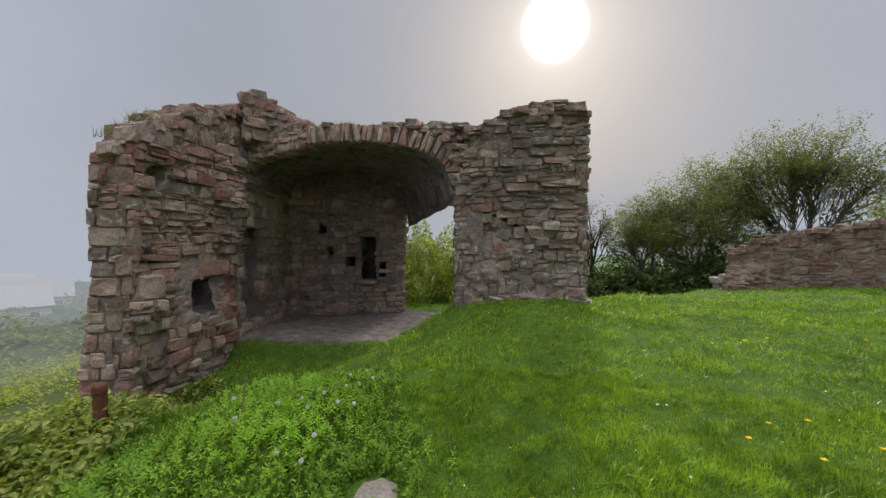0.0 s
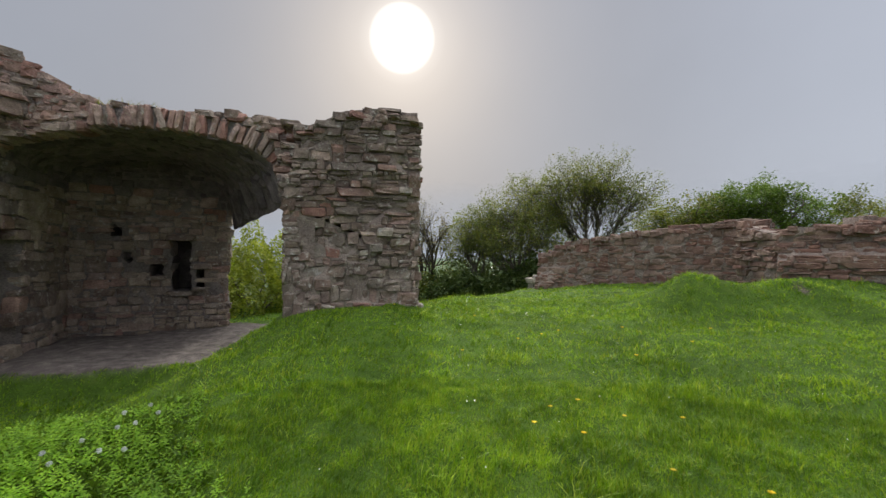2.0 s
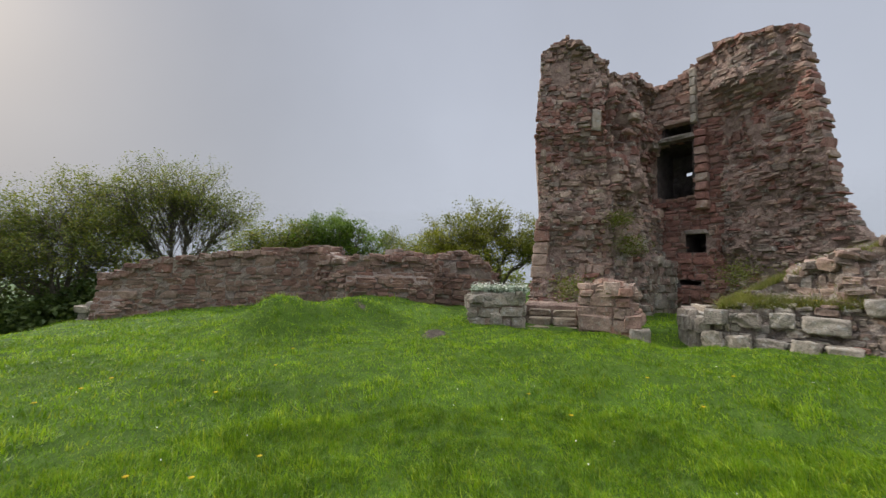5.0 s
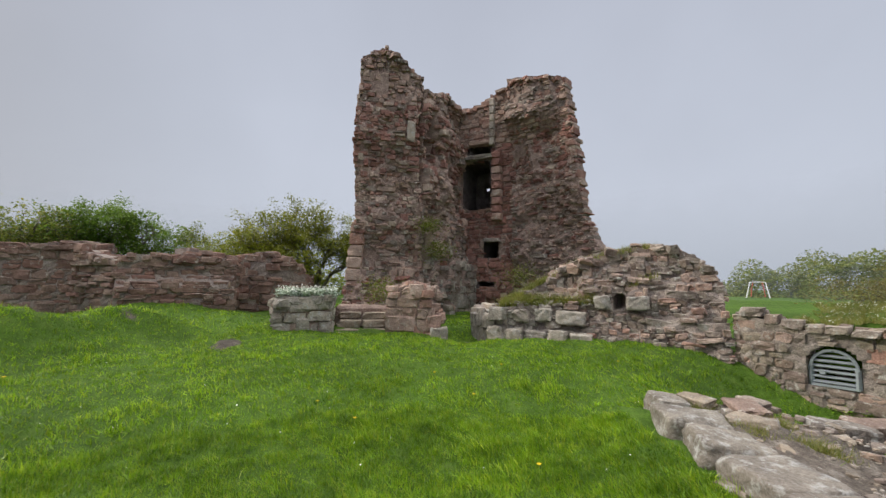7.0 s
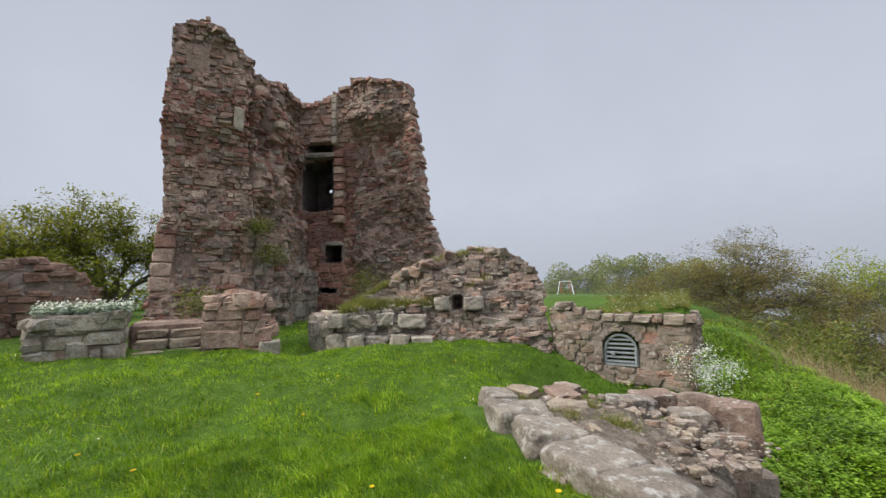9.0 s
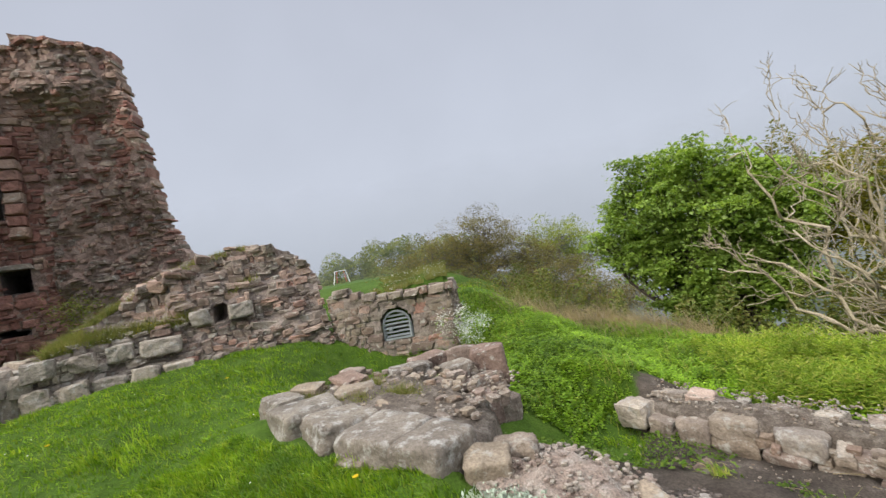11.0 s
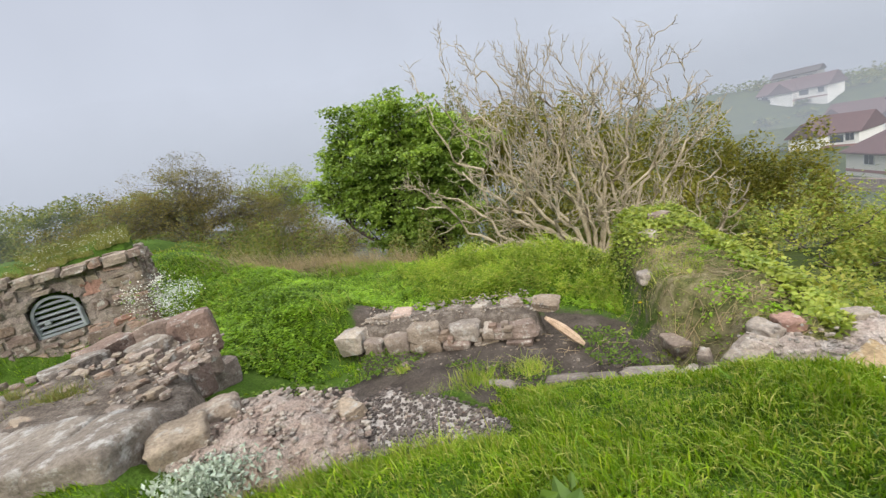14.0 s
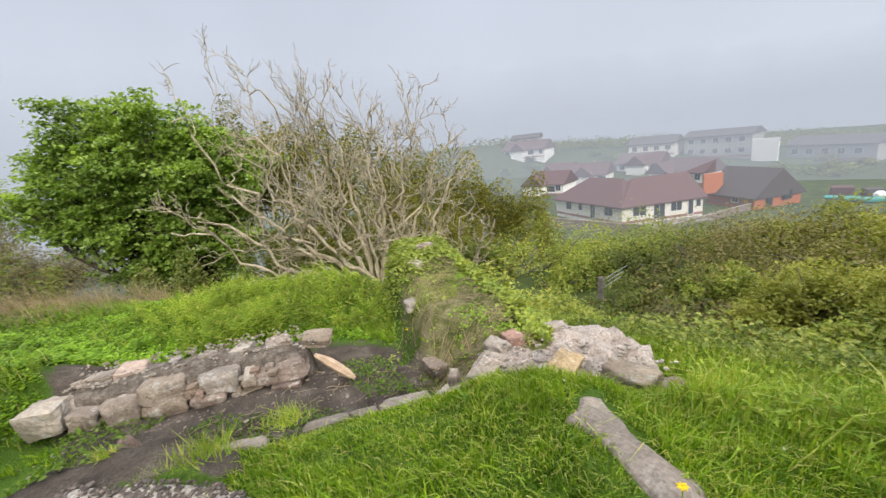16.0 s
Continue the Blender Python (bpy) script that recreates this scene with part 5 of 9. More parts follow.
    for x, y, s in ((1.47, -2.70, 0.17), (2.34, -2.74, 0.18), (2.16, -2.84, 0.11), (1.70, -2.86, 0.10)):
        block(mas, (x, y, 0.20 + 0.11 * float(sm(1.3, 1.95, x))), (s * 1.2, s * 0.9, s * 0.6), rnd(0, 3), M_BROWN, "b")
    for k in range(700):
        x, y = rnd(1.32, 2.42), rnd(-2.95, -2.27)
        s = rnd(0.006, 0.03) * (1.8 if rnd(0, 1) < 0.05 else 1)
        f = math.hypot((x - 1.85) / 0.56, (y + 2.62) / 0.36)
        if f > 1:
            continue
        block(mas, (x, y, 0.182 + 0.13 * float(sm(1.3, 1.95, x)) + 0.07 * (1 - f * f) + rnd(-0.01, 0.02)), (s * rnd(0.8, 1.6), s, s * 0.6), rnd(0, 3), M_PALE if rnd(0, 1) < 0.6 else M_PINK)
    mas.build()
    t = thing("cobbled_patch", "small patch of dark pebbles set in pale mortar", "paving", (1.0, -2.4, 0.2))
    bed = [(1.50, -2.62), (1.40, -2.86), (1.26, -2.88), (1.07, -2.76), (0.88, -2.62), (0.70, -2.55), (0.58, -2.40), (0.66, -2.28), (0.84, -2.32), (0.98, -2.20), (1.22, -2.22), (1.46, -2.30)]
    level = lambda x, y: float(ground_z(x, y)) + 0.03
    lump("mortar_bed", bed, level, -0.2, M_PINK_GREY, t, "", 9, rough=0.008, crown=0.0)
    mas = Masonry(t, (1.0, -2.4, 0.3), 280, name="pebble")
    def inside(x, y):
        hit = False
        for (x0, y0), (x1, y1) in zip(bed, bed[1:] + bed[:1]):
            if (y0 > y) != (y1 > y) and x < x0 + (x1 - x0) * (y - y0) / (y1 - y0):
                hit = not hit
        return hit

    for k in range(2300):
        x, y = rnd(0.6, 1.5), rnd(-2.88, -2.2)
        s = rnd(0.009, 0.019)
        if inside(x, y):
            block(mas, (x, y, level(x, y) + 0.004 + rnd(-0.002, 0.005)), (s * rnd(1, 1.8), s * 0.9, s * 0.5), rnd(0, 3), M_PEBBLE if rnd(0, 1) < 0.85 else M_GREY)
    mas.build()


def second_foundation():
    t = thing("stone_foundation", "two-course foundation wall of brown boulders edging a bare trench", "wall", (0.9, -5.0, -0.6))
    mas = Masonry(t, (0.9, -4.8, -0.4), name="block")
    def at(s, back=0.0):
        x = 2.05 - 2.35 * s
        return x, float(wall2_y(x)) - back - 0.05
    yaw = math.atan2(-0.36, 1)
    for s, w, h, z, mt in ((0.05, 0.32, 0.32, -0.50, M_PALE), (0.17, 0.24, 0.24, -0.58, M_GREY), (0.29, 0.34, 0.26, -0.55, M_BROWN), (0.42, 0.44, 0.2, -0.60, M_BROWN), (0.58, 0.34, 0.18, -0.63, M_GREY), (0.72, 0.24, 0.12, -0.64, M_BROWN), (0.86, 0.28, 0.10, -0.64, M_GREY)):
        x, y = at(s, rnd(-0.03, 0.03))
        block(mas, (x, y, z), (w * 1.08, 0.34, h), yaw + rnd(-0.12, 0.12), mt, "b", (rnd(-0.1, 0.1), rnd(-0.1, 0.1)))
    for s, w, h, z, mt in ((0.44, 0.42, 0.22, -0.47, M_BROWN), (0.63, 0.40, 0.22, -0.48, M_PALE), (0.85, 0.56, 0.15, -0.52, M_GREY), (0.53, 0.14, 0.12, -0.5, M_BROWN), (0.735, 0.12, 0.14, -0.5, M_PALE)):
        x, y = at(s, 0.06)
        block(mas, (x, y, z), (w, 0.36, h), yaw + rnd(-0.1, 0.1), mt, "b", (rnd(-0.12, 0.12), rnd(-0.08, 0.08)))
    for s, w, z, mt in ((0.20, 0.34, -0.33, M_PALE), (0.33, 0.3, -0.31, M_TOWER), (0.74, 0.2, -0.33, M_PALE), (0.88, 0.26, -0.33, M_GREY), (1.04, 0.32, -0.36, M_BROWN), (0.6, 0.16, -0.34, M_GREY), (0.47, 0.12, -0.34, M_PALE)):
        x, y = at(s, 0.40)
        block(mas, (x, y, z - 0.06), (w * 1.05, 0.26, 0.13), yaw + rnd(-0.3, 0.3), mt, "b", (rnd(-0.12, 0.12), rnd(-0.12, 0.12)))
    for k in range(26):
        x, y = at(rnd(0.45, 0.9), rnd(-0.12, 0.0))
        block(mas, (x, y, rnd(-0.62, -0.44)), (rnd(0.06, 0.14), 0.1, rnd(0.04, 0.09)), yaw, M_BROWN)
    for k in range(500):
        x, y = at(rnd(0.1, 1.0), rnd(0.1, 0.7))
        s = rnd(0.008, 0.026)
        block(mas, (x, y, -0.34 + rnd(-0.03, 0.03)), (s * 1.5, s, s * 0.7), rnd(0, 3), M_PALE if rnd(0, 1) < 0.5 else M_BROWN)
    mas.build()
    # rubble top between the two rows of stones
    lump("rubble_fill", [(2.0, -5.5), (1.2, -5.1), (0.4, -4.85), (-0.15, -4.66), (-0.3, -4.92), (0.2, -5.25), (1.0, -5.6), (1.7, -5.85)], -0.42, -0.8, M_RUBBLE, t, "grey earth and chips", 12, rough=0.04, crown=0.09)
    # kerb along the grass
    k = thing("kerb_stones", "half-buried kerb stones along the edge of the trench", "kerb", (0, -2.95, -0.1))
    mas = Masonry(k, (0, -3, 0), name="kerb_stone")
    for x, w, z in ((0.62, 0.5, -0.13), (0.08, 0.36, -0.14), (-0.14, 0.24, -0.15), (-0.42, 0.46, -0.15), (0.95, 0.3, -0.08), (-0.82, 0.3, -0.19)):
        block(mas, (x, float(kerb_y(x)) - 0.05, z - 0.045), (w * 0.9, 0.15, 0.13), math.atan2(-0.29, 1) + rnd(-0.1, 0.1), M_SLAB, "b", (0.15, 0))
    mas.build()
    # the trench's litter: chips on bare soil
    vs, fs, off = [], [], 0
    for i in range(1500):
        x, y = rnd(-1.3, 2.6), rnd(-5.0, -2.9)
        if trench(x, y) < 0.7:
            continue
        s = rnd(0.004, 0.013) * (2.6 if rnd(0, 1) < 0.06 else 1)
        v, f = STONES[i % len(STONES)]
        m = np.array(Matrix.Translation((x, y, gz(x, y) + s * 0.2)) @ Euler((rnd(-0.4, 0.4), rnd(-0.4, 0.4), rnd(0, 3))).to_matrix().to_4x4() @ Matrix.Diagonal((s * 1.6, s, s * 0.7, 1)))
        vs.append(v @ m[:3, :3].T + m[:3, 3])
        fs.append(f + off)
        off += len(v)
    tagged(new("stone_chips", mesh_np("stone_chips", np.concatenate(vs), np.concatenate(fs), 4, M_BROWN)), "pale stone chips scattered over dark trench soil", "gravel", "", "stuff")
    # split piece of timber leaning on the wall
    w = thing("broken_timber", "broken length of pale orange timber leaning in the trench", "timber", (-0.3, -4.35, -0.5))
    a, b = Vector((-0.24, -4.46, -0.38)), Vector((-0.50, -4.16, -0.62))
    pts = [a.lerp(b, q) + Vector((0, 0, 0.015 * math.sin(3 * q))) for q in np.linspace(0, 1, 7)]
    v, q = tube_arrays(pts, [0.018, 0.034, 0.045, 0.048, 0.046, 0.04, 0.02], 6)
    child("split_log", mesh_np("split_log", v, q, 4, M_WOOD), w)
    # pale plastic-looking scrap and a leaning slate
    sl = thing("loose_stone", "small grey stone leaning upright in the trench grass", "stone", (1.25, -4.2, -0.55))
    mas = Masonry(sl, (1.25, -4.2, -0.5), name="slab")
    block(mas, (1.28, -4.25, -0.5), (0.16, 0.07, 0.24), 0.4, M_GREY, "b", (0.3, 0.3))
    mas.build()
    sl = thing("loose_stone", "rounded yellow-brown stone set in grass by the cobbles", "stone", (0.95, -2.9, 0.0))
    mas = Masonry(sl, (1, -3, 0), name="boulder")
    block(mas, (0.98, -2.90, 0.06), (0.24, 0.18, 0.15), 0.2, M_YELLOW, "b")
    mas.build()


def end_rubble():
    t = thing("mortar_rubble", "pale pink outcrop of mortared rubble at the edge of the drop", "rubble", (-1.6, -2.5, -0.3))
    lump("mortar_core", [(-0.98, -2.86), (-1.3, -2.62), (-1.5, -2.3), (-1.62, -1.92), (-1.85, -1.8), (-2.08, -2.1), (-2.18, -2.6), (-2.0, -2.98), (-1.5, -3.05)],
         lambda x, y: -0.20 + 0.06 * math.sin(5 * x), -1.0, M_PINK_PALE, t, "", 21, rough=0.09, crown=0.1)
    mas = Masonry(t, (-1.6, -2.4, -0.1), name="rubble_stone")
    for x, y, z, w, d, h, mt in ((-1.1, -2.82, -0.2, 0.34, 0.24, 0.14, M_PALE), (-1.42, -2.35, -0.12, 0.32, 0.2, 0.16, M_YELLOW), (-1.66, -2.0, -0.16, 0.34, 0.26, 0.22, M_BROWN), (-1.8, -1.78, -0.24, 0.26, 0.2, 0.2, M_BROWN),
                                 (-1.52, -2.98, -0.16, 0.2, 0.16, 0.12, M_TOWER), (-1.9, -2.85, -0.16, 0.2, 0.16, 0.12, M_PALE), (-1.36, -2.98, -0.18, 0.24, 0.18, 0.13, M_PALE), (-0.92, -2.98, -0.34, 0.16, 0.1, 0.28, M_BROWN)):
        block(mas, (x, y, z), (w, d, h), rnd(0, 3), mt, "b", (rnd(-0.2, 0.2), rnd(-0.2, 0.2)))
    for k in range(240):
        x, y = rnd(-2.1, -1.1), rnd(-2.95, -1.9)
        s = rnd(0.008, 0.03)
        block(mas, (x, y, -0.13 + rnd(-0.05, 0.03)), (s * 1.4, s, s * 0.7), rnd(0, 3), M_PALE)
    mas.build()
    s = thing("flat_slab", "long worn grey stone slab sunk into the grass", "stone slab", (-0.75, -1.45, 0.2))
    lump("slab", [(-0.97, -1.74), (-0.88, -1.79), (-0.76, -1.73), (-0.66, -1.71), (-0.66, -1.56), (-0.61, -1.41), (-0.58, -1.28), (-0.52, -1.05), (-0.62, -0.98), (-0.76, -1.17), (-0.75, -1.30), (-0.80, -1.42), (-0.88, -1.54), (-0.93, -1.66)],
         lambda x, y: float(ground_z(x, y)) + 0.02, -0.05, M_SLAB, s, "", 31, rough=0.022, crown=0.012)
    s = thing("flat_stone", "flat pale stone flush with the grass", "stone", (-0.3, 2.45, 0.08))
    lump("slab", [(-0.52, 2.33), (-0.47, 2.48), (-0.36, 2.56), (-0.26, 2.50), (-0.25, 2.28), (-0.40, 2.16)], lambda x, y: float(ground_z(x, y)) + 0.012, -0.1, M_SLAB, s, "", 33, rough=0.012, crown=0.02)
    s = thing("bank_stones", "pale stones showing through the ivy on the bank", "stones", (-1.9, -5, -0.2))
    mas = Masonry(s, (-1.5, -4.6, 0), name="stone")
    for x, y, w in ((-1.42, -4.55, 0.26), (-2.0, -5.4, 0.26), (-2.45, -5.9, 0.3), (-1.05, -3.35, 0.22), (-1.15, -3.7, 0.3)):
        block(mas, (x, y, gz(x, y) + 0.02), (w, w * 0.7, w * 0.5), rnd(0, 3), M_PALE if w < 0.3 else M_GREY, "b")
    mas.build()


M_RUBBLE = rough_material("earth_and_chips", [(0.3, (0.08, 0.066, 0.054)), (0.5, (0.15, 0.125, 0.105)), (0.68, (0.26, 0.23, 0.20))], 9, 70, bump=1.0)
M_PINK_GREY = rough_material("pale_mortar_bed", [(0.3, (0.33, 0.30, 0.28)), (0.7, (0.46, 0.43, 0.40))], 8, 80, bump=0.7)
M_PEBBLE = stone_material("dark_pebble", [(0.07, 0.062, 0.058), (0.11, 0.097, 0.09), (0.16, 0.14, 0.13)], 0.0)
M_YELLOW = stone_material("ochre_stone", [(0.34, 0.26, 0.15), (0.38, 0.30, 0.19)], 0.35)
M_SLAB = stone_material("worn_grey_slab", [(0.20, 0.18, 0.16), (0.24, 0.215, 0.19)], 0.35, (0.33, 0.32, 0.29))
M_WOOD = rough_material("weathered_pale_wood", [(0.3, (0.36, 0.25, 0.17)), (0.7, (0.52, 0.40, 0.29))], 12, 90, 0.8, 0.4)
near_foundation()
second_foundation()
end_rubble()


# ---------------------------------------------------------------- grass and weeds
def covered(x, y):
    """Where stone or bare earth keeps grass out."""
    c = soil_mask(x, y) > 0.56
    c |= (x > 1.28) & (x < 4.95) & (y < -2.42 + 0.02 * x - 0.10 * np.clip(x - 3.4, 0, 2)) & (y > -4.9) & (x + 0.45 * y > 1.0 - 1.2)
    c |= (x > 0.66) & (x < 2.5) & (y < -2.27) & (y > -2.95) & (y > -2.62 - 0.32 * (x - 0.6) - 0.5)
    c |= (x > -2.15) & (x < -1.02) & (y < -1.85 + 0.75 * (x + 1.75) * -1) & (y > -3.05) & (y < -1.2 + 1.0 * (x + 1.0))
    c |= (np.abs(x + 0.735 - 0.5 * (y + 1.4)) < 0.10) & (np.abs(y + 1.38) < 0.42)
    c |= ((x + 0.39) ** 2 / 0.016 + (y - 2.36) ** 2 / 0.036) < 1
    c |= (y > 7.2) & (y < 8.6) & (x > 0.1) & (x < 2.7)
    c |= (x < -4.1) & (y > 5.8) & (y < 12)
    c |= (x > 9.45) & (x < 11) & (y > -1.2) & (y < 2.4)
    c |= (x > 5.2) & (x < 10) & (y < -5.85 + 0.62 * (x - 7.05)) & (y > -8.4) & (x < 7.05)
    c |= (x >= 7.0) & (x < 9.6) & (y < -5.75 + 1.71 * (x - 7.0)) & (y > -9)
    c |= (x > 12) & (x < 16) & ((y > -0.9) | (y < -4))
    return c


def on_bank(x, y):
    return bank_way(x, y)[1] < 0.68


def weedy(x, y):
    """0..1: where weeds and nettles stand instead of grass."""
    a = sm(-4.6, -5.2, y + 0.25 * np.clip(x, 0, 3)) * sm(-2.8, -2.0, x) * sm(6.5, 5.3, x)
    b = sm(0.1, -0.6, x + 0.22 * (y - 2.6)) * sm(0.8, 1.4, y) * sm(5.2, 4.4, y)
    c = sm(-1.35, -1.7, x + 0.35 * (y + 1.2)) * sm(3.5, 1, y) * sm(-3.5, -1.5, y)
    d = sm(2.2, 2.8, x) * sm(5.4, 4.8, x) * sm(-4.2, -4.8, y + 0.2 * (x - 3))
    return np.clip(np.maximum.reduce([a, b, c, d]), 0, 1)


def blades(name, label, n, area, height, width, material, keep, lean=0.5, seed=3, segs=2):
    """A mat of single blades as one mesh."""
    r = np.random.default_rng(seed)
    x, y = area(r, n)
    ok = keep(x, y, r)
    x, y = x[ok], y[ok]
    n = len(x)
    z = ground_z(x, y) - 0.01
    clump = 0.7 + 0.55 * np.clip(0.5 + 0.5 * np.sin(2.3 * x + 1.7 * np.sin(1.9 * y)) * np.sin(2.9 * y + 1.1 * np.sin(2.3 * x)), 0, 1)
    tuft = np.sin(7.3 * x + 2.1 * np.sin(5.1 * y)) * np.sin(6.7 * y + 1.9 * np.sin(6.1 * x))
    h = height * r.uniform(0.4, 1.3, n) * clump * (0.9 + 0.35 * tuft)
    w = width * r.uniform(0.6, 1.3, n)
    a = r.uniform(0, 2 * np.pi, n)
    la = r.normal(0.7, 1.1, n)
    ln = np.abs(r.normal(0, lean, n)) * h
    dx, dy = np.cos(a) * w / 2, np.sin(a) * w / 2
    lx, ly = np.cos(la) * ln, np.sin(la) * ln
    base = np.stack([x, y, z], -1)
    side = np.stack([dx, dy, 0 * dx], -1)
    mid = base + np.stack([lx * 0.35, ly * 0.35, h * 0.6], -1)
    tip = base + np.stack([lx, ly, h * (1 - 0.25 * np.clip(ln / h, 0, 1))], -1)
    if segs == 2:
        v = np.stack([base - side, base + side, mid + side * 0.75, mid - side * 0.75, tip], 1).reshape(-1, 3)
        k = np.arange(n)[:, None] * 5
        tri = np.concatenate([k + [0, 1, 2], k + [0, 2, 3], k + [3, 2, 4]], 1).reshape(-1, 3)
    else:
        v = np.stack([base - side, base + side, tip], 1).reshape(-1, 3)
        tri = np.arange(n * 3).reshape(-1, 3)
    return tagged(new(name, mesh_np(name, v, tri, 3, material)), label, "grass", "", "stuff")


def disc(cx, cy, r0, r1):
    def f(r, n):
        a = r.uniform(0, 2 * np.pi, n)
        d = np.sqrt(r.uniform(r0 * r0, r1 * r1, n))
        return cx + d * np.cos(a), cy + d * np.sin(a)
    return f


def lawn(x, y, r):
    return ~covered(x, y) & (r.uniform(0, 1, len(x)) > np.maximum(weedy(x, y) * 0.85, 1.0 * on_bank(x, y))) & (ground_z(x, y) > -1.6)


M_GRASS = leaf_material("meadow_grass", [(0.075, 0.165, 0.008), (0.125, 0.25, 0.012), (0.20, 0.34, 0.018), (0.145, 0.27, 0.012), (0.28, 0.34, 0.05)], 0.4, 0.45, 1.1, None, 6.5)
M_GRASS_TUFT = leaf_material("lush_grass", [(0.10, 0.20, 0.012), (0.17, 0.31, 0.02), (0.25, 0.39, 0.03), (0.33, 0.42, 0.05)], 0.45, 0.45, 1.2, None, 8.0)
blades("lawn_grass", "short bright green meadow grass", 560000, disc(0.6, -0.3, 0.0, 4.6), 0.066, 0.0098, M_GRASS, lawn, 0.9, 3, 1)
blades("lawn_grass", "short bright green meadow grass", 330000, disc(0.6, -0.3, 4.6, 9.5), 0.062, 0.017, M_GRASS, lawn, 0.9, 4, 1)
blades("lawn_grass", "short bright green meadow grass", 130000, disc(0.6, -0.3, 9.5, 17), 0.07, 0.03, M_GRASS, lawn, 0.9, 5, 1)


def tufted(x, y, r):
    t = np.sin(2.9 * x + 1.3 * np.sin(2.2 * y)) * np.sin(3.4 * y + 1.6 * np.sin(1.7 * x + 1)) + 0.5 * np.sin(8.1 * x + 2 * np.sin(7 * y)) * np.sin(7.7 * y)
    return lawn(x, y, r) & (t > 0.42)


blades("grass_tufts", "lusher tufts of longer grass in the lawn", 100000, disc(0.6, -0.3, 0.0, 5.5), 0.10, 0.0085, M_GRASS_TUFT, tufted, 1.0, 6)
blades("grass_tufts", "lusher tufts of longer grass in the lawn", 75000, disc(0.6, -0.3, 5.5, 12), 0.12, 0.018, M_GRASS_TUFT, tufted, 1.0, 7, 1)


def leaves(name, label, points, normals_up, size, material, seed=1, category="plants", parent=None, long=1.5, kind="stuff", part_label=""):
    """Folded leaves, two quads each, at the given points."""
    r = np.random.default_rng(seed)
    p = np.asarray(points, float)
    n = len(p)
    a = r.uniform(0, 2 * np.pi, n)
    tilt = r.normal(0, 0.5, n) if normals_up else r.uniform(-1.5, 1.5, n)
    s = size * r.uniform(0.55, 1.3, n)
    u = np.stack([np.cos(a) * np.cos(tilt), np.sin(a) * np.cos(tilt), np.sin(tilt)], -1)
    roll = r.normal(0, 0.5 if normals_up else 1.2, n)
    w0 = np.stack([-np.sin(a), np.cos(a), 0 * a], -1)
    up = np.cross(u, w0)
    w = w0 * np.cos(roll)[:, None] + up * np.sin(roll)[:, None]
    nn = np.cross(u, w)
    L, W = (s * long)[:, None], (s * 0.5)[:, None]
    b = p
    m1, t = p + u * L * 0.5, p + u * L - nn * (s * 0.15)[:, None]
    lft, rgt = m1 + w * W + nn * (s * 0.14)[:, None], m1 - w * W + nn * (s * 0.14)[:, None]
    v = np.stack([b, lft, t, rgt], 1).reshape(-1, 3)
    k = np.arange(n)[:, None] * 4
    tri = np.concatenate([k + [0, 1, 2], k + [0, 2, 3]], 1).reshape(-1, 3)
    me = mesh_np(name, v, tri, 3, material)
    if parent is not None:
        return child(name, me, parent, part_label, kind)
    return tagged(new(name, me), label, category, "", kind)


def rosettes(name, label, pos, height, count, size, long, material, seed, category="plants", spread=(0.1, 1.1)):
    """Upright plants, each a stem's worth of leaves set round it, more upright towards the top."""
    r = np.random.default_rng(seed)
    pos = np.asarray(pos, float)
    m = len(pos)
    hp = height * r.uniform(0.55, 1.15, m) * (0.8 + 0.35 * np.sin(2.7 * pos[:, 0] + 1.3) * np.sin(3.1 * pos[:, 1]))
    bend = r.normal(0, 0.18, (m, 2))
    f = np.tile(np.linspace(0.25, 1.0, count), m)
    h = np.repeat(hp, count) * f
    p = np.repeat(pos, count, axis=0)
    p[:, 2] += h
    p[:, :2] += np.repeat(bend, count, axis=0) * (h * f)[:, None]
    az = np.tile(np.arange(count) * 2.4, m) + np.repeat(r.uniform(0, 6.28, m), count)
    el = spread[0] + (spread[1] - spread[0]) * f ** 2 + r.normal(0, 0.15, len(p))
    s = size * r.uniform(0.75, 1.2, len(p)) * (1.15 - 0.45 * f)
    u = np.stack([np.cos(az) * np.cos(el), np.sin(az) * np.cos(el), np.sin(el)], -1)
    w = np.stack([-np.sin(az), np.cos(az), 0 * az], -1)
    n = np.cross(u, w)
    S = s[:, None]
    tip = p + u * S * long - np.array([0, 0, 0.22]) * S * long
    mid = p + u * S * long * 0.5
    a, b = mid + w * S * 0.5 - n * S * 0.10, mid - w * S * 0.5 - n * S * 0.10
    v = np.stack([p, a, tip, b], 1).reshape(-1, 3)
    k = np.arange(len(p))[:, None] * 4
    tri = np.concatenate([k + [0, 1, 2], k + [0, 2, 3]], 1).reshape(-1, 3)
    return tagged(new(name, mesh_np(name, v, tri, 3, material)), label, category, "", "stuff")


def scatter(n, area, keep, seed):
    r = np.random.default_rng(seed)
    x, y = area(r, n)
    ok = keep(x, y, r)
    x, y = x[ok], y[ok]
    return np.stack([x, y, ground_z(x, y)], -1)


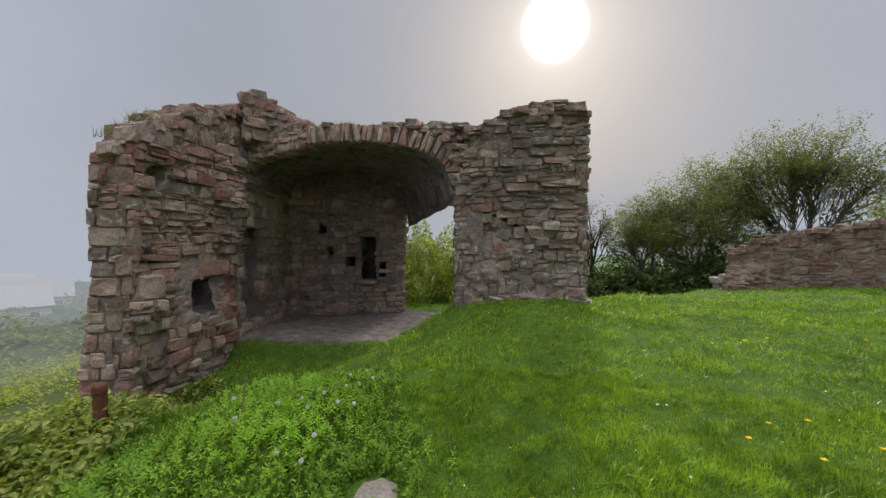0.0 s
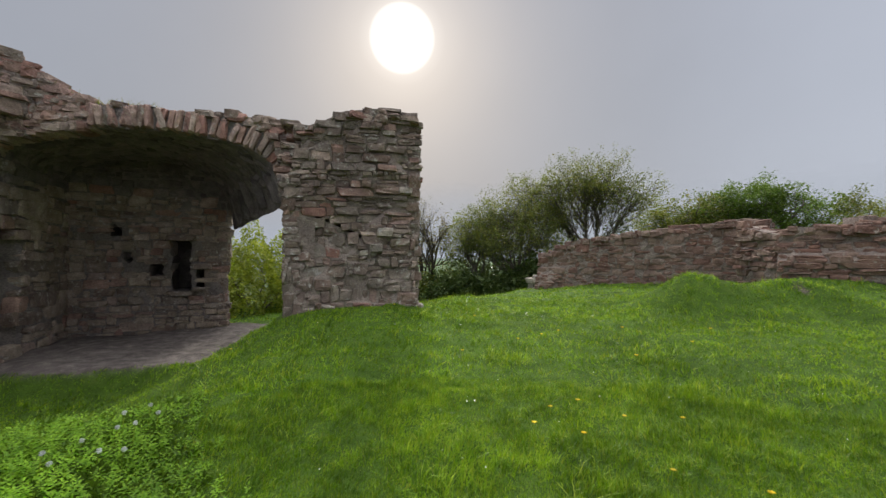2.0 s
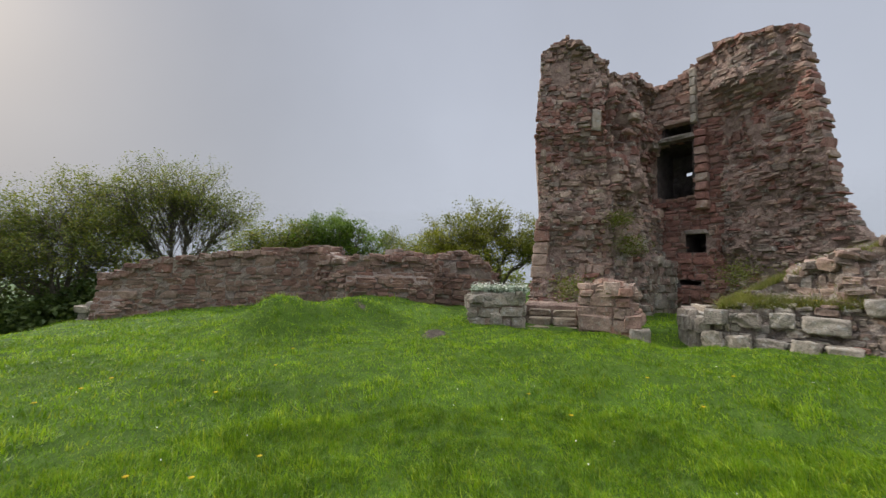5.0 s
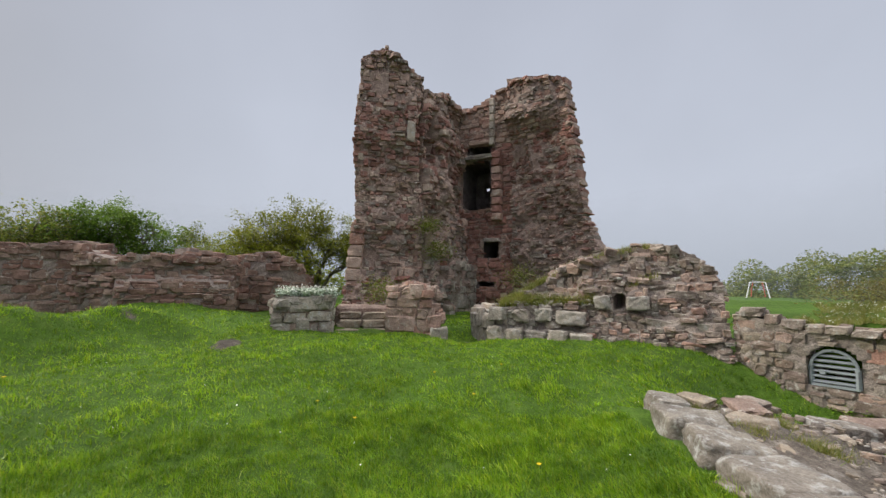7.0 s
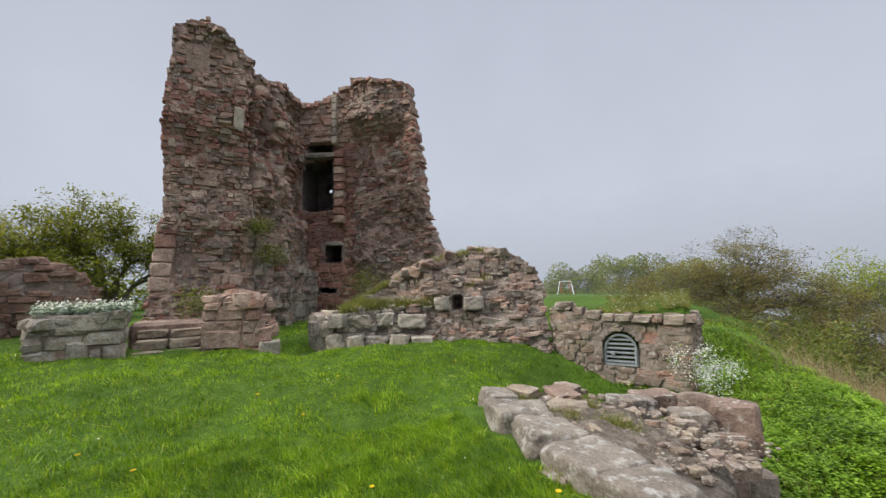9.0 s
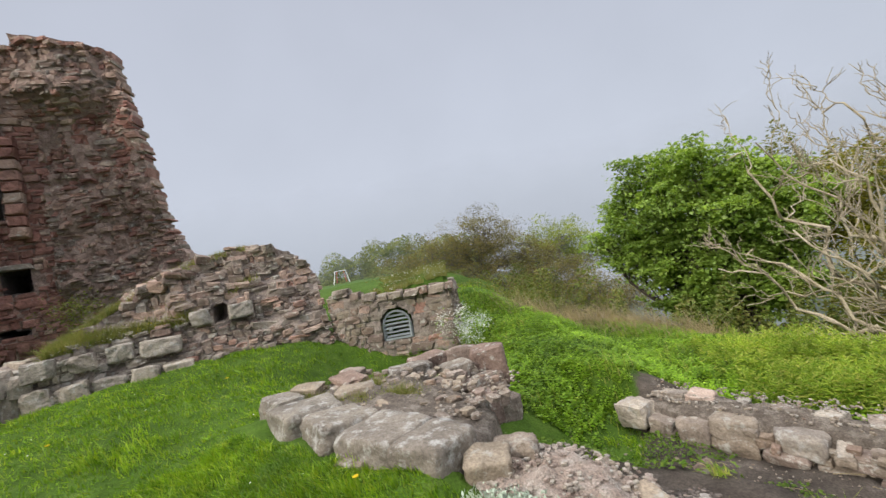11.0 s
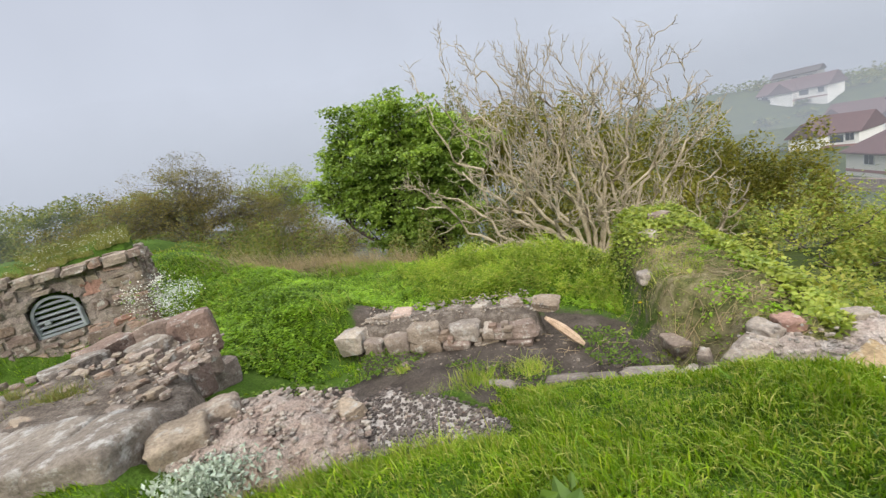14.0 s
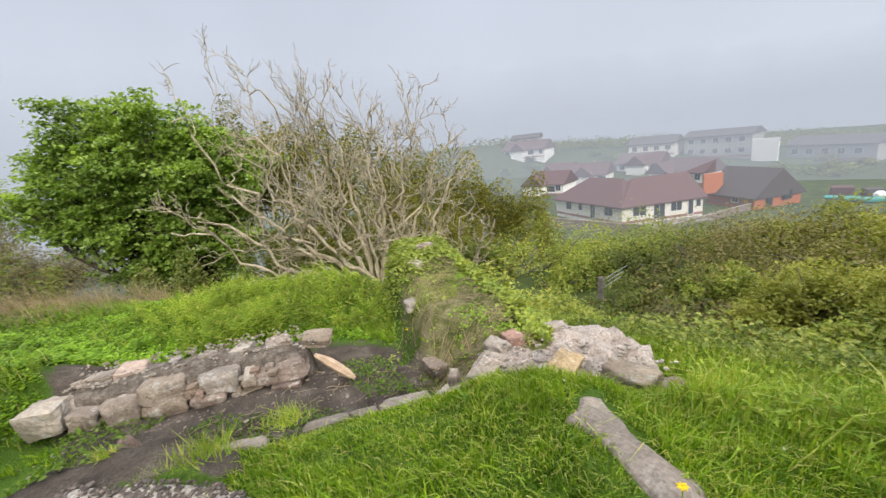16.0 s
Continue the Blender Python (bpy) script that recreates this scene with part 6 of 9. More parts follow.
def weed_points(n, area, keep, hmin, hmax, seed):
    r = np.random.default_rng(seed)
    x, y = area(r, n)
    ok = keep(x, y, r)
    x, y = x[ok], y[ok]
    lump_h = 0.55 + 0.45 * np.sin(1.9 * x + 0.7) * np.sin(2.3 * y + 1.9 + 0.8 * x)
    z = ground_z(x, y) + (hmin + (hmax - hmin) * lump_h) * np.sqrt(r.uniform(0.02, 1, len(x)))
    return np.stack([x + r.normal(0, 0.01, len(x)), y + r.normal(0, 0.01, len(x)), z], -1)


def rect(x0, x1, y0, y1):
    return lambda r, n: (r.uniform(x0, x1, n), r.uniform(y0, y1, n))


def soil_free(x, y, r):
    return (np.hypot((x + 0.39) / 0.17, (y - 2.34) / 0.26) > 1) & (soil_mask(x, y) < 0.35) & (r.uniform(0, 1, len(x)) < weedy(x, y)) & ~on_bank(x, y) & ~((x > 2.9) & (x < 4.3) & (y > -4.7)) & ~((x > 4.6) & (y > -6.6 + 0.45 * (x - 5.5)))


M_NETTLE = leaf_material("bright_ground_cover", [(0.135, 0.26, 0.016), (0.21, 0.37, 0.024), (0.31, 0.47, 0.045), (0.17, 0.32, 0.02)], 0.42, 0.45, 0.7)
M_PARSLEY = leaf_material("cow_parsley", [(0.12, 0.25, 0.018), (0.19, 0.37, 0.025), (0.29, 0.48, 0.04), (0.155, 0.31, 0.02)], 0.42, 0.45, 0.9)
# darker ground-cover greens: shade beneath taller plants put into the leaf colour
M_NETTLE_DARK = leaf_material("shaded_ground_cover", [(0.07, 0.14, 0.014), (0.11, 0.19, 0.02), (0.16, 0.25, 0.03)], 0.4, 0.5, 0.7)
M_IVY_BRIGHT = leaf_material("bright_ivy", [(0.14, 0.20, 0.03), (0.24, 0.31, 0.05), (0.36, 0.40, 0.09), (0.19, 0.27, 0.035)], 0.35, 0.35, 1.8)
M_GRASS_LIGHT = leaf_material("coarse_yellowing_grass", [(0.157, 0.27, 0.025), (0.235, 0.35, 0.04), (0.336, 0.40, 0.08), (0.448, 0.42, 0.17)], 0.4, 0.5, 2.6)
M_WEED = leaf_material("tall_weeds", [(0.134, 0.23, 0.025), (0.224, 0.34, 0.038), (0.314, 0.42, 0.055), (0.403, 0.41, 0.12)], 0.4, 0.5, 1.6)
M_IVY = leaf_material("ivy_and_bramble", [(0.08, 0.125, 0.022), (0.15, 0.21, 0.035), (0.23, 0.29, 0.05), (0.37, 0.39, 0.11), (0.12, 0.17, 0.028)], 0.4, 0.4, 1.8)
M_DRY = leaf_material("dead_stalks", [(0.32, 0.25, 0.18), (0.42, 0.34, 0.25), (0.26, 0.20, 0.15), (0.36, 0.31, 0.17)], 0.3, 0.8, 1.5)
def crest_weeds(x, y, r):
    return (y < -5.75 - 0.25 * x) & ~on_bank(x, y) & (soil_mask(x, y) < 0.3) & (r.uniform(0, 1, len(x)) < sm(1.5, 0.2, x + 0.15 * (y + 7)))


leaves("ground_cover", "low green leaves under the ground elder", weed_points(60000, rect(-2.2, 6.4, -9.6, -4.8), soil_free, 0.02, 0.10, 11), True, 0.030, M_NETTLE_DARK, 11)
rosettes("ground_cover", "bright green ground elder covering the slope behind the trench", scatter(15000, rect(-2.2, 6.4, -9.8, -4.8), soil_free, 111), 0.115, 9, 0.042, 1.25, M_NETTLE, 112, spread=(-0.1, 0.7))
blades("slope_grass", "coarse grass growing through the ground elder", 16000, rect(-1.5, 6.4, -9.8, -5.0), 0.20, 0.008, M_GRASS_LIGHT,
       lambda x, y, r: soil_free(x, y, r) & (np.sin(1.7 * x + 0.5 + np.sin(1.9 * y)) * np.sin(1.6 * y + 0.7) > 0.25), 0.8, 113)
rosettes("willowherb", "tall feathery willowherb crowded on the crest", scatter(1500, rect(-2.6, 2.2, -8.2, -5.4), crest_weeds, 114), 0.44, 40, 0.019, 5.6, M_WEED, 115, spread=(-0.15, 1.0))
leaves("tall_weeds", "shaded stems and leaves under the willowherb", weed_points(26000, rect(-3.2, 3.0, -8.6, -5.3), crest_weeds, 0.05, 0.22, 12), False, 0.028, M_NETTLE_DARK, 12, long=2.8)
rosettes("weeds", "lush bright nettles and cow parsley at the edge of the grass", scatter(7500, rect(-4.2, 0.3, 0.6, 5.4), soil_free, 118), 0.17, 18, 0.017, 2.6, M_PARSLEY, 119, spread=(-0.2, 0.8))
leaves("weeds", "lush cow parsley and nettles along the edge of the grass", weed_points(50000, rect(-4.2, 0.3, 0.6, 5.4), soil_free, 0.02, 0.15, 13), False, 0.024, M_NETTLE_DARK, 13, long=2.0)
def edge_weeds(x, y, r):
    d = x + 0.35 * (y + 1.2)
    return (soil_mask(x, y) < 0.3) & (r.uniform(0, 1, len(x)) < sm(-1.3, -1.6, d) * sm(-3.6, -2.0, d)) & ~((x > -2.3) & (y < -1.6) & (y > -3.2)) & ~on_bank(x, y)


def slope_weeds(x, y, r):
    d = x + 0.35 * (y + 1.2)
    patch = 0.5 + 0.5 * np.sin(1.7 * x + 1.2 * np.sin(1.3 * y)) * np.sin(1.9 * y + 0.8)
    return (soil_mask(x, y) < 0.3) & (r.uniform(0, 1, len(x)) < sm(-2.3, -3.4, d) * (0.05 + 0.95 * patch) * sm(-7.5, -5.5, d)) & (np.hypot(x + 6.6, y + 5.8) > 0.9) & ~((x > -2.3) & (y < -1.6) & (y > -3.2)) & ~on_bank(x, y)


leaves("weeds", "light green docks and weeds at the top of the bank", weed_points(40000, rect(-4.0, -1.0, -5.5, 2.0), edge_weeds, 0.03, 0.2, 20), False, 0.022, M_WEED, 20, long=2.2)
blades("bank_grass", "long rank grass falling over the edge of the bank", 90000, rect(-5.5, -1.2, -5.5, 2.6), 0.24, 0.009, M_WEED, lambda x, y, r: edge_weeds(x, y, r) | (slope_weeds(x, y, r) & (r.uniform(0, 1, len(x)) < 0.35)), 0.9, 23)
leaves("weeds", "bramble and mixed weeds falling down the bank", weed_points(90000, rect(-6.5, -1.0, -6.5, 3.0), slope_weeds, 0.02, 0.50, 14), True, 0.032, M_IVY, 14)
leaves("bramble", "dark bramble and ivy on the steep edge beside the ruin", weed_points(60000, rect(-7.5, -2.3, 2.2, 6.6),
       lambda x, y, r: r.uniform(0, 1, len(x)) < sm(-2.3, -3.2, x + 0.3 * (y - 3.5)), 0.05, 0.42, 15), True, 0.045, M_IVY, 15)
def ivy_cover(x, y, r):
    return (bank_way(x, y)[1] < 0.85) & (r.uniform(0, 1, len(x)) < np.clip(sm(-4.9, -5.8, y) + 1.1 * sm(-0.15, -0.42, x + 1.45 + 0.35 * (-y - 3.15)), 0.01, 1))


leaves("ivy", "bright ivy trailing over the outer side and end of the earth bank", weed_points(26000, rect(-3.6, -0.7, -7.4, -2.7), ivy_cover, 0.01, 0.14, 16), True, 0.050, M_IVY_BRIGHT, 16, long=1.1)
rosettes("ivy", "upright ivy shoots on the outer side of the earth bank", scatter(900, rect(-3.6, -0.7, -7.4, -2.7), ivy_cover, 116), 0.16, 9, 0.05, 1.2, M_IVY_BRIGHT, 117, spread=(-0.1, 0.7))
M_THATCH = leaf_material("dry_thatch", [(0.38, 0.32, 0.19), (0.28, 0.29, 0.09), (0.20, 0.28, 0.05), (0.46, 0.40, 0.27)], 0.3, 0.8, 1.5)
blades("dry_stalks", "pale dead willowherb stalks on the crest", 11000, rect(0.6, 5.6, -10.8, -8.6), 0.50, 0.008, M_DRY,
       lambda x, y, r: r.uniform(0, 1, len(x)) < np.clip(0.04 + 1.3 * bump2(x, y, 2.9, -9.7, 0.9, 0.5) + 0.5 * bump2(x, y, 4.2, -9.5, 0.6, 0.5) + 0.6 * bump2(x, y, 1.4, -10.0, 0.7, 0.4), 0, 1), 1.1, 17)
blades("bank_thatch", "dry thatch and thin grass on top of the earth bank", 9000, rect(-3.2, -0.7, -6.9, -2.6), 0.05, 0.006, M_THATCH, lambda x, y, r: on_bank(x, y), 2.2, 19)
def twig_litter(name, label, n, place, seed, thick=0.004, long=(0.08, 0.3)):
    """Dead stems lying about on the ground."""
    r = np.random.default_rng(seed)
    lines = []
    while len(lines) < n:
        x, y = place(r)
        a, L = r.uniform(0, 6.28), r.uniform(*long)
        s = np.linspace(0, 1, 5)
        px = x + math.cos(a) * L * s + r.normal(0, 0.012, 5)
        py = y + math.sin(a) * L * s + r.normal(0, 0.012, 5)
        lines.append((np.stack([px, py, ground_z(px, py) + 0.012 + 0.03 * r.random() * s], -1), np.linspace(thick, thick * 0.5, 5)))
    return tagged(new(name, joined_tubes(name, lines, M_DRY, 4)), label, "litter", "", "stuff")


def bank_spot(r):
    k = r.random()
    return -1.45 - 1.05 * k + r.normal(0, 0.25), -3.15 - 3.0 * k + r.normal(0, 0.2)


twig_litter("dead_stems", "dead ivy stems lying on the earth bank", 420, bank_spot, 71)
twig_litter("dead_stems", "thin dead roots and stems on the trench floor", 70, lambda r: (r.uniform(-0.9, 1.6), -3.95 - 0.33 * r.uniform(-0.9, 1.6) + r.normal(0, 0.25)), 72, 0.003)
blades("bank_tufts", "patches of thin green grass on the earth bank", 16000, rect(-3.2, -0.7, -6.9, -2.6), 0.07, 0.006, M_GRASS_LIGHT, lambda x, y, r: on_bank(x, y) & (np.sin(3.1 * x + 0.4) * np.sin(2.6 * y + 1.0) + 0.4 * np.sin(9 * x) * np.sin(8 * y) > 0.15), 1.0, 25)
leaves("bank_weeds", "small green weeds among the thatch on the earth bank", weed_points(9000, rect(-3.2, -0.7, -6.9, -2.6), lambda x, y, r: on_bank(x, y) & (np.sin(4 * x + 1) * np.sin(3.3 * y) + 0.5 * np.sin(9 * x) * np.sin(11 * y) > 0.3), 0.0, 0.06, 24), True, 0.024, M_NETTLE, 24)
leaves("trench_weeds", "small weeds rooted in the trench soil", weed_points(13000, rect(-0.9, 3.4, -5.2, -3.1), lambda x, y, r: (soil_mask(x, y) > 0.5) & (np.sin(2.3 * x + 0.9) * np.sin(3.1 * y + 2.2 * np.sin(x)) > 0.1 - 0.8 * sm(1.1, 2.0, x)), 0.0, 0.07, 26), True, 0.024, M_NETTLE_DARK, 26)
blades("kerb_grass", "grass hanging over the kerb stones", 16000, rect(-1.0, 1.2, -3.3, -2.4), 0.085, 0.0065, M_GRASS_LIGHT,
       lambda x, y, r: (np.abs(y - kerb_y(x) - 0.06) < 0.13) & (np.sin(5.3 * x + 0.4) + 0.5 * np.sin(11 * x) > -0.2), 1.0, 27)
blades("long_grass", "long coarse grass at the trench edge", 34000, rect(-1.8, 1.6, -3.2, -0.7), 0.075, 0.0065, M_GRASS_LIGHT, lambda x, y, r: ~covered(x, y) & (trench(x, y) < 0.25), 0.9, 18)



# ---------------------------------------------------------------- trees and bushes
def grow(r, start, way, length, radius, level, deepest, pull, wobble, lines, tips, fork=(3, 5), spread=0.75, shrink=(0.5, 0.75), segs=6):
    """One branch and all that grows from it: lines of points with radii, and the ends of the twigs."""
    pts, d = [np.array(start, float)], np.array(way, float)
    step = length / segs
    for k in range(segs):
        d = d + r.normal(0, wobble, 3) + np.array(pull) * 0.12
        d /= np.linalg.norm(d)
        pts.append(pts[-1] + d * step)
    rad = np.linspace(radius, radius * (0.55 if level < deepest else 0.25), segs + 1)
    lines.append((np.array(pts), rad))
    if level == deepest:
        tips.append(pts[-1])
        tips.append(pts[segs // 2])
        return
    for k in range(int(r.integers(fork[0], fork[1] + 1))):
        f = r.uniform(0.35, 1.0)
        i = min(segs, int(f * segs))
        side = np.cross(d, r.normal(0, 1, 3))
        side /= np.linalg.norm(side) + 1e-9
        ang = r.uniform(0.35, 1.0) * spread
        w = (pts[i] - pts[i - 1] if i else d)
        w = w / np.linalg.norm(w)
        grow(r, pts[i], w * math.cos(ang) + side * math.sin(ang), length * r.uniform(*shrink), rad[i] * r.uniform(0.55, 0.8), level + 1, deepest, pull, wobble, lines, tips, fork, spread, shrink, max(3, segs - 1))


def tree(name, label, base, top, wide, bark, leaf, seed, stems=1, deepest=3, pull=(0, 0, 0.4), wobble=0.12, per_tip=40, clump=0.45, size=0.11, lean=(0, 0), radius=0.16,
         fork=(3, 5), spread=0.8, category="tree", long=1.4, flat=0.7, group="", fan=0.35, shrink=(0.5, 0.75)):
    r = np.random.default_rng(seed)
    x, y = base
    t = thing(name, label, category, (x, y, gz(x, y)), group)
    lines, tips = [], []
    for k in range(stems):
        a = 2 * math.pi * k / stems + r.uniform(0, 1)
        off = fan if stems > 1 else 0.0
        way = np.array([lean[0] + off * math.cos(a), lean[1] + off * math.sin(a), 1.0])
        way /= np.linalg.norm(way)
        grow(r, (x + 0.15 * off * math.cos(a), y + 0.15 * off * math.sin(a), gz(x, y) - 0.15), way, 2.0 * r.uniform(0.85, 1.1), radius * r.uniform(0.72, 1.0), 0, deepest, pull, wobble, lines, tips, fork, spread, shrink)
    # bring the crown to its full height and width
    z0 = gz(x, y) - 0.15
    every = np.concatenate([q for q, _ in lines])
    kz = (top - z0 - 0.5 * clump) / (every[:, 2].max() - z0)
    reach = np.percentile(np.hypot(every[:, 0] - x, every[:, 1] - y), 97)
    kx = max(0.4, wide - 0.5 * clump) / reach
    fit = lambda q: np.stack([x + (q[..., 0] - x) * kx, y + (q[..., 1] - y) * kx, z0 + (q[..., 2] - z0) * kz], -1)
    lines = [(fit(q), w * 1.0) for q, w in lines]
    tips = [fit(q) for q in tips]
    stem_ids = [i for i, (q, w) in enumerate(lines) if w[0] > 0.68 * radius and abs(q[0][2] - z0) < 0.02]
    for i in stem_ids:
        child("trunk", joined_tubes("trunk", [lines[i]], bark, 8), t)
    child("branchwork", joined_tubes("branchwork", [q for i, q in enumerate(lines) if i not in stem_ids], bark, 4), t, "", "stuff")
    if per_tip:
        tips = np.array(tips)
        p = np.repeat(tips, per_tip, axis=0)
        p = p + r.normal(0, clump, p.shape) * np.array([1, 1, flat])
        leaves("foliage", "", p, True, size, leaf, seed + 5, parent=t, long=long, kind="stuff")
    return t


def polar(az, d, z, eye=(0.57, -0.59)):
    a = radians(az)
    return np.array([eye[0] + d * math.sin(a), eye[1] + d * math.cos(a), z])


def crooked(r, p, q, bend, n=8, lift=0.0):
    """A bent line from p to q."""
    p, q = np.asarray(p, float), np.asarray(q, float)
    s = np.linspace(0, 1, n)[:, None]
    L = np.linalg.norm(q - p)
    side = np.cumsum(r.normal(0, 1, (n, 3)), 0)
    side = side - side[0] - (side[-1] - side[0]) * s
    line = p + (q - p) * s + side * bend * L / math.sqrt(n)
    line[:, 2] += lift * L * (4 * s * (1 - s))[:, 0]
    return line


def crown_tree(name, label, base, lumps, bark, leaf, seed, clumps=60, per=60, clump=0.3, size=0.1, radius=0.14, stems=3, category="tree", bend=0.12, long=1.3, low=-0.35, twigs=4, flat=0.65):
    """A tree whose limbs reach into the lumps of its crown, each twig end carrying a tuft of leaves."""
    r = np.random.default_rng(seed)
    x, y = base
    t = thing(name, label, category, (x, y, gz(x, y)))
    z0 = gz(x, y) - 0.15
    limbs, twig_lines, pts = [], [], []
    vol = np.array([m[3] * m[4] for m in lumps])
    for i, (m, share) in enumerate(zip(lumps, vol / vol.sum())):
        c, rad = np.array(m[:3]), np.array([m[3], m[3], m[4]])
        a = 2 * math.pi * (i % stems) / stems
        foot = np.array([x + 0.12 * stems * radius * math.cos(a), y + 0.12 * stems * radius * math.sin(a), z0])
        mine = []
        for k in range(2 if m[3] > 1.2 else 1):
            goal = c + r.normal(0, 0.3, 3) * rad
            knee = foot + (goal - foot) * [0.25, 0.25, 0.45] + r.normal(0, 0.08, 3)
            line = np.concatenate([crooked(r, foot, knee, 0.05, 6), crooked(r, knee, goal, bend, 8)[1:]])
            limbs.append((line, np.linspace(radius, radius * 0.25, len(line))))
            mine.append(line)
        for k in range(max(3, int(clumps * share))):
            d = r.normal(0, 1, 3)
            d /= np.linalg.norm(d)
            d[2] = max(low, d[2]) if d[2] < low else d[2]
            goal = c + d * rad * r.uniform(0.6, 1.0)
            line = mine[k % len(mine)]
            s = line[int(r.integers(len(line) // 2, len(line)))]
            br = crooked(r, s, goal, bend * 1.3, 7, 0.08)
            twig_lines.append((br, np.linspace(radius * 0.24, radius * 0.07, 7)))
            for j in range(twigs):
                b0 = br[int(r.integers(3, 7))]
                w = d + r.normal(0, 0.6, 3) + [0, 0, 0.3]
                e = b0 + w / np.linalg.norm(w) * clump * r.uniform(1.0, 2.2)
                twig_lines.append((crooked(r, b0, e, bend * 1.6, 5), np.linspace(radius * 0.08, radius * 0.03, 5)))
                if per:
                    pts.append(e + r.normal(0, clump * 0.55, (per // (twigs + 1), 3)) * [1, 1, flat * 1.05])
            if per:
                pts.append(goal + r.normal(0, clump, (per // (twigs + 1), 3)) * [1, 1, flat])
    for line in limbs:
        child("limb", joined_tubes("limb", [line], bark, 7), t)
    child("branchwork", joined_tubes("branchwork", twig_lines, bark, 3), t, "", "stuff")
    if per:
        leaves("foliage", "", np.concatenate(pts), True, size, leaf, seed + 5, parent=t, long=long, kind="stuff")
    return t


def dead_tree(label, base, goals, seed, radius=0.10, side=7, bark=None, reach=0.42):
    """A leafless tree of crooked pale limbs that spread into a wide dome."""
    r = np.random.default_rng(seed)
    t = thing("dead_tree", label, "tree", (*base, gz(*base)))
    z0 = gz(*base) - 0.1
    limbs, fine = [], []
    for i, g in enumerate(goals):
        g = np.array(g)
        foot = np.array([base[0] + 0.55 * (g[0] - base[0]) / 4 + r.normal(0, 0.12), base[1] + r.normal(0, 0.15), z0])
        knee = foot + (g - foot) * np.array([0.42, 0.42, 0.36]) + r.normal(0, 0.12, 3)
        line = np.concatenate([crooked(r, foot, knee, 0.10, 7), crooked(r, knee, g, 0.17, 12, 0.06)[1:]])
        R = radius * r.uniform(0.7, 1.1)
        rad = np.linspace(R, 0.016, len(line))
        limbs.append((line, rad))
        L = np.linalg.norm(g - foot)
        for k in range(side):
            j = int(r.integers(5, len(line) - 1))
            d = line[j + 1] - line[j - 1]
            d = d / np.linalg.norm(d) + r.normal(0, 0.75, 3) * [1, 0.7, 0.8] + [0, 0, 0.12]
            e = line[j] + d / np.linalg.norm(d) * L * reach * r.uniform(0.5, 1.0)
            b = crooked(r, line[j], e, 0.13, 9, 0.04)
            fine.append((b, np.linspace(rad[j] * 0.62, 0.010, 9)))
            for q in range(4):
                m = int(r.integers(2, 9))
                d2 = (e - line[j]) / np.linalg.norm(e - line[j]) + r.normal(0, 0.5, 3) + [0, 0, 0.55]
                e2 = b[m] + d2 / np.linalg.norm(d2) * L * reach * 0.45 * r.uniform(0.5, 1.1)
                b2 = crooked(r, b[m], e2, 0.15, 7)
                fine.append((b2, np.linspace(0.015, 0.006, 7)))
                for w in range(2):
                    m2 = int(r.integers(2, 7))
                    d3 = d2 / np.linalg.norm(d2) + r.normal(0, 0.5, 3) + [0, 0, 0.3]
                    e3 = b2[m2] + d3 / np.linalg.norm(d3) * L * reach * 0.2 * r.uniform(0.5, 1.1)
                    fine.append((crooked(r, b2[m2], e3, 0.2, 5), np.linspace(0.010, 0.005, 5)))
    def wind_cut(q):
        q = np.array(q)
        cap = np.interp(q[:, 0], [-9, -6, -4.5, -2, 0, 1.5], [0.4, 1.5, 3.2, 4.0, 3.8, 2.2])
        q[:, 2] = np.where(q[:, 2] > cap, cap + (q[:, 2] - cap) * 0.8, q[:, 2])
        return q

    limbs, fine = [(wind_cut(q), w) for q, w in limbs], [(wind_cut(q), w) for q, w in fine]
    for line in limbs:
        child("limb", joined_tubes("limb", [line], bark or M_DEADWOOD, 7), t)
    child("branchwork", joined_tubes("branchwork", fine, bark or M_DEADWOOD, 3), t, "", "stuff")
    return t


M_BARK = rough_material("grey_bark", [(0.3, (0.05, 0.042, 0.034)), (0.7, (0.12, 0.10, 0.08))], 9, 60, 0.9, 0.6)
M_TWIG = rough_material("grey_brown_twigs", [(0.3, (0.10, 0.088, 0.07)), (0.7, (0.19, 0.17, 0.14))], 9, 60, 0.9, 0.5)
M_DEADWOOD = rough_material("bleached_dead_wood", [(0.3, (0.24, 0.20, 0.13)), (0.5, (0.41, 0.355, 0.255)), (0.7, (0.52, 0.46, 0.36))], 5, 60, 0.85, 0.5)
M_BROADLEAF = leaf_material("dull_green_leaves", [(0.08, 0.15, 0.03), (0.12, 0.20, 0.04), (0.17, 0.25, 0.055)], 0.4, 0.5, 0.6)
M_SYCAMORE = leaf_material("sycamore_leaves", [(0.12, 0.205, 0.04), (0.20, 0.31, 0.06), (0.33, 0.45, 0.12), (0.25, 0.37, 0.075)], 0.48, 0.38, 0.8)
M_DULL = leaf_material("dull_spring_leaves", [(0.11, 0.155, 0.045), (0.16, 0.205, 0.06), (0.21, 0.245, 0.075), (0.27, 0.26, 0.09)], 0.45, 0.6, 0.5)
M_BROWNISH = leaf_material("budding_brown_twigs", [(0.14, 0.12, 0.06), (0.20, 0.165, 0.075), (0.19, 0.19, 0.065), (0.26, 0.22, 0.10)], 0.35, 0.7, 0.6)
M_OLIVE = leaf_material("ivy_clad_scrub", [(0.12, 0.14, 0.022), (0.19, 0.19, 0.03), (0.26, 0.23, 0.05), (0.15, 0.18, 0.025)], 0.4, 0.5, 0.8)
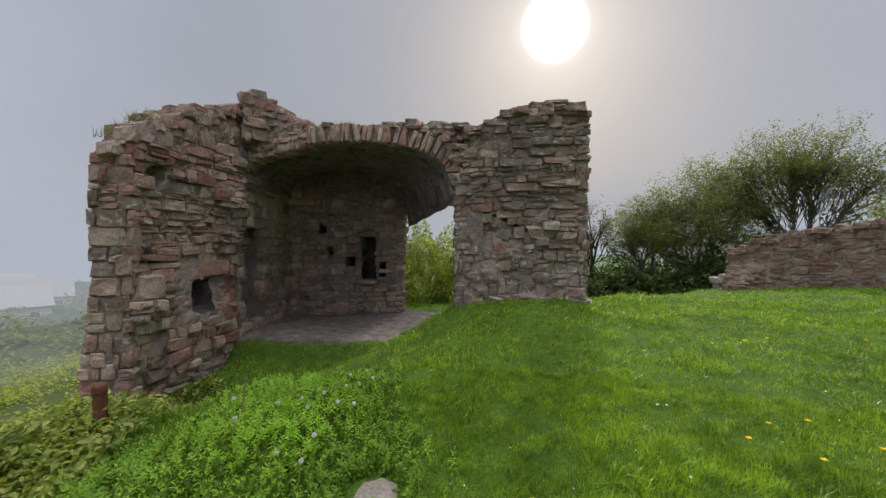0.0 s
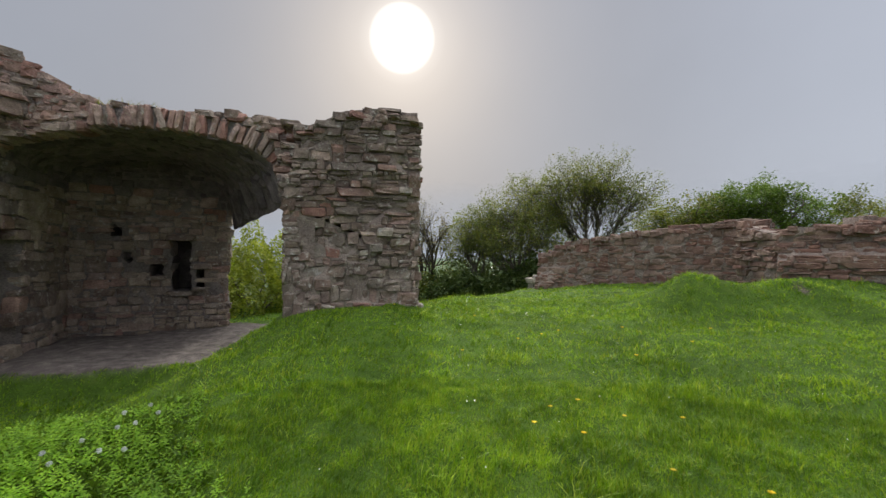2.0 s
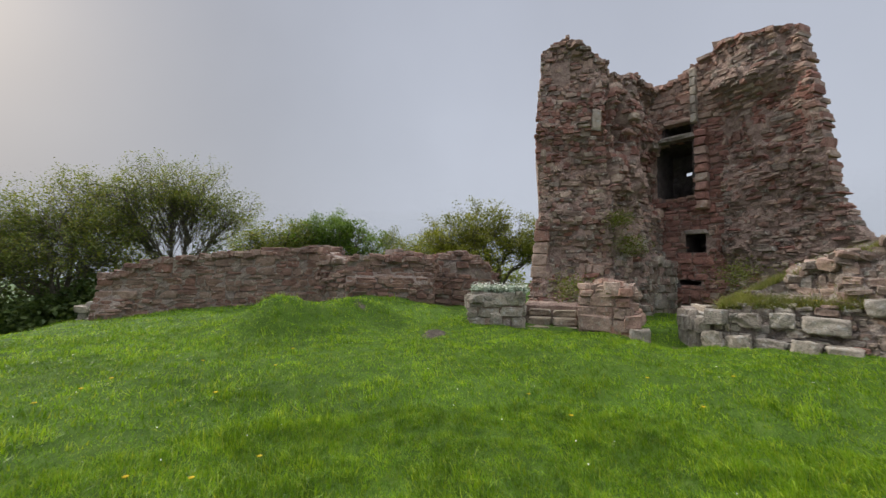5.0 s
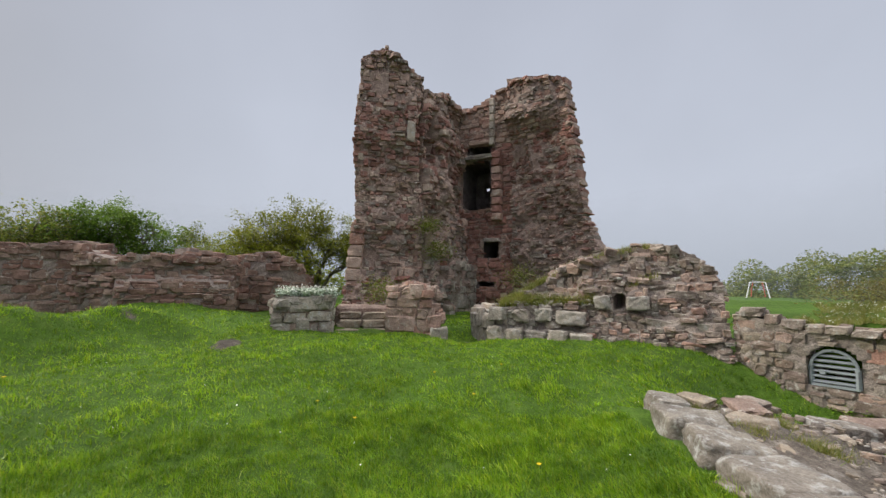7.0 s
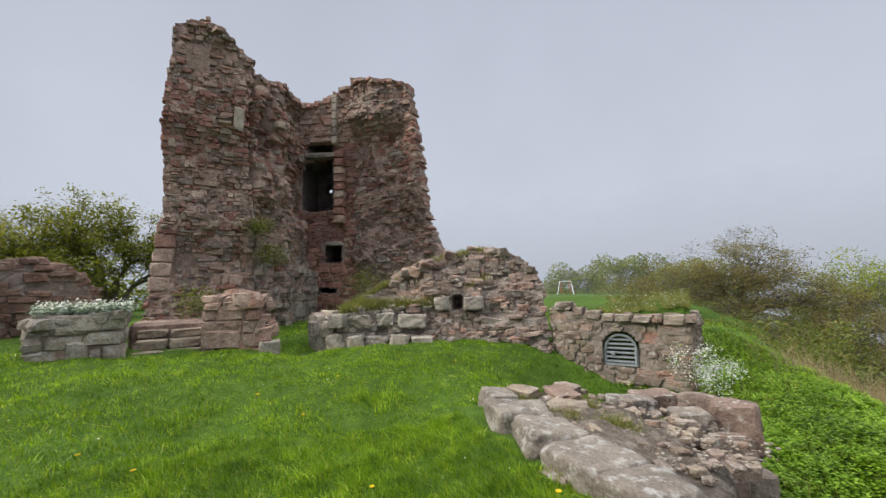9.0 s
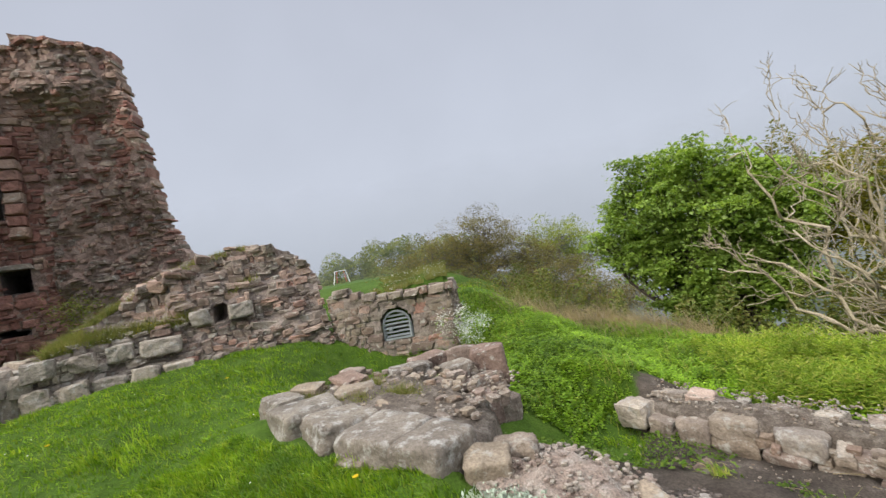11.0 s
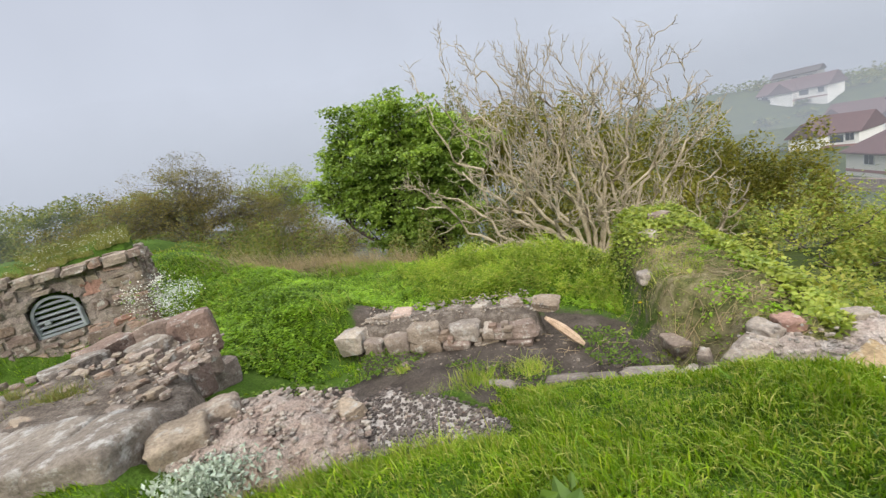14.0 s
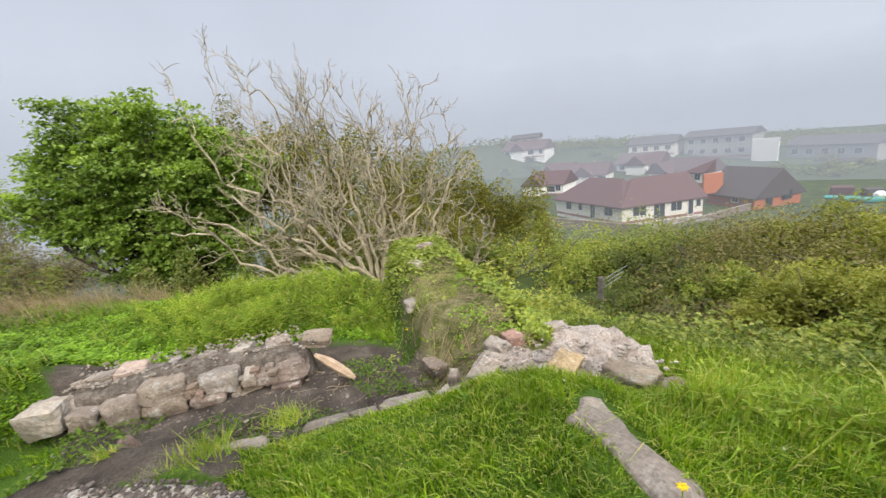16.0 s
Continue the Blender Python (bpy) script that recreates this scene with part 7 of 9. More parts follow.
M_HAWTHORN = leaf_material("olive_young_leaves", [(0.13, 0.16, 0.03), (0.19, 0.21, 0.04), (0.25, 0.25, 0.06)], 0.45, 0.5, 0.8)
M_YELLOW_LEAF = leaf_material("young_yellow_leaves", [(0.16, 0.22, 0.03), (0.24, 0.30, 0.045), (0.31, 0.35, 0.07)], 0.5, 0.5, 0.8)
M_DARK_HEDGE = leaf_material("dark_hedge", [(0.05, 0.085, 0.032), (0.085, 0.13, 0.045), (0.12, 0.165, 0.055)], 0.35, 0.5, 0.6)
M_SCRUB = leaf_material("valley_scrub", [(0.134, 0.20, 0.03), (0.213, 0.29, 0.045), (0.302, 0.35, 0.06), (0.235, 0.25, 0.055), (0.370, 0.37, 0.09)], 0.35, 0.6, 0.4)
M_SCRUB_YELLOW = leaf_material("willow_scrub", [(0.190, 0.22, 0.035), (0.269, 0.29, 0.05), (0.336, 0.33, 0.08)], 0.35, 0.6, 0.4)
M_SCRUB_DARK = leaf_material("thorn_scrub", [(0.085, 0.125, 0.028), (0.135, 0.175, 0.037), (0.18, 0.21, 0.048), (0.20, 0.18, 0.07)], 0.38, 0.6, 0.4)

# the wood behind the lawn
EYE0 = (0.3, 0.1)
def lump_at(az, d, z, rx, rz):
    return (*polar(az, d, z, EYE0), rx, rz)


crown_tree("windswept_tree", "large windswept tree with fine branches and sparse spring leaves", polar(40.5, 23, 0, EYE0)[:2],
           [lump_at(42, 23, 5.3, 1.9, 1.6), lump_at(45.8, 22.5, 4.5, 1.3, 1.3), lump_at(38.3, 23.2, 5.4, 1.8, 1.5), lump_at(34.5, 23.5, 4.7, 1.6, 1.3), lump_at(36.5, 22.8, 3.6, 1.5, 1.0)],
           M_TWIG, M_DULL, 21, 420, 60, 0.26, 0.062, 0.09, 5, "tree", 0.10, low=-0.2)
crown_tree("windswept_tree", "leaning windswept tree at the edge of the wood", polar(31, 23.5, 0, EYE0)[:2],
           [lump_at(31.2, 23.5, 4.3, 1.6, 1.4), lump_at(28.2, 24, 3.6, 1.4, 1.3), lump_at(33.5, 23, 3.4, 1.5, 1.3), lump_at(30, 23, 2.4, 1.9, 1.4), lump_at(34.5, 22.6, 2.6, 1.6, 1.2)], M_TWIG, M_DULL, 22, 300, 80, 0.3, 0.066, 0.08, 4)
crown_tree("windswept_tree", "low bushy tree with browning leaves in the wood", polar(25.5, 24.5, 0, EYE0)[:2],
           [lump_at(25.6, 24.5, 3.0, 1.5, 1.5), lump_at(23.4, 25, 2.3, 1.3, 1.4), lump_at(27.5, 24, 2.4, 1.5, 1.3)], M_TWIG, M_DULL, 23, 190, 80, 0.3, 0.07, 0.08, 4)
tree("sparse_tree", "thin half-bare tree with pale buds", (8.6, 24.9), 5.6, 2.2, M_BARK, M_BROWNISH, 24, 3, 4, (-0.1, 0, 0.4), 0.12, 3, 0.2, 0.07, (0, 0), 0.12, (3, 4), 0.75)
crown_tree("broadleaf_tree", "rounded green tree beyond the curtain wall", (26.2, 16.2),
           [lump_at(58.6, 30, 4.4, 1.8, 1.5), lump_at(61.5, 30, 3.8, 1.6, 1.5), lump_at(55.3, 30, 4.2, 1.7, 1.6)], M_TWIG, M_BROADLEAF, 25, 130, 150, 0.36, 0.10, 0.14, 3)
crown_tree("broadleaf_tree", "pale green tree beyond the curtain wall", (24.0, 19.2),
           [lump_at(51.5, 30, 3.9, 1.7, 1.4), lump_at(48.5, 30, 3.4, 1.6, 1.4), lump_at(53.8, 30, 3.6, 1.5, 1.4)], M_TWIG, M_DULL, 26, 110, 110, 0.36, 0.10, 0.14, 3)
crown_tree("broadleaf_tree", "low pale green tree beyond the curtain wall", (28.6, 12.0),
           [lump_at(66.5, 31, 3.3, 1.8, 1.4), lump_at(69.5, 31, 3.2, 1.5, 1.2)], M_TWIG, M_DULL, 29, 80, 110, 0.36, 0.10, 0.14, 3)
tree("bare_tree", "leafless grey tree in the mist", (31.0, 9.6), 6.6, 2.2, M_BARK, M_BROWNISH, 27, 3, 4, (0, 0, 0.4), 0.12, 0, 0.2, 0.08, (0, 0), 0.12, (3, 5), 0.7)
crown_tree("hawthorn_tree", "yellow-green tree crowded against the tower", (22.4, 3.9),
           [lump_at(78.3, 22.5, 4.3, 1.6, 1.4), lump_at(74.3, 22.5, 3.7, 1.5, 1.3), lump_at(82.3, 22.5, 3.9, 1.4, 1.3), lump_at(71.8, 22.5, 2.9, 1.1, 1.1), lump_at(85.5, 22.5, 3.3, 1.3, 1.2), lump_at(77, 22, 2.4, 1.9, 1.2)],
           M_TWIG, M_HAWTHORN, 28, 240, 120, 0.28, 0.085, 0.11, 4)


def mound_points(r, centre, radii, n, shell=0.35):
    """Points through the outer part of a lumpy, uneven mound."""
    d = r.normal(0, 1, (n, 3))
    d[:, 2] = np.abs(d[:, 2])
    d /= np.linalg.norm(d, axis=1, keepdims=True)
    lumps = 0.78 + 0.22 * np.sin(4.1 * d[:, 0] + centre[0]) * np.sin(3.7 * d[:, 1] + centre[1]) + 0.14 * np.sin(9 * d[:, 0] + 7 * d[:, 2] + centre[1])
    k = lumps * (1 - shell * r.uniform(0, 1, n) ** 2)
    return np.array(centre) + d * k[:, None] * np.array(radii)


def bush(name, label, mounds, material, n, size, seed, category="bush", stems=6, tops=False):
    """A leafy bush from several lumps, with stems inside."""
    r = np.random.default_rng(seed)
    x, y = mounds[0][0], mounds[0][1]
    t = thing(name, label, category, (x, y, gz(x, y)))
    if tops:
        mounds = [(a, b, max(0.0, h - gz(a, b) - 4.4), w, min(4.4, h - gz(a, b))) for a, b, c, w, h in mounds]
    share = np.array([m[3] * m[4] for m in mounds])
    pts, lines = [], []
    for m, s in zip(mounds, share / share.sum()):
        z = gz(m[0], m[1]) + m[2]
        pts.append(mound_points(r, (m[0], m[1], z), (m[3], m[3], m[4]), int(n * s)))
        for k in range(stems):
            a = r.uniform(0, 2 * np.pi)
            top = np.array([m[0] + 0.7 * m[3] * math.cos(a), m[1] + 0.7 * m[3] * math.sin(a), z + m[4] * r.uniform(0.35, 0.66)])
            foot = np.array([m[0] + 0.1 * math.cos(a), m[1] + 0.1 * math.sin(a), gz(m[0], m[1]) - 0.1])
            q = np.linspace(0, 1, 6)[:, None]
            line = foot + (top - foot) * q + r.normal(0, 0.06, (6, 3)) * m[3] * q
            lines.append((line, np.linspace(0.035, 0.008, 6)))
    child("stem_tangle", joined_tubes("stem_tangle", lines, M_TWIG, 3), t, "", "stuff")
    leaves("foliage", "", np.concatenate(pts), True, size, material, seed + 1, parent=t, kind="stuff")
    return t


bush("leafy_bush", "yellow-green bush growing behind the broken vault", [(-0.6, 15.2, 0.0, 2.2, 3.3), (-2.2, 15.8, 0, 1.8, 3.0), (1.3, 16, 0, 1.8, 3.2)], M_YELLOW_LEAF, 34000, 0.07, 41)
bush("leafy_bush", "small yellowish bush at the foot of the ruin", [(-5.9, 6.6, 0.0, 0.8, 0.9), (-6.5, 7.2, 0, 0.8, 0.9)], M_YELLOW_LEAF, 3500, 0.06, 42)
bush("dark_hedge", "dark clipped-looking hedge below the wood", [(9 + 0.95 * k, 22.3 - 0.75 * k, 0.0, 1.6, 1.9 + 0.25 * math.sin(2 * k)) for k in range(9)], M_DARK_HEDGE, 15000, 0.145, 43, "hedge", 3)
bush("dark_hedge", "dense shaded understorey below the windswept trees", [(*polar(20.5 + 2.6 * k, 25.5, 0, EYE0)[:2], 0.0, 1.7, 3.0 + 0.7 * math.sin(2.3 * k) + 0.05 * k) for k in range(10)], M_DARK_HEDGE, 18000, 0.125, 47, "hedge", 3)
bush("dark_hedge", "dull green thicket under the trees", [(5 + 1.1 * k, 26.0 - 0.45 * k, 0.0, 1.7, 2.0 + 0.4 * math.sin(3 * k)) for k in range(6)], M_DULL, 12000, 0.14, 44, "hedge", 3)
bush("dark_hedge", "mixed thicket beyond the curtain wall", [(17 + 1.5 * k, 19.5 - 1.9 * k, 0.0, 2.0, 2.6 + 0.5 * math.sin(3 * k)) for k in range(9)], M_DULL, 12000, 0.165, 45, "hedge", 3)

# the trees above the shore
SYC = [(174.0, 17, 3.1, 1.15, 0.9), (178.8, 17, 3.2, 1.3, 0.85), (183.6, 17, 2.35, 1.2, 0.8), (187.0, 17, 1.75, 1.1, 0.75), (170.4, 17, 2.3, 0.8, 0.6), (168.4, 17, 1.3, 0.75, 0.5), (174.1, 16.4, 1.95, 1.5, 0.9),
       (179.4, 16.2, 1.55, 1.6, 0.9), (184.6, 16.4, 1.1, 1.4, 0.9), (170.9, 16.6, 0.75, 0.95, 0.5), (175.0, 16.2, 0.35, 1.5, 0.8), (179.8, 16.0, -0.35, 1.5, 0.9), (184.5, 16.2, -0.5, 1.3, 0.9), (176.5, 16.4, -1.1, 1.0, 0.6)]
crown_tree("sycamore_tree", "dense bright green sycamore leaning from the wind", (0.6, -17.6), [(*polar(a + 0.9, d, z - 0.32), rx, rz) for a, d, z, rx, rz in SYC],
           M_BARK, M_SYCAMORE, 31, 420, 190, 0.30, 0.112, 0.15, 6, "tree", 0.1, 1.15, -0.5, flat=0.30)
bush("ivy_thicket", "ivy-clad thicket of olive and brown leaves behind the dead tree", [(-2.6, -20.0, 0.0, 2.2, 3.9), (-4.8, -20.0, 0.0, 2.6, 3.7), (-7.4, -19.6, 0, 2.6, 2.9), (-9.8, -18.8, 0, 2.6, 1.8), (-12.0, -17.4, 0, 2.5, 0.9), (-14.0, -15.8, 0, 2.4, -0.4), (-9.5, -15.8, 0, 2.2, -0.6), (-6.5, -15.6, 0, 2.4, 0.6), (-3.5, -15.6, 0, 2.2, 0.8)], M_OLIVE, 95000, 0.092, 46, "thicket", 4, True)
goals = []
for k in range(13):
    f = k / 12
    goals.append(polar(182 + 34 * f, 11.6 + 0.5 * math.sin(3.1 * k), 1.55 + 11.8 * math.tan(radians(9.0 * math.sin(math.pi * min(1.0, 0.30 + 0.70 * f)) ** 0.8 - 2.4 + 1.0 * math.sin(2.7 * k)))))
dead_tree("bleached leafless tree with twisted lichened branches", (-4.2, -11.4), goals, 51, 0.068, 9, None, 0.32)
goals = [polar(179 + 33 * k / 9, 10.9 + 0.6 * math.sin(2.3 * k), -0.5 + 1.5 * abs(math.sin(1.9 * k + 0.5))) for k in range(10)]
dead_tree("low spreading dead tree with a tangle of pale branches", (-3.9, -11.2), goals, 52, 0.058, 6, None, 0.30)
goals = [polar(200 + 20 * k / 6, 11.5 + 0.8 * math.sin(2 * k), -1.6 + 2.0 * abs(math.sin(1.6 * k + 0.3))) for k in range(7)]
dead_tree("low dead scrub tree with fine grey twigs", (-6.6, -11.0), goals, 53, 0.05, 5, None, 0.30)
bush("undergrowth", "shaded undergrowth beneath the dead tree", [(*polar(178 + 6.5 * k, 13.4 + 0.7 * math.sin(2 * k), 0)[:2], 0, 1.5, -0.7 - 0.12 * k) for k in range(7)], M_SCRUB_DARK, 46000, 0.09, 59, "bush", 4, True)
r_slope = np.random.default_rng(67)
for k in range(26):
    a, d = -136 + 44 * ((k * 0.618) % 1), 5.5 + 19 * (k / 26) ** 1.2
    p = polar(a, d, 0)
    s = (0.46 + 0.062 * d) * r_slope.uniform(0.6, 1.6)
    bush("thorn_bush", "rounded thorn bush growing on the slope below the ruin", [(p[0], p[1], -0.1, s * 1.1, s * 1.15), (p[0] + 0.8 * s, p[1] - 0.3 * s, -0.1, s * 0.8, s * 0.8), (p[0] - 0.5 * s, p[1] + 0.9 * s, -0.1, s * 0.8, s * 0.7)],
         (M_SCRUB, M_SCRUB_YELLOW, M_SCRUB_DARK, M_SCRUB, M_BROWNISH)[k % 5], 5200, 0.032 + 0.0022 * d, 200 + k, "bush", 7)
for k, (a, d, s) in enumerate(((-101, 8.5, 1.15), (-113.5, 9.8, 0.95), (-106, 16, 1.6), (-122, 13, 1.0), (-97, 13.5, 1.5), (-129, 17, 1.3), (-117, 21, 1.8))):
    p = polar(a, d, 0)
    lumps = [(p[0] + s * r_slope.normal(0, 0.55), p[1] + s * r_slope.normal(0, 0.55), s * r_slope.uniform(-0.1, 0.5), s * r_slope.uniform(0.4, 0.7), s * r_slope.uniform(0.4, 0.75)) for q in range(7)]
    bush("willow_bush", "broad young willow bush with pale leaf tips on the slope", lumps, M_SCRUB_YELLOW if k % 2 == 0 else M_SCRUB, 8000, 0.028 + 0.0019 * d, 260 + k, "bush", 5)
def slope_bush(label, az, d, top, w, material, n, size, seed, stems=10):
    """A bush whose crown is broken into several lumps of unequal height."""
    lumps = []
    for k in range(9):
        p = polar(az + r_slope.normal(0, 30 * w / d), d + r_slope.normal(0, 0.4 * w), 0)
        lumps.append((p[0], p[1], 0, w * r_slope.uniform(0.35, 0.6), max(gz(p[0], p[1]) + 0.55 * w, top - w * r_slope.uniform(0.0, 0.75))))
    bush("slope_bush", label, lumps, material, n, size, seed, "bush", stems, True)


slope_bush("young willow bush with pale upturned leaves", -103.2, 8.6, -0.75, 1.35, M_SCRUB_YELLOW, 17000, 0.05, 281)
slope_bush("dark brown-green thorn bush with bare twigs", -115.6, 9.4, -1.2, 1.0, M_SCRUB_DARK, 9000, 0.048, 282, 24)
slope_bush("broad brownish thorn bush in the valley", -109.2, 15.5, -1.9, 1.9, M_BROWNISH, 12000, 0.075, 283, 16)
slope_bush("dark shaded bramble thicket in the hollow", -124.0, 12.0, -2.3, 1.5, M_SCRUB_DARK, 14000, 0.06, 284)
slope_bush("bright yellow-green bush above the garden wall", -103.5, 22.0, -3.3, 2.2, M_YELLOW_LEAF, 7000, 0.13, 285)
crown_tree("budding_bush", "brown budding bush with dense upright twigs", (13.6, -25.4),
           [(13.5, -25.4, 1.9, 3.2, 2.4), (15.9, -24.1, 0.9, 2.9, 2.1), (11.6, -26.2, 0.6, 2.7, 1.9), (17.9, -22.7, 0.3, 2.8, 2.0), (14.6, -23.6, -0.8, 2.8, 1.7), (11.8, -24.2, -1.2, 2.5, 1.6)],
           M_TWIG, M_BROWNISH, 54, 560, 100, 0.30, 0.064, 0.09, 6, "bush", 0.10, low=-0.2, twigs=5)
crown_tree("budding_bush", "rounded brown-green thorn bush", (9.6, -26.4),
           [(10.3, -26.8, -0.4, 2.6, 1.8), (8.2, -26.0, -1.4, 2.5, 1.6), (9.8, -25.0, -1.8, 2.3, 1.5), (6.4, -24.6, -2.2, 2.3, 1.5), (4.4, -24.0, -2.6, 2.2, 1.4)],
           M_TWIG, M_BROWNISH, 55, 380, 100, 0.30, 0.062, 0.08, 5, "bush", 0.10, low=-0.2, twigs=5)
crown_tree("leafy_bush", "yellow-green bush above the shore", (10.8, -33.4), [(10.6, -33.0, 1.2, 2.4, 1.6), (8.6, -33.6, -0.2, 2.2, 1.5), (12.6, -32.6, 0.2, 2.0, 1.4)],
           M_TWIG, M_YELLOW_LEAF, 56, 150, 110, 0.4, 0.10, 0.09, 4, "bush", 0.10)
bush("far_trees", "misty trees at the far side of the playing field", [(30, -36, 0, 4.0, 5.4), (34, -33.5, 0, 3.6, 4.2), (26, -37.5, 0, 4.0, 4.4), (22.5, -36, 0, 3.6, 4.0), (19, -33, 0, 3.4, 3.2), (38, -31, 0, 3.2, 2.6), (28, -33, 0, 3, 1.8), (33, -30.5, 0, 2.6, 1.4)], M_DULL, 38000, 0.15, 57, "trees", 2, True)
bush("leafy_bush", "green undergrowth along the cliff edge", [(3.8, -13.6, 0, 1.7, 0.5), (6.4, -14.2, 0, 1.8, 0.7), (1.2, -13.8, 0, 1.6, 0.2), (9.5, -16, 0, 2.2, 0.7), (8.0, -19, 0, 2.4, 0.9), (12, -17, 0, 2, 0.9), (-1.2, -13.5, 0, 1.6, -0.3)], M_SCRUB_DARK, 30000, 0.07, 58, "bush", 6, True)


def valley_scrub():
    """The overgrown slope down to the houses."""
    r = np.random.default_rng(61)
    kinds = ((M_SCRUB, 62), (M_SCRUB_YELLOW, 65), (M_SCRUB_DARK, 66))
    near, far = [[], [], []], [[], [], []]
    for k in range(900):
        q, s = r.uniform(6.5, 62), r.uniform(-1, 1)
        x = -0.8 * q + 0.6 * s * (4 + 1.0 * q)
        y = -0.6 * q - 0.8 * s * (4 + 1.0 * q)
        if y < -9.5 and x > -9 or y > 16 or (x < -49.5 and -60 < y < -26) or x < -70:
            continue
        size = (0.42 + 0.030 * q) * r.uniform(0.6, 1.9)
        z = gz(x, y) - 0.2 * size
        kind = int(r.choice(3, p=(0.5, 0.3, 0.2) if q < 20 else (0.45, 0.33, 0.22)))
        tall = r.uniform(0.3, 0.9) if q < 20 else r.uniform(0.8, 1.6)
        (near if q < 20 else far)[kind].append(mound_points(r, (x, y, z), (size * 1.4, size * 1.4, size * tall), 420 if q < 20 else 150, 0.3))
    for (material, seed), a, b in zip(kinds, near, far):
        leaves("valley_scrub", "tangled thorn, bramble and willow scrub on the slope", np.concatenate(a), True, 0.054, material, seed)
        leaves("valley_scrub", "tangled thorn and willow scrub filling the valley", np.concatenate(b), True, 0.19, material, seed + 10)
    some = []
    for k in range(640):
        a, d = r.uniform(-165, -70), 95 + 105 * r.uniform(0, 1) ** 0.7
        x, y = d * math.sin(radians(a)), d * math.cos(radians(a))
        size = r.uniform(2.0, 4.5) * (0.6 if d < 150 else 1.0)
        if d < 150 and not r.uniform() < 0.3:
            continue
        some.append(mound_points(r, (x, y, gz(x, y)), (size * 1.6, size * 1.6, size * 0.9), 110, 0.5))
    for k in range(120):
        a, d = r.uniform(-75, -38), r.uniform(50, 190)
        x, y = d * math.sin(radians(a)), d * math.cos(radians(a))
        size = r.uniform(1.5, 3.6)
        some.append(mound_points(r, (x, y, gz(x, y)), (size * 1.4, size * 1.4, size), 75, 0.3))
    leaves("far_woods", "woods and hedges beyond the houses", np.concatenate(some), True, 0.62, M_SCRUB_DARK, 64)
    some = []
    for k in range(220):
        a, d = r.uniform(-82, -36), r.uniform(11, 62)
        x, y = d * math.sin(radians(a)), d * math.cos(radians(a))
        if x > -7.5 or y > 30 and x > -14:
            continue
        size = r.uniform(0.5, 1.1) * (0.6 + 0.03 * d)
        some.append(mound_points(r, (x, y, gz(x, y) - 0.2), (size * 1.5, size * 1.5, size), 170, 0.3))
    leaves("valley_scrub", "low scrub on the slope beside the ruin", np.concatenate(some), True, 0.13, M_SCRUB, 68)


valley_scrub()


# ---------------------------------------------------------------- houses
M_HARL = plain_material("cream_harling", (0.72, 0.69, 0.62), 0.9, 0, 0.08, 12)
M_WHITE_WALL = plain_material("white_render", (0.80, 0.79, 0.77), 0.9, 0, 0.06, 3)
M_ROOF_RED = plain_material("brown_red_roof_tiles", (0.095, 0.048, 0.047), 0.8, 0, 0.25, 3)
M_ROOF_DARK = plain_material("dark_roof_tiles", (0.065, 0.052, 0.05), 0.8, 0, 0.2, 3)
M_ORANGE = plain_material("orange_brick", (0.40, 0.13, 0.055), 0.85, 0, 0.12, 9)
M_GREY_WALL = plain_material("grey_harling", (0.36, 0.35, 0.34), 0.9, 0, 0.1, 3)
M_GLASS = plain_material("dark_window_glass", (0.03, 0.035, 0.04), 0.08, 0, 0.05, 3)
M_FRAME = plain_material("white_upvc_frame", (0.75, 0.75, 0.75), 0.5, 0, 0.03, 3)
M_TRIM = plain_material("brown_fascia", (0.10, 0.055, 0.045), 0.6, 0, 0.1, 3)
M_PLINTH = plain_material("brick_plinth", (0.30, 0.14, 0.11), 0.9, 0, 0.15, 9)


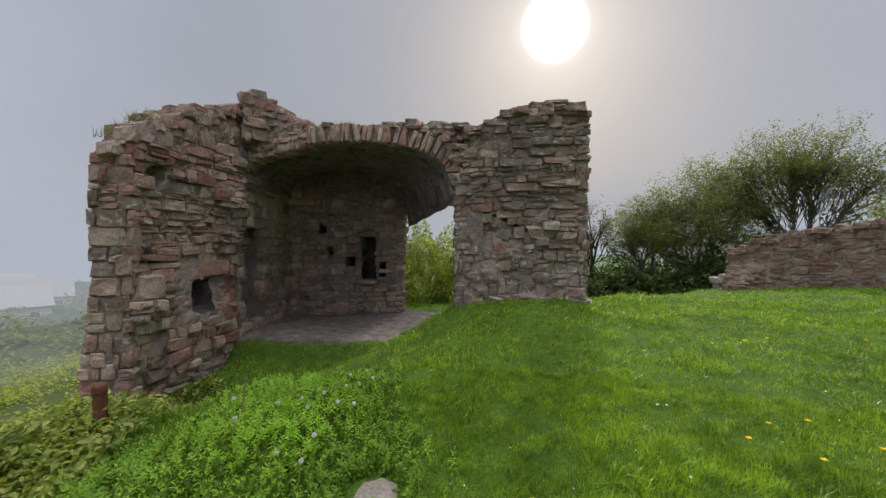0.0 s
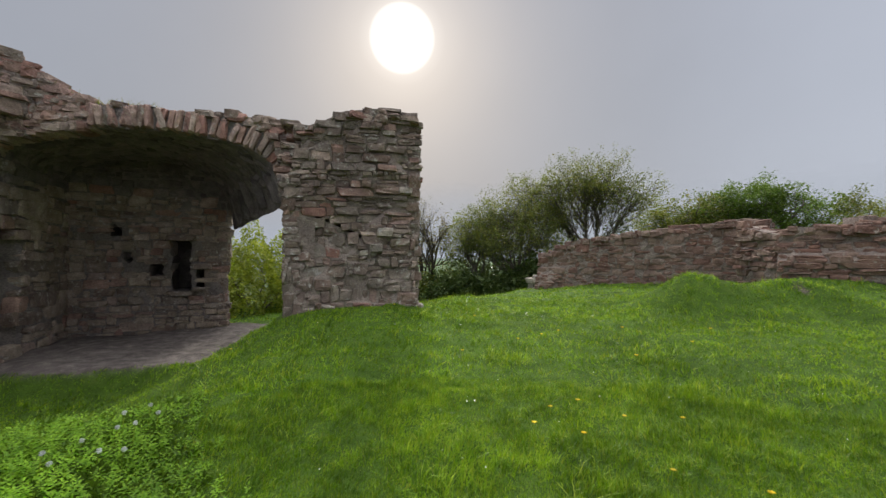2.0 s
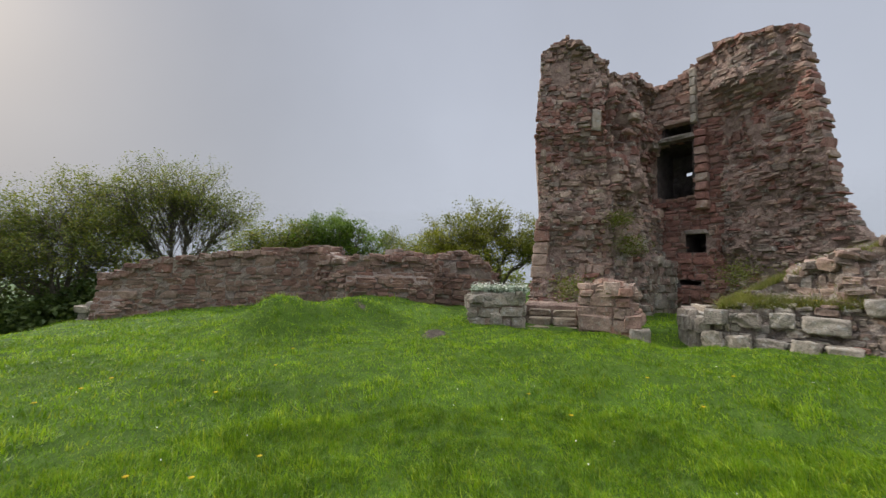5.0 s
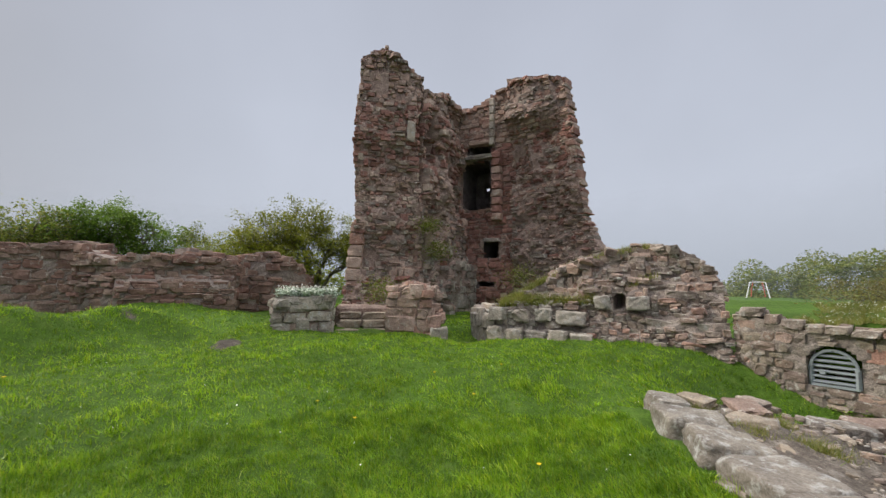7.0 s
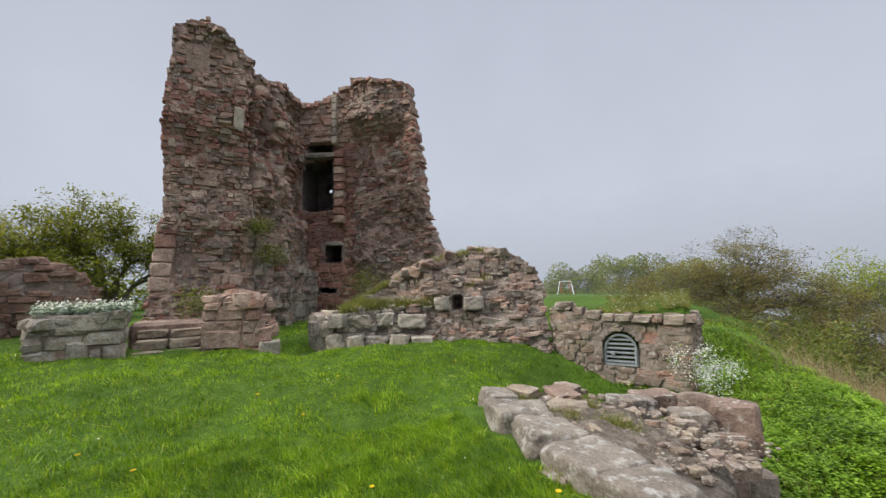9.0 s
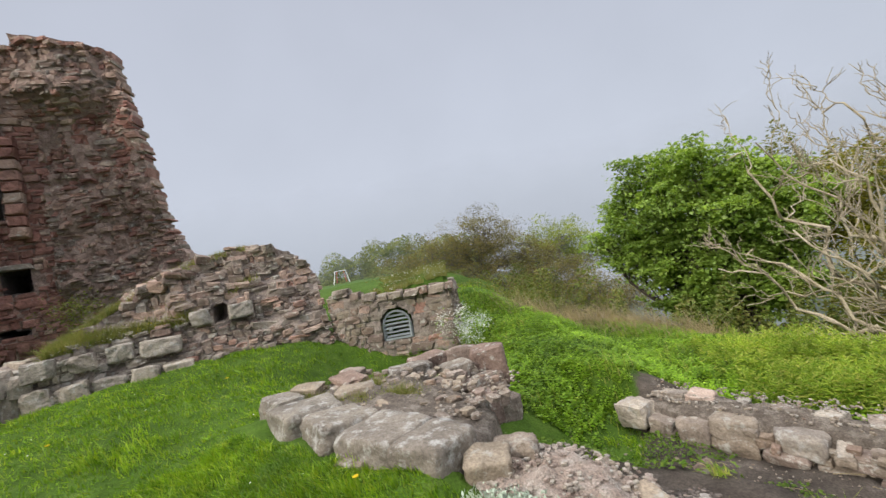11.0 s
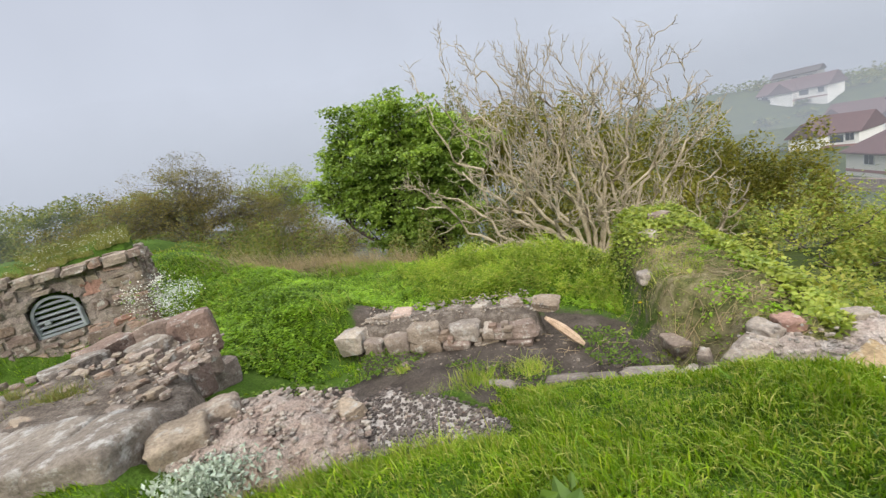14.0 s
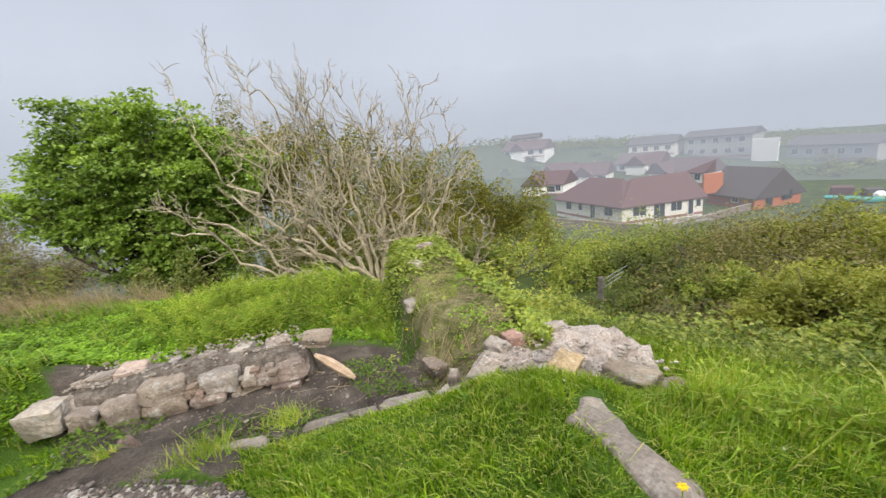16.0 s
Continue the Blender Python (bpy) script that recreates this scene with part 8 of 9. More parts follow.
def wing(t, a, b, depth, z0, eave, ridge, wall_m, roof_m, openings=(), hip=(0, 0), out_side=1, gable=None, base=2.0):
    """A pitched-roof wing: front from a to b (seen side), going back by depth."""
    a, b = Vector((*a, 0)), Vector((*b, 0))
    d = (b - a).normalized()
    L = (b - a).length
    back = Vector((d.y, -d.x, 0)) * out_side
    c = [a, b, b + back * depth, a + back * depth]
    v = [p + Vector((0, 0, z0 - base)) for p in c] + [p + Vector((0, 0, eave)) for p in c]
    m0, m1 = a + back * depth / 2 + d * hip[0], b + back * depth / 2 - d * hip[1]
    v += [m0 + Vector((0, 0, ridge - 0.1)), m1 + Vector((0, 0, ridge - 0.1))]
    f = [(0, 1, 5, 4), (1, 2, 6, 5), (2, 3, 7, 6), (3, 0, 4, 7), (4, 7, 8), (5, 9, 6), (4, 8, 9, 5), (7, 6, 9, 8)]
    child("wall", mesh_from("wall", v, f, wall_m), t)
    o = 0.45
    e = [a - back * o - d * o, b - back * o + d * o, b + back * (depth + o) + d * o, a + back * (depth + o) - d * o]
    drop = (ridge - eave) * o / (depth / 2)
    rz = [p + Vector((0, 0, eave - drop + 0.05)) for p in e]
    r0 = m0 - d * (o if not hip[0] else 0) + Vector((0, 0, ridge + 0.05))
    r1 = m1 + d * (o if not hip[1] else 0) + Vector((0, 0, ridge + 0.05))
    up = Vector((0, 0, 0.16))
    rv = rz + [r0, r1]
    rv = rv + [p + up for p in rv]
    rf = [(6, 7, 11, 10), (8, 9, 10, 11), (0, 4, 5, 1), (2, 5, 4, 3), (9, 6, 10), (7, 8, 11), (0, 1, 7, 6), (1, 2, 8, 7), (2, 3, 9, 8), (3, 0, 6, 9)]
    roof = child("roof", mesh_from("roof", rv, rf, roof_m), t)
    part("gutter", box((a + b) / 2 - back * (o + 0.04) + Vector((0, 0, eave - drop + 0.08)), (L + 0.8, 0.12, 0.16), math.atan2(d.y, d.x)), M_TRIM, roof)
    part("plinth", box((a + b) / 2 - back * 0.02 + Vector((0, 0, z0 + 0.1)), (L, 0.06, 0.35), math.atan2(d.y, d.x)), M_PLINTH, t)
    for u, w, zb, h in openings:
        c0 = a + d * u - back * 0.02 + Vector((0, 0, zb + h / 2))
        win = part("window" if zb > z0 + 0.3 else "door", box(c0, (w + 0.16, 0.10, h + 0.14), math.atan2(d.y, d.x)), M_FRAME, t)
        n = 2 if w > 0.9 else 1
        for k in range(n):
            ck = c0 - back * 0.05 + d * ((k + 0.5) / n - 0.5) * w
            part("pane", box(ck, (w / n - 0.06, 0.04, h - 0.04), math.atan2(d.y, d.x)), M_GLASS, win)
    return a, d, back


def houses():
    C, Lf, Rt = (-51.2, -34.7), (-54.3, -49.2), (-62.2, -29.2)
    g = "bungalows on the estate"
    h = thing("bungalow", "cream-harled bungalow with a red-brown tiled roof and dark windows", "house", (*C, -12.4), g)
    z0 = -12.6
    wing(h, Lf, C, 8.0, z0, -10.05, -7.1, M_HARL, M_ROOF_RED, [(3.4, 1.3, z0 + 0.95, 1.25), (6.2, 0.8, z0 + 1.1, 1.0), (9.0, 1.0, z0 + 0.1, 2.1), (12.3, 1.6, z0 + 0.9, 1.25)], (4.0, 4.0), -1)
    wing(h, C, Rt, 8.0, z0, -10.05, -7.1, M_HARL, M_ROOF_RED, [(2.6, 2.0, z0 + 0.9, 1.3), (5.6, 1.7, z0 + 0.1, 2.1), (8.2, 1.7, z0 + 0.9, 1.3), (10.4, 0.8, z0 + 0.1, 2.1), (11.6, 0.7, z0 + 1.1, 1.0)], (4.0, 0), -1)
    part("patio", box((-54.5, -29.5, z0 + 0.05), (10, 3.0, 0.2), -0.46), M_SLAB, h)
    b = thing("brick_house", "orange brick house with a dark tiled roof and tall gable", "house", (-75, -27, -13), g)
    k0, l0 = polar(-109.6, 74, 0), polar(-114.2, 80, 0)
    wing(b, l0[:2], k0[:2], 8.2, -12.7, -11.3, -7.8, M_ORANGE, M_ROOF_DARK, [(5.5, 1.0, -12.4, 0.9)], (0, 0), -1)
    dd = (Vector(polar(-105.5, 80, 0)) - Vector(k0)).normalized()
    turn = math.atan2(dd.y, dd.x)
    side = Vector((0.02, 0.1, 0))
    part("gable_window", box(Vector(k0) + dd * 5.4 + side + Vector((0, 0, -11.6)), (1.3, 0.16, 1.3), turn), M_GLASS, b)
    part("gable_door", box(Vector(k0) + dd * 2.4 + side + Vector((0, 0, -12.0)), (0.9, 0.16, 1.9), turn), M_GLASS, b)
    part("orange_screen_wall", box(Vector(l0) + Vector((1.2, 1.4, -9.7)), (3.4, 0.4, 3.2), turn, 0.02), M_ORANGE, b)
    rows = [(-129.6, 113, -125.4, 110, 0.72), (-124.0, 127, -119.2, 122, 0.75), (-138.2, 142, -132.8, 135, 0.6), (-135.0, 101, -130.6, 97, 0.5), (-118.8, 107, -114.6, 101, 0.3), (-133.2, 122, -129.9, 118, 0.7)]
    for k, (a0, d0, a1, d1, at) in enumerate(rows):
        pv, qv = Vector((*polar(a0, d0, 0)[:2], 0)), Vector((*polar(a1, d1, 0)[:2], 0))
        zz = gz((pv.x + qv.x) / 2, (pv.y + qv.y) / 2) + 0.1
        t = thing("bungalow", "white-gabled bungalow with a brown-red tiled roof", "house", (pv.x, pv.y, zz), g)
        d = (qv - pv).normalized()
        out = Vector((d.y, -d.x, 0))
        wing(t, pv.xy, qv.xy, 7.0, zz, zz + 2.5, zz + 4.9, M_WHITE_WALL, M_ROOF_RED, [(1.6, 1.4, zz + 0.9, 1.2), ((qv - pv).length - 1.2, 1.2, zz + 0.9, 1.2)], (0, 0), -1)
        m = pv.lerp(qv, at)
        e0, e1 = m + out * 2.2, m - out * 3.2
        wing(t, e0.xy, e1.xy, 4.8, zz, zz + 2.5, zz + 4.5, M_WHITE_WALL, M_ROOF_RED, (), (0, 0), -1)
        part("gable_window", box(e0 + Vector((-out.y, out.x, 0)) * 2.4 + out * 0.03 + Vector((0, 0, zz + 1.6)), (1.8, 0.1, 1.2), math.atan2(d.y, d.x)), M_GLASS, t)
    flats = [(-116.6, 140, -110.2, 134, 8, 5.6, 7.0, M_GREY_WALL), (-122.6, 142, -117.6, 138, 8, 3.2, 5.0, M_HARL), (-107.2, 136, -100.5, 128, 8, 3.4, 5.0, M_GREY_WALL), (-137.0, 156, -133.5, 154, 8, 3.0, 4.2, M_GREY_WALL)]
    for a0, d0, a1, d1, dep, ev, rg, m in flats:
        p, q = polar(a0, d0, 0)[:2], polar(a1, d1, 0)[:2]
        zz = gz(*((p + q) / 2)) + 0.1
        t = thing("apartment_block", "grey rendered two-storey block with a shallow roof in the mist", "building", (*p, zz), "blocks beyond the bungalows")
        L = float(np.linalg.norm(p - q))
        ops = [(u, 1.4, zz + s, 1.3) for s in ((1.0, 3.7) if ev > 5 else (1.2,)) for u in np.arange(1.8, L - 1.2, 3.1)]
        wing(t, p, q, dep, zz, zz + ev, zz + rg, m, M_ROOF_DARK, ops, (0, 0), -1)
    p = polar(-109.0, 131.5, 0)
    e = thing("rendered_gable", "bright white rendered gable end of the long block", "building", (p[0], p[1], gz(p[0], p[1])))
    part("panel", box((p[0], p[1], gz(p[0], p[1]) + 2.8), (5.5, 0.5, 5.6), radians(109 - 18)), M_WHITE_WALL, e)
    left = [((-88, 72), (-80, 84), 9, -14.5), ((-102, 92), (-92, 102), 9, -14.8), ((-96, 70), (-104, 84), 9, -14.2), ((-118, 96), (-110, 112), 9, -14.2)]
    for p, q, dep, zz in left:
        t = thing("village_house", "white house with a grey roof half lost in mist", "house", (*p, zz), "houses beyond the ruin")
        wing(t, q, p, dep, zz, zz + 3.6, zz + 7.4, M_HARL, M_GREY_WALL, [(2.5, 1.4, zz + 1.2, 1.2), (7.0, 1.8, zz + 1.2, 1.3)], (0, 0), 1)
    w = thing("garden_wall", "low grey stone garden wall round the bungalow", "wall", (-49.8, -29.4, -13))
    for p, q, rise in (((-47.4, -46.0), (-49.0, -29.0), 0.45), ((-49.0, -29.0), (-73.0, -25.4), 0.0)):
        pv, qv = Vector((*p, 0)), Vector((*q, 0))
        L, d = (qv - pv).length, (qv - pv).normalized()
        part("wall_run", box((pv + qv) / 2 + Vector((0, 0, -13.3 + rise)), (L, 0.35, 2.0), math.atan2(d.y, d.x), 0.03), M_GREY, w)
        part("coping", box((pv + qv) / 2 + Vector((0, 0, -12.27 + rise)), (L + 0.2, 0.45, 0.1), math.atan2(d.y, d.x), 0.02), M_GREY, w)
    gz0 = -12.6
    tb = thing("garden_table", "dark garden table and chairs on the patio", "table", (-53.8, -30.4, gz0))
    part("tabletop", box((-53.8, -30.4, gz0 + 0.85), (1.2, 1.0, 0.06), 0.3), M_TRIM, tb)
    for dx, dy in ((0.4, 0.3), (-0.4, 0.3), (0.4, -0.3), (-0.4, -0.3)):
        part("leg", box((-53.8 + dx, -30.4 + dy, gz0 + 0.48), (0.08, 0.08, 0.7)), M_TRIM, tb)
    po = thing("covered_pool", "garden clutter under a turquoise cover beside a red shed", "garden clutter", (-80, -18, -13.3))
    teal = plain_material("turquoise_sheet", (0.03, 0.26, 0.23), 0.5)
    for dx, dy, w, d, h in ((0, 0, 2.2, 2.0, 0.4), (0.8, 2.4, 1.6, 2.2, 0.55), (-0.6, -2.3, 1.8, 1.5, 0.35)):
        part("cover", box((-80 + dx, -17.5 + dy, -13.1 + h / 2), (w, d, h), 0.3 + 0.2 * dx, 0.12), teal, po)
    part("shed", box((-84, -19.5, -12.6), (2.2, 2.6, 1.5), 0.3, 0.05), M_ROOF_RED, po)
    part("shed", box((-84.5, -16.2, -12.7), (2.0, 2.0, 1.2), 0.5, 0.05), M_ROOF_DARK, po)
    part("pale_heap", box((-82, -15.0, -12.6), (1.0, 1.4, 1.1), 0.5, 0.4), M_WHITE_WALL, po)


houses()


# ---------------------------------------------------------------- far mist, as glowing sheets
def mist_sheets():
    """A glowing sheet in the colour of sea mist that closes the view."""
    m = bpy.data.materials.new("mist_glow")
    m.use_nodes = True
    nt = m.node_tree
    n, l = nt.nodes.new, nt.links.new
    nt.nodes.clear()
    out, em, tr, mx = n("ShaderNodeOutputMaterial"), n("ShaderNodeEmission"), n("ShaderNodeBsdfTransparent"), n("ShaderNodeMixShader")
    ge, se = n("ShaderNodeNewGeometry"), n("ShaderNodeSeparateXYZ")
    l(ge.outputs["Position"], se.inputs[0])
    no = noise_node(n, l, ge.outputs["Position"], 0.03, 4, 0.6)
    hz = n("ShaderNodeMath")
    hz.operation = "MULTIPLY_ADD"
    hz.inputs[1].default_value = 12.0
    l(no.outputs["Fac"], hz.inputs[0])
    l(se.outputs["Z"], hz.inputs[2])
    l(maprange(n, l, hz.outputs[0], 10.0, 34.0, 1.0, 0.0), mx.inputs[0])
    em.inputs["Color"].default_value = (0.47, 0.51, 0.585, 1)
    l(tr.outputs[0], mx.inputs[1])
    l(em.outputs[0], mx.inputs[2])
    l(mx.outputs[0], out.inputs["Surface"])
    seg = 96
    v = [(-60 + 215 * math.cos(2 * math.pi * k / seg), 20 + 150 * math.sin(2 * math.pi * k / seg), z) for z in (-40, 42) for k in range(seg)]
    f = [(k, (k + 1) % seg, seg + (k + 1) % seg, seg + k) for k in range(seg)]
    tagged(new("backdrop", mesh_from("backdrop", v, f, m, True)), "glowing backdrop sheet painted as grey sea mist in the distance", "mist", "", "structure")
    # fainter see-through sheets whose glow paints haze over what lies beyond them
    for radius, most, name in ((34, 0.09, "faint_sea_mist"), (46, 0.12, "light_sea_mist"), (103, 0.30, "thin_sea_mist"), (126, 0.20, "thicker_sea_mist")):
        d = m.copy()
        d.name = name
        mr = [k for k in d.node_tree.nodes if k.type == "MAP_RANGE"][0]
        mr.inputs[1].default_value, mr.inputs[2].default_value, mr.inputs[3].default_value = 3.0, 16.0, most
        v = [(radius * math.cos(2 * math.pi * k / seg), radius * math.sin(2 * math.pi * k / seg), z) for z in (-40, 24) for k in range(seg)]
        ob = tagged(new("backdrop", mesh_from("backdrop", v, f, d, True)), "see-through glowing sheet painting haze over the distance", "mist", "", "structure")
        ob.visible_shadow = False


mist_sheets()


# ---------------------------------------------------------------- posts, playground, flowers
M_RUST = rough_material("rusted_iron", [(0.3, (0.07, 0.03, 0.02)), (0.7, (0.20, 0.08, 0.045))], 14, 80, 0.85, 0.5)


M_POST = rough_material("weathered_post", [(0.3, (0.07, 0.065, 0.06)), (0.7, (0.17, 0.16, 0.145))], 9, 60, 0.9, 0.5)


def small_things():
    p = thing("rusted_post", "stumpy rusted iron post at the edge of the bank", "post", (-2.9, 3.5, -0.1))
    v, q = tube_arrays([(-2.9, 3.5, -0.2), (-2.9, 3.5, 0.1), (-2.905, 3.5, 0.30), (-2.91, 3.5, 0.33)], [0.055, 0.055, 0.055, 0.055], 10)
    child("shaft", mesh_np("shaft", v, q, 4, M_RUST, True), p)
    v, q = tube_arrays([(-2.91, 3.5, 0.32), (-2.91, 3.5, 0.34), (-2.91, 3.5, 0.39), (-2.91, 3.5, 0.41), (-2.91, 3.5, 0.412)], [0.055, 0.059, 0.059, 0.05, 0.001], 10)
    child("cap", mesh_np("cap", v, q, 4, M_RUST, True), p)
    z = gz(-6.7, -5.9)
    f = thing("fence_post", "dark weathered concrete fence post with loose bent wires", "post", (-6.7, -5.9, z))
    part("post", box((-6.7, -5.9, -2.25), (0.11, 0.11, 1.1), 0.4, 0.012), M_POST, f)
    part("footing", box((-6.62, -5.98, -2.62), (0.3, 0.25, 0.35), 0.4, 0.03), M_POST, f)
    for k in range(3):
        a = Vector((-6.72, -5.86, -1.78 - 0.09 * k))
        b = a + Vector((-0.40 + 0.05 * k, 0.32 - 0.04 * k, 0.30 - 0.03 * k))
        v, q = tube_arrays([a, a.lerp(b, 0.5) + Vector((0, 0, 0.01)), b], [0.007] * 3, 4)
        child("wire", mesh_np("wire", v, q, 4, M_STEEL), f)
    # swings on the playing field
    s = thing("swing_frame", "white and red tubular swing frame on the playing field", "swing", (30.5, -29, gz(30.5, -29)))
    ax = Vector((0.72, 0.69, 0))
    pr = Vector((-0.69, 0.72, 0))
    c = Vector((30.5, -29, gz(30.5, -29)))
    for k, m in ((-1, M_FRAME), (1, M_FRAME)):
        for sgn in (-1, 1):
            top = c + ax * 0.5 * k + Vector((0, 0, 1.25))
            foot = c + ax * (0.75 * k) + pr * 0.6 * sgn
            v, q = tube_arrays([foot, foot.lerp(top, 0.5), foot.lerp(top, 0.9), top], [0.032] * 4, 6)
            child("leg", mesh_np("leg", v, q, 4, m), s)
    v, q = tube_arrays([c + ax * -0.5 + Vector((0, 0, 1.25)), c + Vector((0, 0, 1.27)), c + ax * 0.5 + Vector((0, 0, 1.25))], [0.032] * 3, 6)
    child("crossbar", mesh_np("crossbar", v, q, 4, M_FRAME), s)
    m_red = plain_material("red_swing_paint", (0.55, 0.10, 0.06), 0.5)
    for k in (-0.3, 0.3):
        v, q = tube_arrays([c + ax * k + Vector((0, 0, 1.22)), c + ax * (k * 1.3) + Vector((0, 0, 0.8)), c + ax * k * 1.5 + Vector((0, 0, 0.1))], [0.032] * 3, 6)
        child("swing", mesh_np("swing", v, q, 4, m_red), s)
    # tall grass stalk by the weeds
    g = thing("dead_stalk", "single pale dead stalk standing in the grass", "stalk", (-1.6, 3.3, gz(-1.6, 3.3)))
    z = gz(-1.62, 3.35)
    v, q = tube_arrays([(-1.62, 3.35, z), (-1.61, 3.35, z + 0.18), (-1.58, 3.34, z + 0.34)], [0.009, 0.008, 0.006], 5)
    child("stem", mesh_np("stem", v, q, 4, M_DRY), g)


small_things()
M_WHITE_PETAL = leaf_material("white_petals", [(0.78, 0.78, 0.77), (0.86, 0.86, 0.86)], 0.02, 0.6, 2)
M_YELLOW_PETAL = leaf_material("yellow_petals", [(0.75, 0.55, 0.02), (0.85, 0.65, 0.03)], 0.3, 0.6, 2)
M_SILVER = leaf_material("silver_foliage", [(0.27, 0.34, 0.28), (0.36, 0.42, 0.37), (0.44, 0.50, 0.46)], 0.06, 0.7, 2)
M_CLOCK = plain_material("dandelion_clock", (0.75, 0.76, 0.74), 0.9, 0, 0.1, 60)


def dandelion_clock(x, y, h):
    z = gz(x, y)
    t = thing("dandelion_clock", "white dandelion seed head on a thin stalk", "flower", (x, y, z), "dandelion clocks in the grass")
    v, q = tube_arrays([(x, y, z - 0.02), (x + 0.01, y, z + h * 0.5), (x + 0.02, y, z + h)], [0.004, 0.0035, 0.003], 5)
    child("stalk", mesh_np("stalk", v, q, 4, M_WEED), t)
    r = np.random.default_rng(int(1000 * abs(x + y)))
    d = r.normal(0, 1, (70, 3))
    d /= np.linalg.norm(d, axis=1, keepdims=True)
    lines = [(np.array([(x + 0.02, y, z + h)]) + np.outer(np.linspace(0.003, 0.016, 3), k), [0.001, 0.001, 0.0022]) for k in d]
    child("seed_head", joined_tubes("seed_head", lines, M_CLOCK, 3), t)


def yellow_flower(x, y):
    z = gz(x, y)
    t = thing("yellow_flower", "small yellow flower in the short grass", "flower", (x, y, z), "yellow flowers in the lawn")
    lines = [([(x, y, z), (x + 0.003, y, z + 0.05), (x + 0.005, y, z + 0.085)], [0.003, 0.003, 0.003])]
    child("stalk", joined_tubes("stalk", lines, M_WEED, 4), t)
    k = np.arange(26)
    a = k * 2.4
    tips = [([(x + 0.005, y, z + 0.085), (x + 0.005 + 0.010 * math.cos(b), y + 0.010 * math.sin(b), z + 0.094), (x + 0.005 + (0.012 + 0.009 * (i % 3) / 2) * math.cos(b), y + (0.012 + 0.009 * (i % 3) / 2) * math.sin(b), z + 0.093)], [0.004, 0.005, 0.002]) for i, b in enumerate(a)]
    child("petals", joined_tubes("petals", tips, M_YELLOW_PETAL, 3), t)


rr = np.random.default_rng(91)
for k in range(16):
    dandelion_clock(-0.55 - 1.1 * rr.random() * rr.random() - 0.1 * k / 16, 2.3 + 1.5 * rr.random(), 0.12 + 0.14 * rr.random())
for k in range(34):
    a, d = rr.uniform(-0.9, 1.75), rr.uniform(2.2, 7.0)
    x, y = 0.6 + d * math.cos(a), d * math.sin(a)
    if not covered(np.array([x]), np.array([y]))[0]:
        yellow_flower(x, y)
for x, y in ((-0.62, -1.15), (-0.95, -2.65), (-1.3, -4.5), (0.35, -1.35), (1.3, -1.75)):
    yellow_flower(x, y)


def turf_on(name, label, pts, height, width, material, seed, lean=0.8):
    r = np.random.default_rng(seed)
    p = np.asarray(pts, float)
    n = len(p)
    h, w, a = height * r.uniform(0.4, 1.3, n), width * r.uniform(0.6, 1.3, n), r.uniform(0, 2 * np.pi, n)
    ln = np.abs(r.normal(0, lean, n)) * h
    b = r.uniform(0, 2 * np.pi, n)
    side = np.stack([np.cos(a) * w / 2, np.sin(a) * w / 2, 0 * a], -1)
    tip = p + np.stack([np.cos(b) * ln, np.sin(b) * ln, h], -1)
    v = np.stack([p - side, p + side, tip], 1).reshape(-1, 3)
    return tagged(new(name, mesh_np(name, v, np.arange(3 * n).reshape(-1, 3), 3, material)), label, "grass", "", "stuff")


